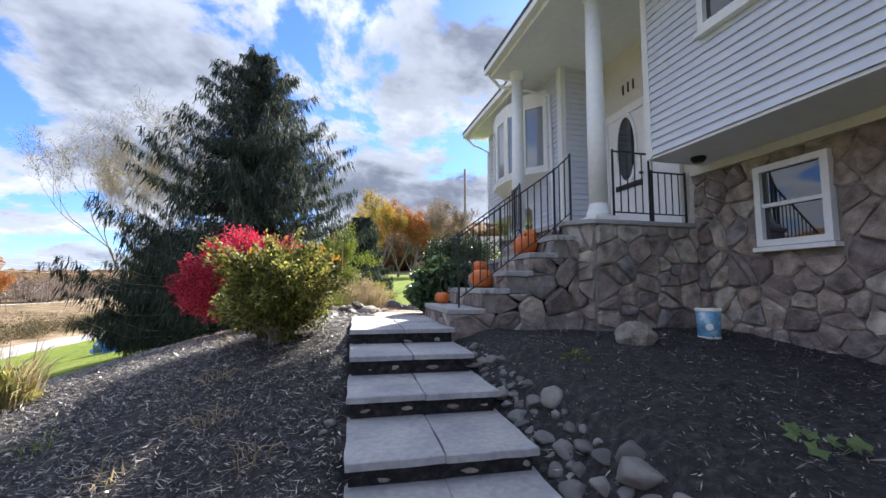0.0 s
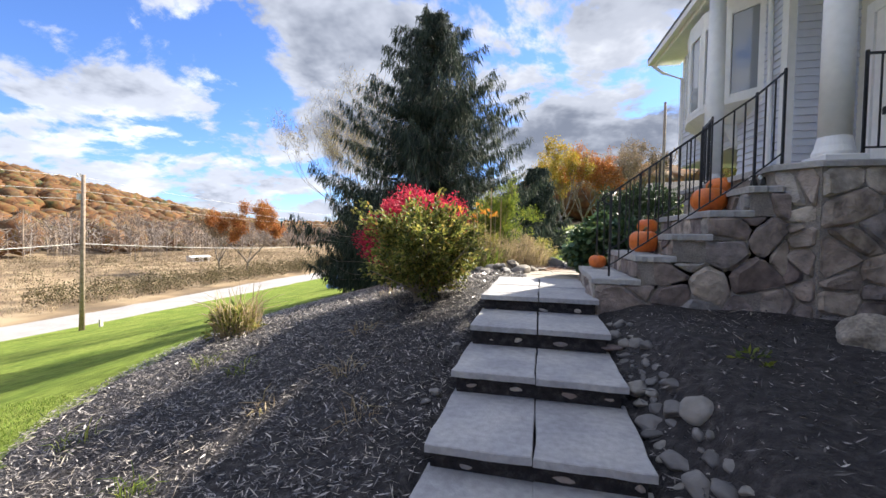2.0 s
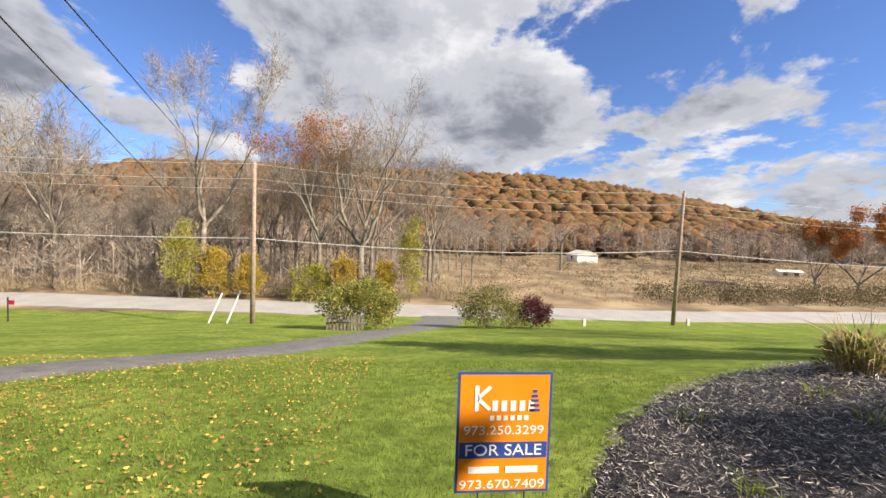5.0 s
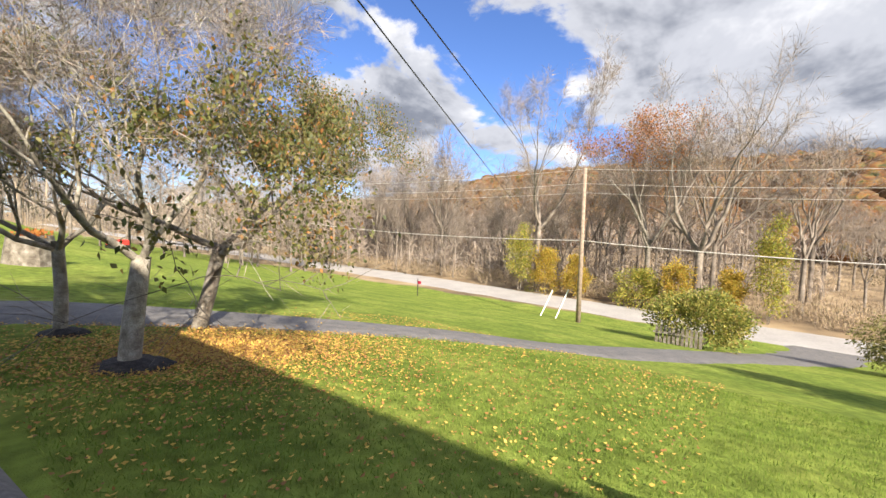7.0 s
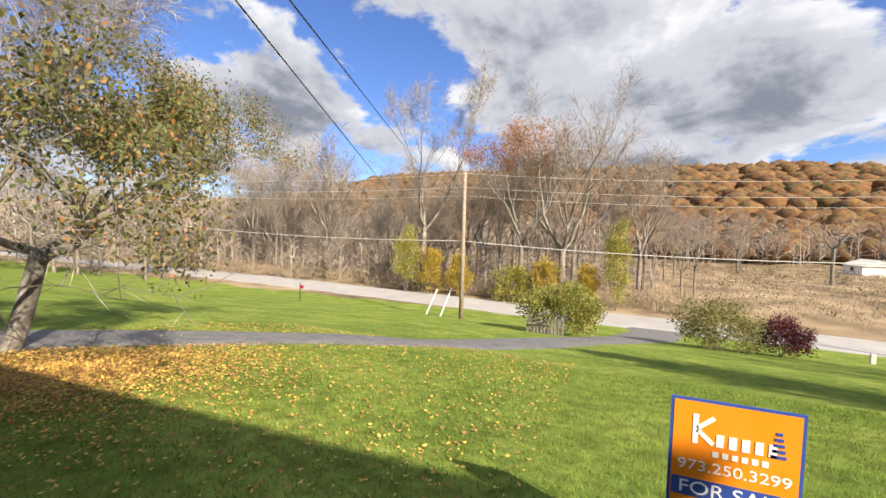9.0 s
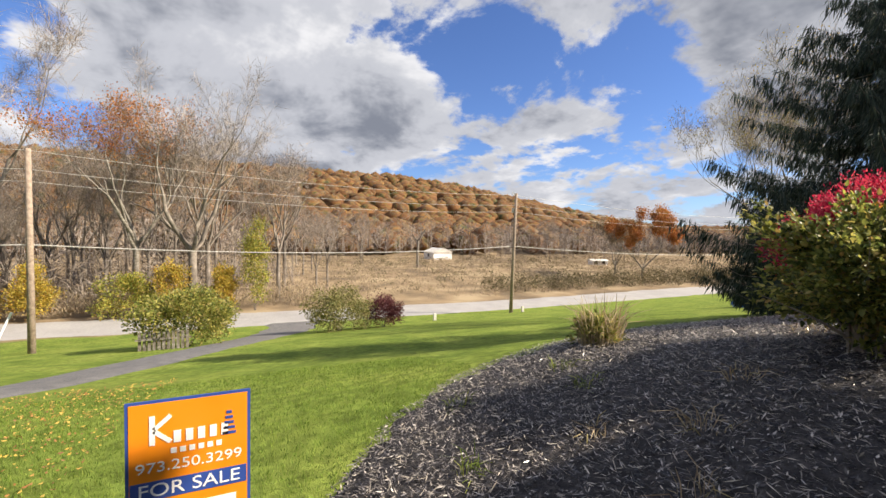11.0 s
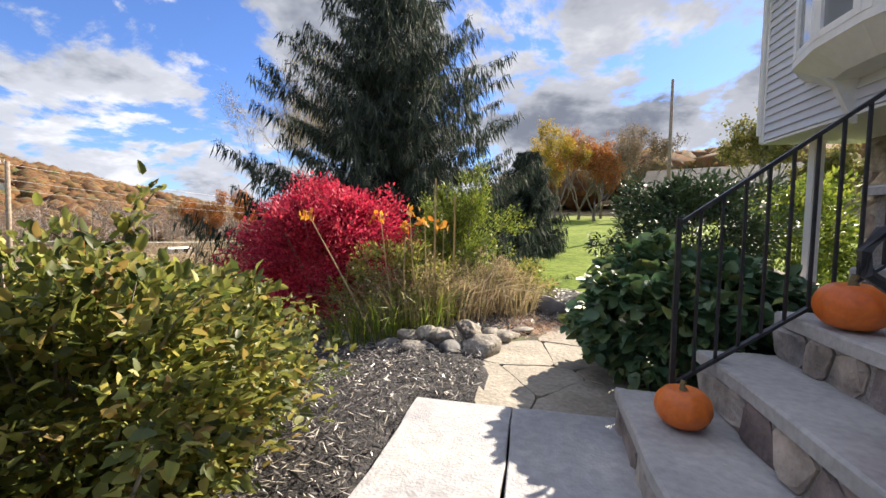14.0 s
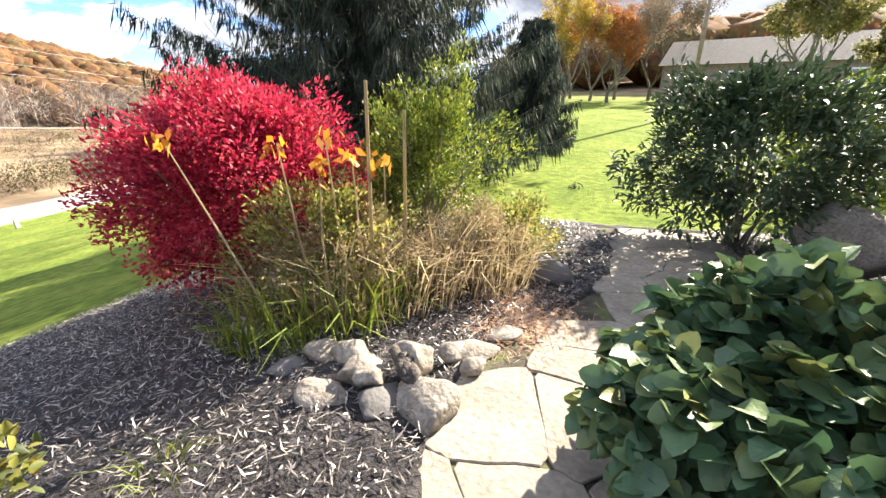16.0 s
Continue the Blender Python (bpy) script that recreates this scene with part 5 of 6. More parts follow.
# ---- plants ----
g0 = np.random.default_rng(19)
def bush(name, at, radii, n, leaf, material, seed, label, stems=14, lumpy=0.28, shell=0.55, wide=0.5, up=0.25, stem_mat="twig", cat="shrub", clumps=90, lean=(0, 0), spread=0.16, rich=False, shoots=0, reach=0.35, vase=0.0):
    """A shrub: splayed stems from the base and leaves gathered in clumps over an uneven crown."""
    q = np.random.default_rng(seed)
    qq = random.Random(seed)
    th = thing(name, at, label, cat)
    base = np.array(at)
    c = base + np.array((lean[0], lean[1], radii[2]))
    r = np.array(radii)
    d = unit(q.normal(size=(clumps, 3)))
    d[:, 2] = np.where(d[:, 2] < -0.75, -d[:, 2], d[:, 2])
    rad = shell + (1 - shell) * q.uniform(0, 1, clumps) ** 0.5
    bump = np.array([1 + lumpy * noise.noise(Vector(v) * 2.1 + Vector((seed, 0, 0))) * 1.6 for v in d])
    cl = c + d * r * (rad * bump)[:, None]
    if vase:
        low = np.clip((c[2] - cl[:, 2]) / r[2] + 0.35, 0, 1.3) * vase
        cl[:, :2] = c[:2] + (cl[:, :2] - c[:2]) * (1 - low)[:, None]
    sb, extra = Buf(), []
    for i in range(stems):
        e = cl[qq.randrange(clumps)]
        b = base + np.array((qq.uniform(-0.12, 0.12), qq.uniform(-0.12, 0.12), -0.05))
        m_ = b + (e - b) * 0.5 + np.array((0, 0, 0.12 * radii[2]))
        sb.tube([b, b + (m_ - b) * 0.5 + np.array((0, 0, 0.05)), m_, e], [0.016, 0.013, 0.009, 0.003], 5)
    for i in range(shoots):
        e = c + (cl[qq.randrange(clumps)] - c) * 0.75
        tip = e + unit((e - c)[None] + np.array((qq.gauss(0, 0.25), qq.gauss(0, 0.25), 0.35 * radii[2])))[0] * reach * qq.uniform(0.5, 1.3)
        bend = (e + tip) / 2 + np.array((0, 0, 0.12 * reach))
        sb.tube([e, bend, tip], [0.006, 0.004, 0.002], 4)
        k_ = int(n * 0.006)
        t_ = q.uniform(0, 1, k_)[:, None]
        extra.append(e + (tip - e) * t_ + (bend - (e + tip) / 2) * 4 * t_ * (1 - t_) + q.normal(size=(k_, 3)) * leaf * 0.45)
    pick_ = q.integers(0, clumps, n)
    size = spread * float(np.mean(r)) * 1.25
    pts = cl[pick_] + unit(q.normal(size=(n, 3))) * (q.uniform(0, 1, n) ** 0.45)[:, None] * size * 1.7
    pts = np.concatenate([pts] + extra)
    n = len(pts)
    out = unit(pts - c)
    axis = out + q.normal(size=(n, 3)) * 0.7 + np.array((0, 0, up))
    L = leaf * q.uniform(0.6, 1.25, n)
    pts[:, 2] = np.maximum(pts[:, 2], base[2] + 0.03)
    build = shaped_leaves if rich else leaf_mesh
    part("framework", sb, M[stem_mat], th)
    part("crown", build("crown", pts, axis, L, L * wide, q), M[material], th)
    return th


def gl(x, y):
    return (x, y, land1(x, y))


bush("flowering_shrub", gl(-0.86, 4.95), (0.76, 0.80, 0.60), 12500, 0.052, "bush", 41, "rounded olive and yellow leaved shrub in the mulch", 60, 0.45, 0.25, 0.54, clumps=420, spread=0.085, up=0.4, rich=True, shoots=52, reach=0.46, vase=0.5)
bush("flowering_shrub", gl(-1.18, 5.85), (0.70, 0.58, 0.48), 9500, 0.05, "bush", 40, "lower olive and yellow leaved shrub at the landing", 60, 0.45, 0.25, 0.56, clumps=360, spread=0.085, up=0.4, rich=True, shoots=40, reach=0.34, vase=0.4)
bush("burning_bush", gl(-2.35, 9.6), (1.32, 1.2, 1.10), 54000, 0.06, "red", 42, "broad crimson burning bush in full autumn colour", 40, 0.22, 0.35, 0.45, clumps=650, spread=0.085, shoots=30, reach=0.25)
bush("lime_shrub", gl(-0.42, 10.0), (0.80, 0.6, 0.86), 17000, 0.05, "lime", 43, "tall lime green twiggy shrub behind the dry stalks", 50, 0.6, 0.2, 0.4, up=0.6, clumps=260, spread=0.09, shoots=40, reach=0.4)
bush("hydrangea", (1.82, 7.12, land1(1.82, 7.12)), (0.74, 0.70, 0.48), 10000, 0.09, "broad", 44, "dense dark broad-leaved hydrangea beside the steps", 16, 0.18, 0.65, 0.86, up=-0.05, clumps=170, spread=0.085, rich=True)
bush("rhododendron", gl(3.1, 11.1), (1.25, 1.1, 0.98), 12500, 0.1, "dark", 45, "dark glossy rhododendron at the house corner", 24, 0.3, 0.4, 0.34, clumps=240, stem_mat="bark", spread=0.085, rich=True)
bush("shrub", gl(6.2, 14.0), (1.3, 1.3, 1.2), 9000, 0.12, "lime", 46, "tall yellow green shrub beyond the house corner", 16, 0.35, 0.4, 0.5, clumps=120)
bush("low_shrub", gl(0.55, 9.9), (0.5, 0.45, 0.32), 3500, 0.05, "sage", 47, "low pale green shrub beside the path bend", 14, 0.3, 0.3, 0.5, clumps=70)
bush("dry_tuft", gl(-3.65, 4.8), (0.34, 0.34, 0.2), 1800, 0.08, "sage", 48, "half-dry clump of pale perennials at the bed's edge", 20, 0.3, 0.2, 0.3, up=0.8, clumps=60)
seedling_at = (2.53, 1.22)
sapling = thing("maple_seedling", gl(*seedling_at), "low green maple seedling with lobed leaves in the mulch", "seedling")
rm = random.Random(8)
for i in range(7):
    a_, far_ = rm.uniform(0, 6.28), rm.uniform(0.05, 0.24)
    tip_ = Vector((seedling_at[0] + far_ * math.cos(a_), seedling_at[1] + far_ * math.sin(a_), land1(*seedling_at) + 0.07 + rm.uniform(0, 0.05)))
    part("stalk", Buf().tube([(*seedling_at, land1(*seedling_at)), tip_], [0.003, 0.002], 5), M["tender"], sapling)
    size_, spin_ = rm.uniform(0.04, 0.062), rm.uniform(0, 6.28)
    lobes_ = [(1.0 if k % 2 == 0 else 0.66) * (1.15 if k == 4 else 1.0) for k in range(9)]
    rim = [tip_ + Vector((size_ * r_ * math.cos(spin_ + (k - 4) * 0.62), size_ * r_ * math.sin(spin_ + (k - 4) * 0.62), size_ * r_ * (0.55 * math.sin(spin_ + (k - 4) * 0.62) + 0.2 * math.cos(spin_ + (k - 4) * 0.62)) + rm.uniform(-0.006, 0.006))) for k, r_ in enumerate(lobes_)]
    part("leaf", Buf().add([tip_] + rim, [(0, k, k + 1) for k in range(1, 9)]), M["tender"], sapling)
bush("seedling", gl(2.05, 2.95), (0.13, 0.13, 0.04), 30, 0.07, "lime", 50, "small green weed in the mulch", 4, 0.2, 0.3, 0.4, clumps=10)


def stalks(name, at, rx, ry, n, height, material, seed, label, splay=0.35, width=0.008, kind_cat="dry grass"):
    """Dry upright stems and bent blades rising from a patch."""
    q = np.random.default_rng(seed)
    th = thing(name, at, label, kind_cat)
    a, r = q.uniform(0, 2 * np.pi, n), np.sqrt(q.uniform(0, 1, n))
    x, y = at[0] + rx * r * np.cos(a), at[1] + ry * r * np.sin(a)
    p0 = np.stack([x, y, land(x, y) + 0.0], -1)
    h = height * q.uniform(0.25, 1.3, n) ** 1.1
    lean = q.normal(size=(n, 3)) * splay * 0.5
    lean[:, 2] = 0
    lean[:, 0] += np.cos(a) * r * splay * 0.6
    lean[:, 1] += np.sin(a) * r * splay * 0.6
    p1 = p0 + lean * h[:, None] * 0.4 + np.stack([0 * h, 0 * h, h * 0.6], -1)
    p2 = p0 + lean * h[:, None] * 1.2 + np.stack([0 * h, 0 * h, h * np.clip(1 - np.linalg.norm(lean, axis=1) * 0.5, 0.5, 1)], -1)
    side = unit(np.cross(p2 - p0, q.normal(size=(n, 3)))) * width * 0.5
    v = np.stack([p0 - side, p0 + side, p1 + side, p1 - side, p2 + side * 0.4, p2 - side * 0.4], 1).reshape(-1, 3)
    k6 = np.arange(n)[:, None] * 6
    f = np.concatenate([k6 + [0, 1, 2, 3], k6 + [3, 2, 4, 5]])
    part("foliage", quads("foliage", v, f), M[material], th)
    return th, p2


stalks("dry_perennials", gl(-0.75, 8.75), 0.95, 0.65, 620, 0.66, "dry", 51, "thicket of dry tan perennial stalks in the bed", 0.5, 0.01)
stalks("dry_perennials", gl(0.25, 9.2), 0.5, 0.42, 800, 0.55, "dry", 52, "fine brown dry grass clump beside the path", 0.5, 0.007)
bush("leafy_stems", gl(-0.95, 8.75), (0.95, 0.5, 0.55), 7500, 0.05, "sage", 57, "leafy olive stems among the dry perennials", 30, 0.4, 0.2, 0.4, up=0.5, clumps=110, spread=0.1)
stalks("green_blades", gl(-0.9, 8.2), 0.75, 0.4, 420, 0.5, "lime", 53, "yellow green blades among the dry stalks", 0.5, 0.012)
stalks("dry_grass", gl(-3.6, 4.8), 0.28, 0.28, 260, 0.62, "dry", 54, "pale dry ornamental grass at the bed's edge", 0.4, 0.012)
for i, (x, y) in enumerate(((-1.5, 2.6), (-2.3, 3.3), (-1.0, 3.1), (-2.9, 2.2), (-1.3, 4.0), (-0.9, 6.9), (-1.8, 6.2), (-3.0, 3.6), (-0.6, 2.4), (-1.7, 1.7))):
    stalks("weed", gl(x, y), 0.13, 0.13, 40, 0.16, "lime" if i % 2 else "dry", 600 + i, "small tuft of weeds in the mulch", 0.9, 0.007, "weed")

bush("dry_perennials", gl(-0.8, 8.7), (0.95, 0.6, 0.38), 6000, 0.04, "dry", 55, "tangle of dry brown leaves among the stalks", 40, 0.4, 0.2, 0.4, up=0.4, clumps=160, spread=0.1)
bush("dry_perennials", gl(0.2, 9.35), (0.55, 0.42, 0.36), 6000, 0.034, "dry", 56, "fine brown seed heads beside the path", 40, 0.4, 0.2, 0.35, up=0.4, clumps=130, spread=0.1)

n_ = 2600
sx_, sy_ = g0.normal(0.72, 0.2, n_), g0.normal(8.62, 0.28, n_)
straw = part("pine_straw", leaf_mesh("pine_straw", np.stack([sx_, sy_, land(sx_, sy_) + g0.uniform(0.03, 0.06, n_)], -1), g0.normal(size=(n_, 3)) * np.array((1, 1, 0.2)), g0.uniform(0.04, 0.11, n_), 0.006, g0, 0.1, np.tile((0.0, 0.0, 1.0), (n_, 1))), M["straw"])
tagged(straw, "reddish dry straw drifted beside the flagstones", "straw", kind="stuff")

# canes with hanging amber leaves
cane = thing("amber_canes", gl(-0.75, 8.6), "tall dry canes with a few drooping amber leaves", "plant")
q = np.random.default_rng(61)
tips = []
for i, (x, y, tx, ty, h) in enumerate(((-1.0, 8.1, -1.96, 8.3, 1.45), (-0.85, 8.4, -1.05, 8.35, 1.41), (-0.6, 8.5, -0.71, 8.4, 1.45), (-0.7, 8.3, -0.74, 8.35, 1.25), (-0.45, 8.5, -0.54, 8.45, 1.25), (-0.3, 8.6, -0.32, 8.5, 1.2))):
    z = land1(x, y)
    part("cane", Buf().tube([(x, y, z), ((x + tx) / 2 - 0.03, (y + ty) / 2, z + h * 0.55), (tx, ty, z + h)], [0.011, 0.009, 0.005], 5), M["dry"], cane)
    tips.append((tx, ty, z + h))
for h, (x, y) in ((1.73, (-0.42, 8.45)), (1.52, (-0.24, 8.7))):
    z = land1(x, y)
    part("stake", Buf().tube([(x, y, z), (x + 0.01, y, z + h)], [0.016, 0.012], 6), M["dry"], cane)
pts = np.repeat(np.array(tips), 9, 0) + q.normal(size=(54, 3)) * 0.045
part("leaf_cluster", leaf_mesh("leaf_cluster", pts, q.normal(size=(54, 3)) * 0.5 + np.array((0, 0, -0.9)), q.uniform(0.07, 0.13, 54), q.uniform(0.04, 0.07, 54), q), M["amber"], cane, "drooping amber leaves")


# ---- trees ----
def limb(buf, p, d, length, r, depth, q, tips, wob=0.22, ratio=0.66, kids=(2, 3), droop=0.0, sides=6, up=0.1):
    n = 4 if depth > 1 else 3
    pts, rad = [Vector(p)], [r]
    cur, dirn = Vector(p), Vector(d).normalized()
    for i in range(n):
        dirn = (dirn + Vector((q.uniform(-1, 1), q.uniform(-1, 1), q.uniform(-1, 1))) * wob + Vector((0, 0, up - droop * (4 - depth) * 0.25))).normalized()
        cur = cur + dirn * (length / n)
        pts.append(cur.copy())
        rad.append(r * (1 - 0.36 * (i + 1) / n))
    buf.tube(pts, rad, max(3, sides), False)
    if depth <= 1:
        tips.extend((pt, dirn.copy()) for pt in pts[1:])
    if depth <= 0:
        return
    for i in range(q.randint(*kids)):
        k = q.choice((2, 3, n)) if i else n
        k = min(k, n)
        axis = Vector((q.uniform(-1, 1), q.uniform(-1, 1), q.uniform(-0.3, 1)))
        nd = (dirn + axis * 0.8).normalized()
        limb(buf, pts[k], nd, length * ratio * q.uniform(0.8, 1.2), max(rad[k] * 0.66, length * 0.005), depth - 1, q, tips, wob, ratio, kids, droop, sides - 1, up)


def tree(name, at, height, r, seed, label, depth=4, leaves=0, leaf=0.08, material="gold", trunk=0.3, wob=0.2, kids=(2, 3), ratio=0.68, spread=0.35, droop=0.0, bark="bark", group="", lean=(0, 0), hang=0.0, cat="tree", up=0.1, thin=0.6, sides=7, twigs=0, twig=0.3, twig_mat="twig", gauge=0.02):
    q = random.Random(seed)
    g = np.random.default_rng(seed)
    th = thing(name, at, label, cat, group)
    b, tips = Buf(), []
    p = Vector(at) + Vector((0, 0, -0.15))
    top = Vector(at) + Vector((lean[0], lean[1], height * trunk))
    b.tube([p, p + (top - p) * 0.12, p + (top - p) * 0.5 + Vector((q.uniform(-0.1, 0.1), q.uniform(-0.1, 0.1), 0)) * r * 4, top], [r * 1.35, r * 1.02, r * 0.95, r * 0.85], 10, False)
    for i in range(q.randint(3, 4)):
        a = 2 * math.pi * (i + q.uniform(-0.2, 0.2)) / 3.4
        limb(b, top - Vector((0, 0, q.uniform(0, 0.12) * height * trunk)), (math.cos(a) * spread * 2, math.sin(a) * spread * 2, 1), height * 0.3, r * thin, depth - 1, q, tips, wob, ratio, kids, droop, sides, up)
    part("trunk", b, M[bark], th, flat=False)
    if twigs:
        tp = np.array([tuple(t) for t, _ in tips])
        td = np.array([tuple(d) for _, d in tips])
        k_ = g.integers(0, len(tp), twigs)
        pts = tp[k_] - td[k_] * g.uniform(0, 1, twigs)[:, None] * twig * 1.2 + g.normal(size=(twigs, 3)) * twig * 0.12
        part("twig_mass", leaf_mesh("twig_mass", pts, td[k_] * 0.7 + g.normal(size=(twigs, 3)) * 0.62, twig * g.uniform(0.5, 1.5, twigs), twig * gauge * g.uniform(0.6, 1.4, twigs), g), M[twig_mat], th)
    if leaves:
        tp = np.array([tuple(t) for t, _ in tips])
        held = np.flatnonzero(tp[:, 2] > at[2] + 0.3 * height)
        held = g.permutation(held)[:max(40, len(held) // 3)]
        k_ = held[g.integers(0, len(held), leaves)]
        pts = tp[k_] + g.normal(size=(leaves, 3)) * height * 0.028
        axis = g.normal(size=(leaves, 3)) + np.array((0, 0, -hang))
        L = leaf * g.uniform(0.6, 1.3, leaves)
        part("crown", leaf_mesh("crown", pts, axis, L, L * 0.55, g), M[material], th)
    return th


# Norway spruce with hanging sprays
def spruce(name, at, height, radius, seed, label, sprays=54, whorls=46, leaf=1.0, low=0.03):
    q = random.Random(seed)
    g = np.random.default_rng(seed)
    th = thing(name, at, label, "tree")
    x, y, z = at
    b = Buf()
    b.tube([(x, y, z - 0.2), (x, y, z + height * 0.5), (x, y, z + height)], [0.024 * height, 0.014 * height, 0.01], 9)
    P, A, L = [], [], []
    for w in range(whorls):
        f = (w + 0.5) / whorls
        hz = height * (low + (1 - low) * f)
        reach = radius * (1 - f) ** 0.5 * (0.84 + 0.3 * q.random())
        nb = 8 if f < 0.7 else 6
        for k_ in range(nb):
            a = 2 * math.pi * (k_ + q.random() * 0.9) / nb + w * 1.3
            rr = max(0.42, reach * (q.uniform(0.5, 1.05) if q.random() < 0.8 else q.uniform(1.0, 1.12)))
            d = Vector((math.cos(a), math.sin(a), 0))
            s = Vector((-d.y, d.x, 0))
            o = Vector((x, y, z + hz))
            sag, lift = rr * q.uniform(0.14, 0.3), rr * q.uniform(0.10, 0.22)
            line = [o + d * rr * t + Vector((0, 0, -sag * math.sin(math.pi * min(1, t * 0.75)) * 1.0 + lift * max(0, t - 0.55) ** 1.5 * 2.2)) for t in (0, 0.25, 0.5, 0.75, 1.0)]
            b.tube(line, [0.006 * height * (1 - f) + 0.008, 0.018, 0.013, 0.009, 0.004], 4, False)
            ns = int(sprays * (0.35 + rr / radius))
            for i in range(ns):
                t = (i + q.random()) / ns
                t = 0.12 + 0.9 * t
                j = min(3, int(t * 4))
                p = line[j].lerp(line[j + 1], min(1.15, t * 4 - j))
                off = (q.random() - 0.5) * 0.42 * rr * (1.15 - t)
                p = p + s * off + Vector((0, 0, -abs(off) * 0.35))
                for _ in range(9):
                    P.append(p + Vector((q.gauss(0, 0.05), q.gauss(0, 0.05), q.gauss(0, 0.05))))
                    A.append(Vector((q.gauss(0, 0.22), q.gauss(0, 0.22), -1)) + d * 0.25 + s * (0.5 if off > 0 else -0.5) * q.random())
                    L.append((0.1 + 0.42 * q.random() ** 2) * leaf)
                P.append(p)
                A.append(d * 1.0 + s * q.gauss(0, 0.5) + Vector((0, 0, -0.2)))
                L.append(q.uniform(0.12, 0.26) * leaf)
    part("trunk", b, M["bark"], th)
    P, A, L = np.array([tuple(p) for p in P]), np.array([tuple(p) for p in A]), np.array(L)
    part("crown", leaf_mesh("crown", P, A, L, (0.011 + 0.05 * L) * g.uniform(0.8, 1.5, len(L)), g, 0.3), M["spruce"], th, "dark drooping needle sprays")


spruce("norway_spruce", gl(-3.95, 16.9), 11.3, 5.7, 71, "tall dark green Norway spruce with drooping boughs", 46, 48, 1.0, 0.06)
spruce("norway_spruce", gl(0.35, 22.5), 4.6, 1.9, 72, "smaller dark spruce beyond the lawn", 26, 22, 1.1)
spruce("norway_spruce", gl(-8.0, 19.4), 5.0, 2.6, 73, "low dark spruce behind the burning bush", 40, 26, 1.0, 0.1)

# ornamental trees by the driveway
tree("garden_tree", (-0.82, -6.1, land1(-0.82, -6.1)), 4.0, 0.11, 84, "bare-limbed garden tree with pale lichened bark", 7, 2600, 0.026, "cherry", 0.30, 0.3, (3, 3), 0.76, 0.5, bark="palebark", lean=(-0.2, -0.15), up=0.02, thin=0.42, droop=0.05, twigs=22000, twig=0.2, gauge=0.02, twig_mat="darktwig")
tree("garden_tree", (-0.62, -8.1, land1(-0.62, -8.1)), 3.0, 0.08, 82, "slim bare young tree beside the driveway", 6, 300, 0.035, "orange", 0.42, 0.28, (3, 3), 0.76, 0.75, bark="palebark", up=0.02, thin=0.5, twigs=11000, twig=0.22, gauge=0.016, twig_mat="darktwig")
tree("cherry_tree", (-2.3, -8.05, land1(-2.3, -8.05)), 4.5, 0.12, 83, "broad tree with thinning green and yellow leaves", 6, 52000, 0.052, "cherry", 0.30, 0.26, (3, 3), 0.78, 0.7, lean=(-0.25, 0.3), droop=0.07, hang=1.1, up=0.02, thin=0.5, twigs=9000, twig=0.25, gauge=0.016, twig_mat="darktwig")
for x, y, r_ in ((-0.82, -6.1, 0.42), (-0.62, -8.1, 0.3)):
    ring_ = Buf()
    pts = [(x + r_ * s * math.cos(a) * (1 + 0.12 * math.sin(5 * a)), y + r_ * s * math.sin(a) * (1 + 0.1 * math.sin(3 * a)), land1(x, y) + h) for s, h in ((1.0, -0.02), (0.8, 0.04), (0.2, 0.09)) for a in (2 * math.pi * i / 18 for i in range(18))]
    ring_.add(pts, [(o * 18 + i, o * 18 + (i + 1) % 18, (o + 1) * 18 + (i + 1) % 18, (o + 1) * 18 + i) for o in (0, 1) for i in range(18)] + [tuple(range(36, 54))])
    tagged(part("mulch_ring", ring_, M["mulch"]), "ring of dark mulch round a garden tree", "mulch", kind="structure")
sx, sy = -1.6, -17.5
stump = thing("tree_stump", gl(sx, sy), "wide weathered tree stump planted with red flowers", "stump")
pts = [(sx + (0.62 - 0.16 * h + 0.05 * math.sin(4 * a + 1)) * math.cos(a), sy + (0.62 - 0.16 * h + 0.05 * math.sin(5 * a)) * math.sin(a), land1(sx, sy) - 0.1 + h) for h in (0, 0.35, 0.95) for a in (2 * math.pi * i / 22 for i in range(22))]
part("body", Buf().add(pts, [(o * 22 + i, o * 22 + (i + 1) % 22, (o + 1) * 22 + (i + 1) % 22, (o + 1) * 22 + i) for o in (0, 1) for i in range(22)] + [tuple(range(44, 66))]), M["bark"], stump)
g = np.random.default_rng(5)
pp = np.array((sx, sy, land1(sx, sy) + 0.88)) + g.normal(size=(160, 3)) * np.array((0.22, 0.22, 0.05))
part("blossom", leaf_mesh("blossom", pp, g.normal(size=(160, 3)) + np.array((0, 0, 1)), 0.14, 0.08, g), M["orange"], stump, "reddish flowers")

# ---- roadside: poles, wires, shrubs, fence ----
def pole(at, height, r, label, arm=True, lean=(0, 0)):
    th = thing("utility_pole", at, label, "utility pole", "utility poles")
    x, y, z = at
    part("shaft", Buf().tube([(x, y, z - 0.3), (x + lean[0] / 2, y + lean[1] / 2, z + height / 2), (x + lean[0], y + lean[1], z + height)], [r, r * 0.85, r * 0.68], 10), M["wood"], th, flat=False)
    if arm:
        part("bracket", Buf().box((x + 0.1, y, z + height - 1.8), (0.3, 0.35, 0.5)), M["render"], th, "grey transformer bracket")
        for i in range(2):
            part("insulator", Buf().tube([(x, y + 0.12 - 0.24 * i, z + height - 0.15), (x, y + 0.12 - 0.24 * i, z + height + 0.15)], [0.06, 0.03], 8), M["render"], th)


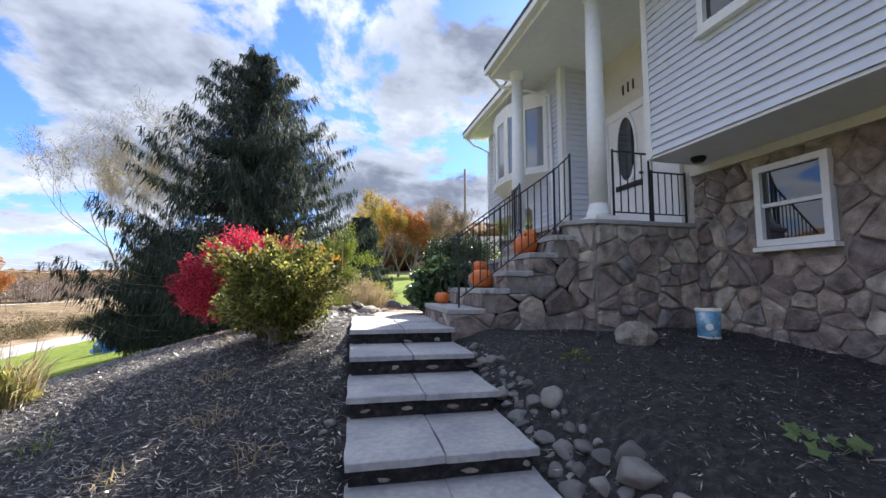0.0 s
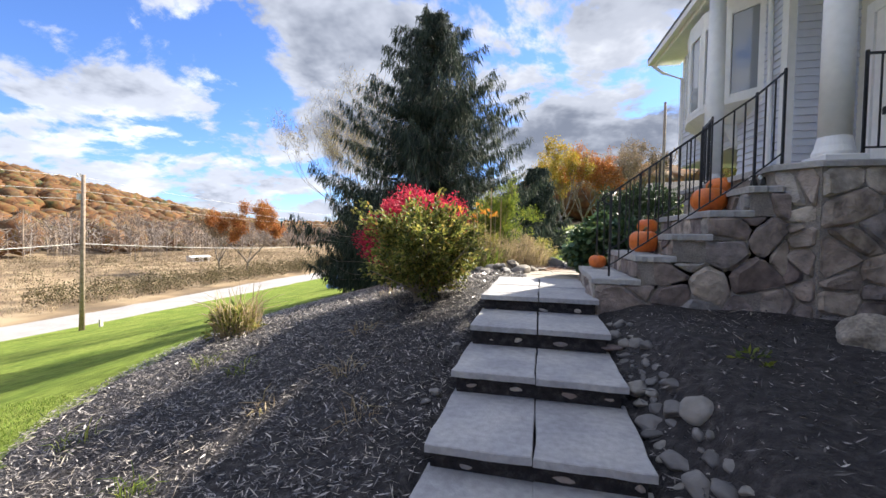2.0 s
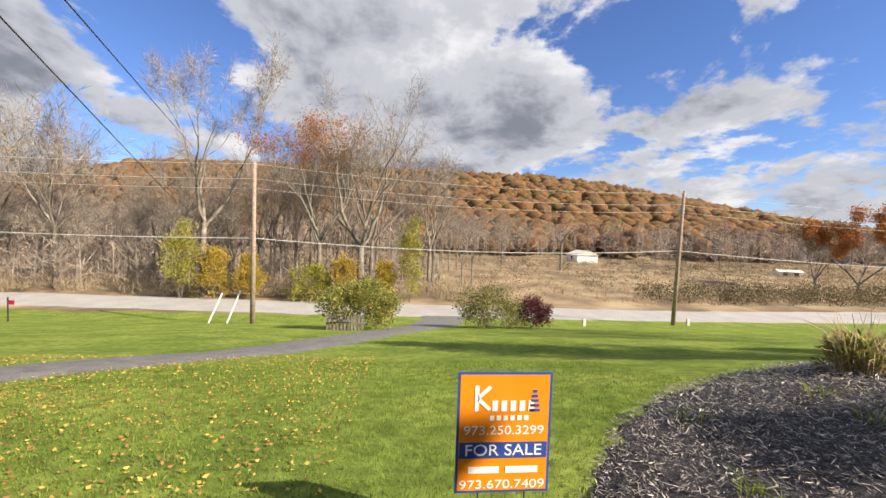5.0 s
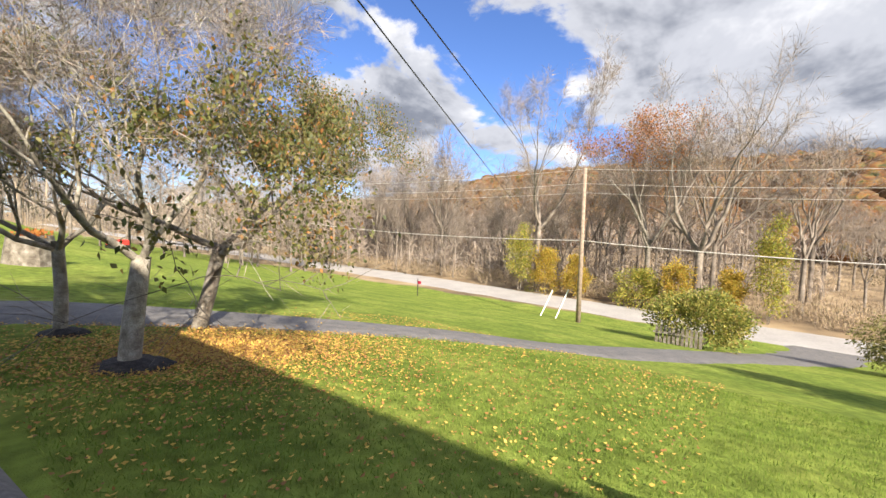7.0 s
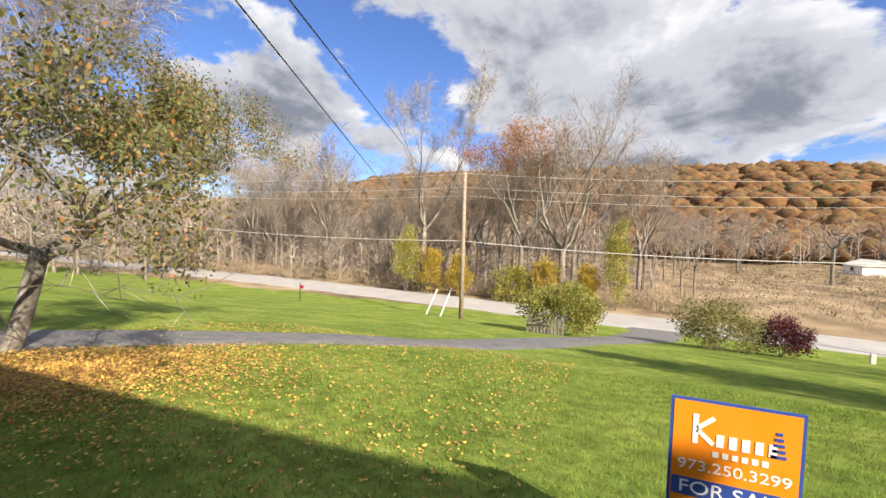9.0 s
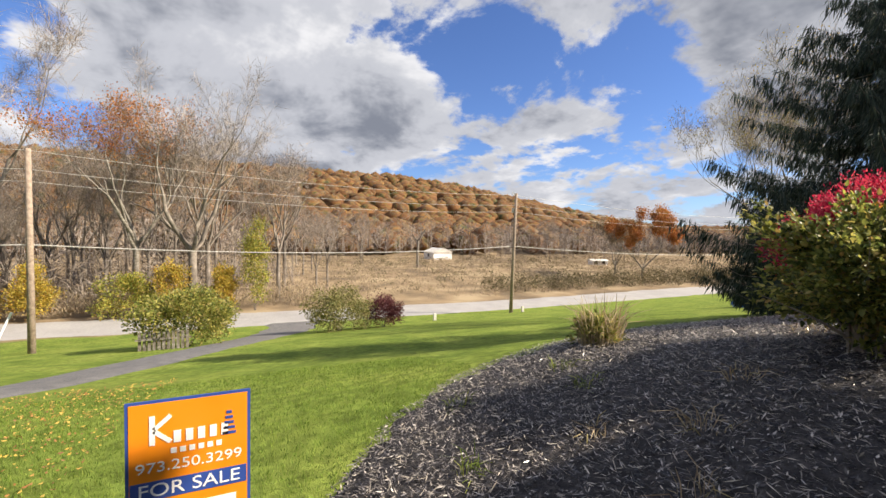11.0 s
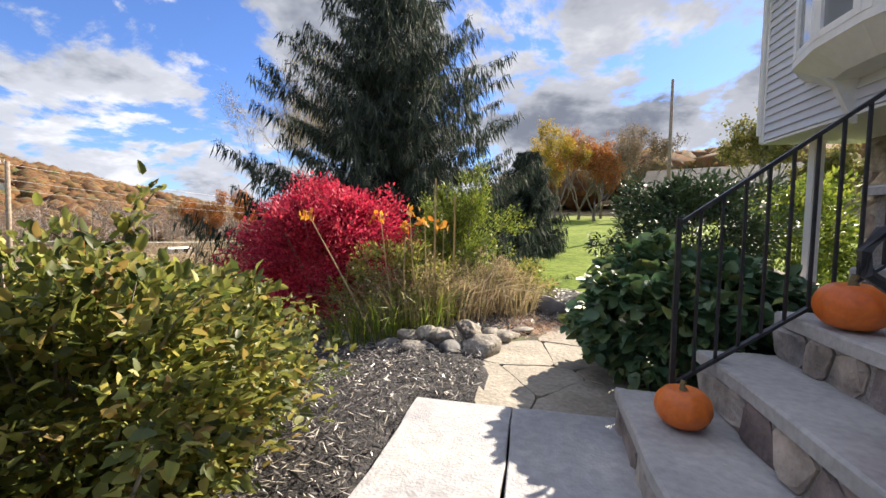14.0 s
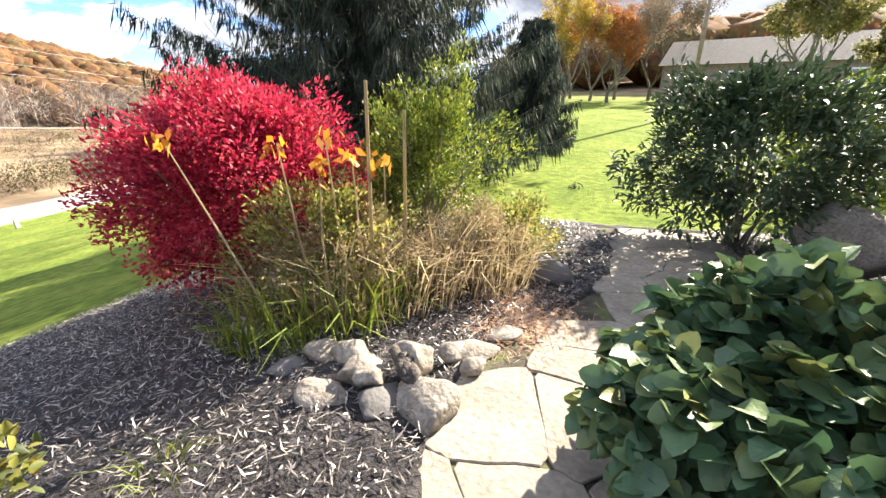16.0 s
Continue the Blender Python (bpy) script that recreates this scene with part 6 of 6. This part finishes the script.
P1, P2 = (-31.3, -11.5, land1(-31.3, -11.5)), (-36.4, 25.8, land1(-36.4, 25.8))
P0, P3 = (-34.5, -58.0, land1(-34.5, -58.0)), (-37.0, 74.0, land1(-37, 74))
pole(P1, 6.0 - P1[2], 0.20, "tall bare wooden utility pole beside the road", False)
pole(P2, 5.95 - P2[2], 0.20, "wooden utility pole with a transformer beside the road", True, (0.35, 0.1))
pole(P3, 12.0, 0.20, "distant wooden utility pole along the road")
pole((11.0, 40.0, land1(11, 40)), 12.4 - land1(11, 40) + 1.0, 0.16, "slender utility pole near the neighbouring house", False)


def wire(a, b, sag, r, label, material="black"):
    a, b = Vector(a), Vector(b)
    pts = [a.lerp(b, t) - Vector((0, 0, sag * 4 * t * (1 - t))) for t in (i / 16 for i in range(17))]
    w = part("power_line", Buf().tube(pts, r, 4), M[material])
    tagged(w, label, "cable", "power lines")


chain = [P0[:2] + (7.0,), P1[:2] + (6.0,), P2[:2] + (5.9,), P3[:2] + (land1(-37, 74) + 12,), (-20, 180, 12)]
for a, b in zip(chain, chain[1:]):
    for k_, (dz, r_) in enumerate(((-0.1, 0.015), (-1.2, 0.015), (-1.9, 0.014), (-5.6, 0.034))):
        wire((a[0], a[1], a[2] + dz), (b[0], b[1], b[2] + dz), 0.6, r_, "grey overhead line strung along the road", "cable")
wire((-1.3, -5.65, 6.0), (-39.9, -20.3, 2.05), 0.0, 0.022, "black service cable from the house to the road")
wire((-3.15, -5.15, 5.35), (-39.7, -19.5, 7.9), 0.0, 0.020, "black service cable from the house to the road")
for a, b in (((-31.6, -13.5), 3.3), ((-32.0, -15.0), 3.0)):
    z = land1(*a)
    gg = thing("guy_guard", (*a, z), "leaning white guy wire guard in the grass", "post", "guy wire guards")
    part("tube", Buf().tube([(*a, z - 0.1), (a[0] - 0.3, a[1] + 0.9, z + b * 0.75)], 0.06, 8), M["white"], gg)
mk = (-30.5, -27.5)
post = thing("marker_post", gl(*mk), "thin dark marker post with a pink tag", "post")
part("shaft", Buf().tube([(*mk, land1(*mk) - 0.1), (*mk, land1(*mk) + 1.7)], 0.05, 6), M["iron"], post)
part("tag", Buf().box((mk[0] + 0.05, mk[1] + 0.25, land1(*mk) + 1.35), (0.03, 0.4, 0.3)), M["red"], post, "pink tag")

bush("roadside_shrub", gl(-25.0, -2.9), (2.1, 2.2, 1.35), 14000, 0.15, "sage", 91, "rounded green and gold shrub at the driveway mouth", 12, 0.3, 0.5, 0.6, clumps=130)
bush("roadside_shrub", gl(-28.5, 5.9), (1.9, 2.2, 1.35), 9000, 0.17, "olive", 92, "weeping olive shrub beside the driveway", 14, 0.3, 0.4, 0.4, up=-0.6, clumps=130)
bush("purple_maple", gl(-29.5, 9.4), (1.3, 1.4, 1.05), 7000, 0.14, "purple", 93, "small dark purple maple beside the road", 10, 0.25, 0.4, 0.5, lean=(0, 0), clumps=110, cat="tree", stem_mat="bark")
fence = thing("picket_fence", gl(-24.0, -4.0), "low weathered wooden picket fence by the driveway", "fence")
for i in range(11):
    x, y = -23.2 + 0.02 * i, -4.6 + 0.2 * i
    part("picket", Buf().box((x, y, land1(x, y) + 0.42), (0.03, 0.13, 0.95)), M["bark"], fence)
part("rail", Buf().box((-23.05, -3.6, land1(-23.1, -3.6) + 0.55), (0.04, 2.3, 0.08)), M["bark"], fence)
for i, (x, y) in enumerate(((-36.2, 27.2), (-33.5, 15.5))):
    m_ = thing("meter_post", gl(x, y), "short pale post at the lawn's foot", "post", "short posts")
    part("body", Buf().box((x, y, land1(x, y) + 0.3), (0.2, 0.25, 0.7), None, 0.03), M["render"], m_)


# woods across the road: bare trees, vines, brush
rb = random.Random(23)
protos = []
for i in range(6):
    protos.append(tree("bare_tree", (0, 0, 0), rb.uniform(11, 14), rb.uniform(0.13, 0.2), 900 + i, "bare grey woodland tree across the road", 4, 0, 0.1, "gold", 0.36, 0.24, (2, 3), 0.72, 0.24, bark="greybark", group="bare trees across the road", sides=4, twigs=1100, twig=1.3, twig_mat="greywood", gauge=0.02))
first = dict.fromkeys(range(6), True)
count = 0
for y in np.arange(-95, 30, 2.1):
    for row in range(2):
        x, yy = -52 - rb.uniform(0, 10) - row * 14, y + rb.uniform(-1.5, 1.5)
        if y > 10 or y > -3 and row == 0 and rb.random() < 0.75:
            continue
        k_ = rb.randrange(6)
        s = rb.uniform(0.75, 1.35) if rb.random() < 0.8 else rb.uniform(1.4, 1.75)
        mtx = Matrix.Translation((x, yy, land1(x, yy))) @ Matrix.Rotation(rb.uniform(0, 6.28), 4, "Z")
        if first[k_]:
            protos[k_].matrix_basis = mtx
            first[k_] = False
        else:
            c = copy_thing(protos[k_], mtx)
            c.scale = (s, s, s)
        count += 1
for i in range(7):
    x, yy = -rb.uniform(85, 125), rb.uniform(0, 130)
    copy_thing(protos[rb.randrange(6)], Matrix.Translation((x, yy, land1(x, yy))) @ Matrix.Rotation(rb.uniform(0, 6.28), 4, "Z"))
for i in range(40):
    x, yy = rb.uniform(-75, 26), rb.uniform(-78, -56)
    copy_thing(protos[rb.randrange(6)], Matrix.Translation((x, yy, land1(x, yy))) @ Matrix.Rotation(rb.uniform(0, 6.28), 4, "Z"))
for k_ in range(6):
    if first[k_]:
        protos[k_].matrix_basis = Matrix.Translation((-60 - k_, -30 - 5 * k_, land1(-60 - k_, -30 - 5 * k_)))
tree("oak_tree", gl(-50.0, -5.4), 22, 0.42, 931, "bare spreading oak by the road", 5, 0, 0.1, "gold", 0.3, 0.25, (2, 3), 0.7, 0.4, bark="greybark", twigs=5000, twig=1.1, twig_mat="greywood", gauge=0.022)
tree("maple_tree", gl(-51.0, -10.5), 20.0, 0.3, 932, "maple with the last rust red leaves", 6, 9000, 0.2, "orange", 0.36, 0.2, (2, 3), 0.68, 0.3, twigs=4000, twig=0.9, twig_mat="greywood")
tree("bare_tree", gl(-51.0, -24.0), 27, 0.36, 933, "tall bare tree above vine-hung trunks", 5, 0, 0.1, "gold", 0.34, 0.2, (2, 3), 0.7, 0.3, bark="greybark", twigs=5000, twig=1.3, twig_mat="greywood", gauge=0.022)
for i, (x, y, rx, rz, m_) in enumerate(((-46.5, -25.5, 1.4, 4.3, "vine"), (-47, -22.0, 1.3, 3.0, "gold"), (-46.5, -10.8, 1.9, 2.1, "vine"), (-46.2, -7.2, 1.2, 2.6, "gold"), (-46.8, 0.6, 1.1, 4.8, "vine"), (-47.5, -18.5, 1.3, 2.6, "gold"), (-47, -2.5, 1.0, 2.4, "gold"))):
    bush("vine_thicket", gl(x - 2.4, y), (rx, rx * 1.2, rz), 5500, 0.2, m_, 950 + i, "thicket hung with yellowing vines across the road", 8, 0.4, 0.35, 0.6, stem_mat="bark", clumps=90)
g = np.random.default_rng(77)


def crown_cores(x, y, wide, tall, lift):
    """Lumpy rounded crowns, one at each place, under the loose leaves."""
    bm = bmesh.new()
    bmesh.ops.create_icosphere(bm, subdivisions=1, radius=1)
    ball = np.array([tuple(v.co) for v in bm.verts])
    tri = np.array([[v.index for v in f.verts] for f in bm.faces])
    bm.free()
    n, m = len(x), len(ball)
    a = g.uniform(0, 6.28, n)
    ca, sa = np.cos(a)[:, None], np.sin(a)[:, None]
    bump = g.uniform(0.68, 1.12, (n, m))
    bx_, by_ = ball[:, 0] * ca - ball[:, 1] * sa, ball[:, 0] * sa + ball[:, 1] * ca
    v = np.stack([x[:, None] + bx_ * bump * wide[:, None], y[:, None] + by_ * bump * wide[:, None], (land(x, y) + lift)[:, None] + ball[:, 2] * bump * tall[:, None]], -1)
    f = (tri[None] + (np.arange(n) * m)[:, None, None]).reshape(-1, 3)
    me = bpy.data.meshes.new("crowns")
    me.vertices.add(n * m)
    me.vertices.foreach_set("co", v.astype(np.float32).ravel())
    me.loops.add(len(f) * 3)
    me.loops.foreach_set("vertex_index", f.astype(np.int32).ravel())
    me.polygons.add(len(f))
    me.polygons.foreach_set("loop_start", np.arange(0, len(f) * 3, 3, dtype=np.int32))
    me.update(calc_edges=True)
    return me


def clump_field(name, x, y, height, leaf, per, material, label, cat, squat=0.5, base=0.0, habit="loose"):
    """Uncountable far growth: a tuft of leaf clusters at each place."""
    n = len(x)
    h = np.repeat(height, per)
    cx_, cy_ = np.repeat(x, per), np.repeat(y, per)
    cz_ = np.repeat(land(x, y), per)
    d = unit(g.normal(size=(n * per, 3)))
    r = g.uniform(0.45, 1, n * per)[:, None]
    pts = np.stack([cx_, cy_, cz_ + h * (0.5 + base)], -1) + d * r * np.stack([h * squat, h * squat, h * 0.5], -1)
    L = np.repeat(leaf, per) * g.uniform(0.6, 1.3, n * per)
    if habit == "crown":
        d[:, 2] = np.abs(d[:, 2]) * 1.1 - 0.25
        pts = np.stack([cx_, cy_, cz_ + h * (0.5 + base)], -1) + d * g.uniform(0.6, 1.12, (n * per, 1)) * np.stack([h * squat, h * squat, h * 0.5], -1)
        mesh = leaf_mesh(name, pts, np.cross(d, g.normal(size=(n * per, 3))), L, L * 0.9, g, 0.1, d * 1.5)
    elif habit == "upright":
        mesh = leaf_mesh(name, pts, g.normal(size=(n * per, 3)) * 0.4 + np.array((0, 0, 1.0)), L * 1.8, L * 0.25, g)
    else:
        mesh = leaf_mesh(name, pts, d + g.normal(size=(n * per, 3)) * 0.6, L, L * 0.8, g)
    ob = part(name, mesh, M[material])
    if habit == "crown":
        core = part(name, crown_cores(x, y, height * squat, height * 0.5, height * (0.5 + base)), M[material], None, flat=False)
        tagged(core, label, cat, kind="stuff")
    return tagged(ob, label, cat, kind="stuff")


by2 = g.uniform(-130, 10, 1500)
bx2 = -50 - np.abs(g.normal(0, 7, 1500))
clump_field("brush", bx2, by2, g.uniform(0.8, 2.6, 1500), 0.22 + 0 * bx2, 42, "brush", "grey brown brush along the far side of the road", "brush", 0.6, 0.0, "upright")
by3 = g.uniform(4, 150, 3000)
bx3 = -48.5 - np.abs(g.uniform(0, 95, 3000))
clump_field("meadow_brush", bx3, by3, g.uniform(0.4, 1.5, 3000), 0.24 + 0 * bx3, 24, "brush", "dry russet meadow growth across the road", "brush", 1.2, 0.0, "upright")


by4 = g.uniform(34, 130, 500)
bx4 = -51 - np.abs(g.normal(0, 5, 500))
clump_field("hedge_brush", bx4, by4, g.uniform(1.2, 3.2, 500), 0.2 + 0 * bx4, 70, "hedge", "dark olive brown brush along the road", "brush", 0.7)
by5 = g.uniform(12, 150, 260)
bx5 = -g.uniform(56, 128, 260)
clump_field("meadow_shrubs", bx5, by5, g.uniform(1.0, 2.6, 260), 0.22 + 0 * bx5, 60, "hedge", "brown shrubs scattered through the dry meadow", "brush", 0.8)
tree("maple_tree", gl(-60, 75), 15.0, 0.26, 934, "broad rust red maple beside the road", 6, 15000, 0.34, "orange", 0.16, 0.2, (2, 3), 0.7, 0.4)
tree("maple_tree", gl(-70, 78), 13.0, 0.26, 935, "rust brown tree behind the roadside maple", 6, 12000, 0.3, "brush", 0.16, 0.2, (2, 3), 0.7, 0.4)


# wooded ridge across the valley
def forest(name, x0, x1, y0, y1, n, size, per, material, label, keep, grain=0.13):
    x, y = g.uniform(x0, x1, n), g.uniform(y0, y1, n)
    ok = keep(x, y)
    x, y = x[ok], y[ok]
    h = size * g.uniform(0.7, 1.25, len(x))
    return clump_field(name, x, y, h, h * grain, per, material, label, "woods", 0.64, 0.0, "crown")


forest("ridge_forest", -390, -140, -220, 520, 5000, 10.5, 26, "russet", "russet and orange autumn forest covering the far ridge", lambda x, y: (-x > 172) | (-x > 150) & (g.uniform(0, 1, len(x)) < 0.35), 0.1)
def bare_woods(name, x, y, height, label):
    """Far leafless trees: a thin trunk each, with rising branches and twigs."""
    n, per = len(x), 30
    z = land(x, y)
    trunk0 = np.stack([x, y, z], -1)
    P, A, L, W = [trunk0], [np.tile((0.0, 0.0, 1.0), (n, 1)) + g.normal(size=(n, 3)) * 0.05], [height], [height * 0.018]
    for _ in range(per):
        f = g.uniform(0.25, 0.85, n)
        P.append(trunk0 + np.stack([0 * f, 0 * f, height * f], -1) + g.normal(size=(n, 3)) * height[:, None] * 0.05)
        A.append(g.normal(size=(n, 3)) * np.array((0.8, 0.8, 0.3)) + np.array((0, 0, 0.6)))
        L.append(height * g.uniform(0.18, 0.42, n) * (1.15 - f * 0.5))
        W.append(height * 0.011)
    ob = part(name, leaf_mesh(name, np.concatenate(P), np.concatenate(A), np.concatenate(L), np.concatenate(W), g), M["greywood"])
    return tagged(ob, label, "woods", kind="stuff")


def spread_xy(x0, x1, y0, y1, n, keep):
    x, y = g.uniform(x0, x1, n), g.uniform(y0, y1, n)
    ok_ = keep(x, y)
    return x[ok_], y[ok_]


vx, vy = spread_xy(-190, -72, -240, 300, 2600, lambda x, y: ((y < 2) | (-x > 110) | (-x > 96) & (y > 70)) & ((np.abs(y + 0.445 * x) > 8) | (-x > 137)))
bare_woods("valley_trees", vx, vy, g.uniform(8, 14, len(vx)), "grey leafless woods along the valley floor")
vx, vy = spread_xy(-74, -50.5, -135, 6, 1300, lambda x, y: (y < -2) | (-x > 60))
bare_woods("understory", vx, vy, g.uniform(2.5, 7.5, len(vx)), "grey brown saplings and brush across the road")
vx, vy = spread_xy(-195, -150, -350, 420, 700, lambda x, y: y < 500)
bare_woods("slope_trees", vx, vy, g.uniform(10, 15, len(vx)), "grey leafless trees on the lower ridge")
forest("hill_forest", 5, 230, 45, 330, 1300, 9.5, 38, "russet", "autumn woods climbing the hill behind the house", lambda x, y: x * 0.75 + y * 0.65 > 62, 0.09)
forest("near_woods", -60, 10, 95, 260, 700, 10.0, 50, "russet", "autumn woods beyond the lawn", lambda x, y: (x > -12), 0.1)
vx, vy = spread_xy(-140, 40, -175, -60, 1100, lambda x, y: y < -58)
bare_woods("south_woods", vx, vy, g.uniform(9, 15, len(vx)), "grey brown woods beyond the far lawn")
for i, (x, y, h, m_) in enumerate(((2.8, 52, 10.5, "gold"), (6.2, 60, 11, "orange"), (9.5, 64, 12, "brush"), (0.2, 62, 9, "brush"), (13, 62, 12, "brush"), (4.3, 66, 13, "gold"), (7.6, 56, 9, "orange"))):
    tree("autumn_tree", gl(x, y), h, 0.2, 980 + i, "autumn tree with yellow and orange leaves beyond the lawn", 5, 7000, 0.24, m_, 0.12, 0.2, (2, 3), 0.72, 0.4, twigs=1500, twig=0.6, twig_mat="greywood")
tree("bare_tree", gl(-11.2, 27.0), 11.2, 0.14, 990, "pale bare tree with yellow leaves behind the spruce", 6, 1500, 0.1, "gold", 0.34, 0.16, (2, 3), 0.74, 0.3, bark="twig", twigs=7000, twig=0.6, gauge=0.02)
tree("bare_tree", gl(-14.0, 29.5), 10.4, 0.14, 991, "pale bare tree with yellow leaves behind the spruce", 6, 2600, 0.1, "gold", 0.34, 0.16, (2, 3), 0.74, 0.34, bark="twig", twigs=7000, twig=0.6, gauge=0.02)
tree("tall_tree", gl(14.5, 33), 7.0, 0.22, 992, "tall tree with thinning olive leaves behind the house", 5, 7000, 0.2, "olive", 0.3, 0.2, (2, 3), 0.68, 0.3)
tree("tall_tree", gl(11.5, 22), 4.2, 0.16, 993, "tall tree with thinning olive leaves behind the house", 5, 7000, 0.16, "olive", 0.3, 0.2, (2, 3), 0.68, 0.3)


# neighbouring buildings
def cottage(name, at, w, d, h, roof_h, turn, label, wall="render", roof="roof", opens=2):
    m_ = Matrix.Translation(at) @ Matrix.Rotation(radians(turn), 4, "Z")
    th = thing(name, at, label, "house")
    part("wall", Buf().box((0, 0, h / 2 - 1.5), (w, d, h + 3), m_), M[wall], th)
    vs = [m_ @ Vector(p) for p in ((-w / 2 - 0.4, -d / 2 - 0.4, h), (w / 2 + 0.4, -d / 2 - 0.4, h), (w / 2 + 0.4, 0, h + roof_h), (-w / 2 - 0.4, 0, h + roof_h), (-w / 2 - 0.4, d / 2 + 0.4, h), (w / 2 + 0.4, d / 2 + 0.4, h))]
    part("roof", Buf().add(vs, [(0, 1, 2, 3), (3, 2, 5, 4), (0, 3, 4), (1, 5, 2), (0, 4, 5, 1)]), M[roof], th)
    for i in range(opens):
        x = -w / 2 + w * (i + 0.5) / opens
        wn_ = part("window", Buf().box((x, -d / 2 - 0.03, h * 0.55), (1.3, 0.08, 1.3), m_), M["white"], th)
        part("pane", Buf().box((x, -d / 2 - 0.08, h * 0.55), (1.05, 0.04, 1.05), m_), M["pane"], wn_)


cottage("neighbour_house", (25.0, 57.0, land1(25, 57) + 0.7), 22, 10, 2.8, 2.8, -25, "low neighbouring house with a long grey roof", "wood", "roof", 5)
cottage("white_shed", (-130, 59.0, land1(-130, 59.0) + 0.3), 6.5, 7.4, 2.1, 1.5, 8, "small white shed far across the meadow", "white", "render", 1)
cottage("white_shed", (-96, 99, land1(-96, 99)), 5, 3, 1.3, 0.5, 70, "long low pale shed far across the meadow", "white", "render", 2)
tree("dead_snag", gl(-98, 39), 9.5, 0.32, 995, "dark broken tree trunk standing in the meadow", 2, 0, 0.1, "gold", 0.75, 0.2, (1, 2), 0.5, 0.5)

# tarpaulin heap and small machine on the far lawns
tx_, ty_ = -13.9, 28.6
tarp = thing("tarp_heap", gl(tx_, ty_), "crumpled blue tarpaulin thrown over a heap", "tarp")
vs = []
for h, s in ((-0.15, 1.0), (0.35, 0.86), (0.75, 0.6), (0.9, 0.2)):
    for i in range(20):
        a = 2 * math.pi * i / 20
        k_ = s * (1 + 0.22 * math.sin(3 * a + 5 * h) + 0.12 * math.sin(7 * a - 3 * h))
        vs.append((tx_ + 1.5 * k_ * math.cos(a), ty_ + 1.1 * k_ * math.sin(a), land1(tx_, ty_) + h + 0.08 * math.sin(5 * a)))
part("cover", Buf().add(vs, [(o * 20 + i, o * 20 + (i + 1) % 20, (o + 1) * 20 + (i + 1) % 20, (o + 1) * 20 + i) for o in range(3) for i in range(20)] + [tuple(range(60, 80))]), M["tarp"], tarp)
mx_, my_ = -14.6, -61.0
mz_ = land1(mx_, my_)
mower = thing("garden_tractor", (mx_, my_, mz_), "small red garden tractor parked on the far lawn", "tractor")
part("hood", Buf().box((mx_ - 0.55, my_, mz_ + 0.85), (1.1, 0.7, 0.6), None, 0.08), M["enamel"], mower)
part("fender", Buf().box((mx_ + 0.5, my_, mz_ + 0.75), (0.9, 1.1, 0.35), None, 0.08), M["enamel"], mower)
part("seat", Buf().box((mx_ + 0.6, my_, mz_ + 1.15), (0.5, 0.5, 0.5), None, 0.08), M["black"], mower)
for x, r_ in ((-0.8, 0.28), (0.6, 0.42)):
    for s in (-1, 1):
        part("wheel", Buf().tube([(mx_ + x, my_ + s * 0.45, mz_ + r_), (mx_ + x, my_ + s * 0.65, mz_ + r_)], r_, 14), M["black"], mower)

# ---- lawn details ----
def lawn_ok(x, y):
    return (x < bed_left(y) - 0.02) | (y < -3)


n = 90000
gx_, gy_ = g.uniform(-9.5, 0.9, n), -3.3 + g.normal(0, 1, n) * 0 + g.uniform(-4.2, 6.5, n)
ok = (x_ok := lawn_ok(gx_, gy_)) & (np.hypot(gx_ - 0.6, gy_ + 0.5) < 8.5) & ~((gx_ > 0.12) & (gy_ < -1.9)) & ~((gx_ > -0.03) & (gy_ > -0.6))
gx_, gy_ = gx_[ok], gy_[ok]
p_ = np.stack([gx_, gy_, land(gx_, gy_) - 0.005], -1)
blades = part("grass", leaf_mesh("grass", p_, g.normal(size=p_.shape) * 0.45 + np.array((0, 0, 1.0)), g.uniform(0.03, 0.065, len(p_)), 0.007, g), M["blade"])
tagged(blades, "short mown green grass blades", "grass", kind="stuff")
n = 36000
a, r = g.uniform(0, 2 * np.pi, n), np.abs(g.normal(0, 1, n))
lx = np.concatenate([-2.2 + 1.6 * r[:30000] * np.cos(a[:30000]), g.uniform(-9, 0, 6000)])
ly = np.concatenate([-6.5 + 1.2 * r[:30000] * np.sin(a[:30000]), g.uniform(-9, -1, 6000)])
ok = lawn_ok(lx, ly) & ~((lx > 0.2) & (ly < -2.6))
lx, ly = lx[ok], ly[ok]
p_ = np.stack([lx, ly, land(lx, ly) + 0.03], -1)
ff = np.tile((0.0, 0.0, 1.0), (len(lx), 1))
ax_ = g.normal(size=p_.shape) * np.array((1, 1, 0.25))
L = g.uniform(0.02, 0.055, len(lx))
fl = part("fallen_leaves", leaf_mesh("fallen_leaves", p_, ax_, L, L * 0.6, g, 0.25, ff), M["fallen"])
tagged(fl, "yellow and brown fallen leaves strewn on the lawn", "leaves", kind="stuff")
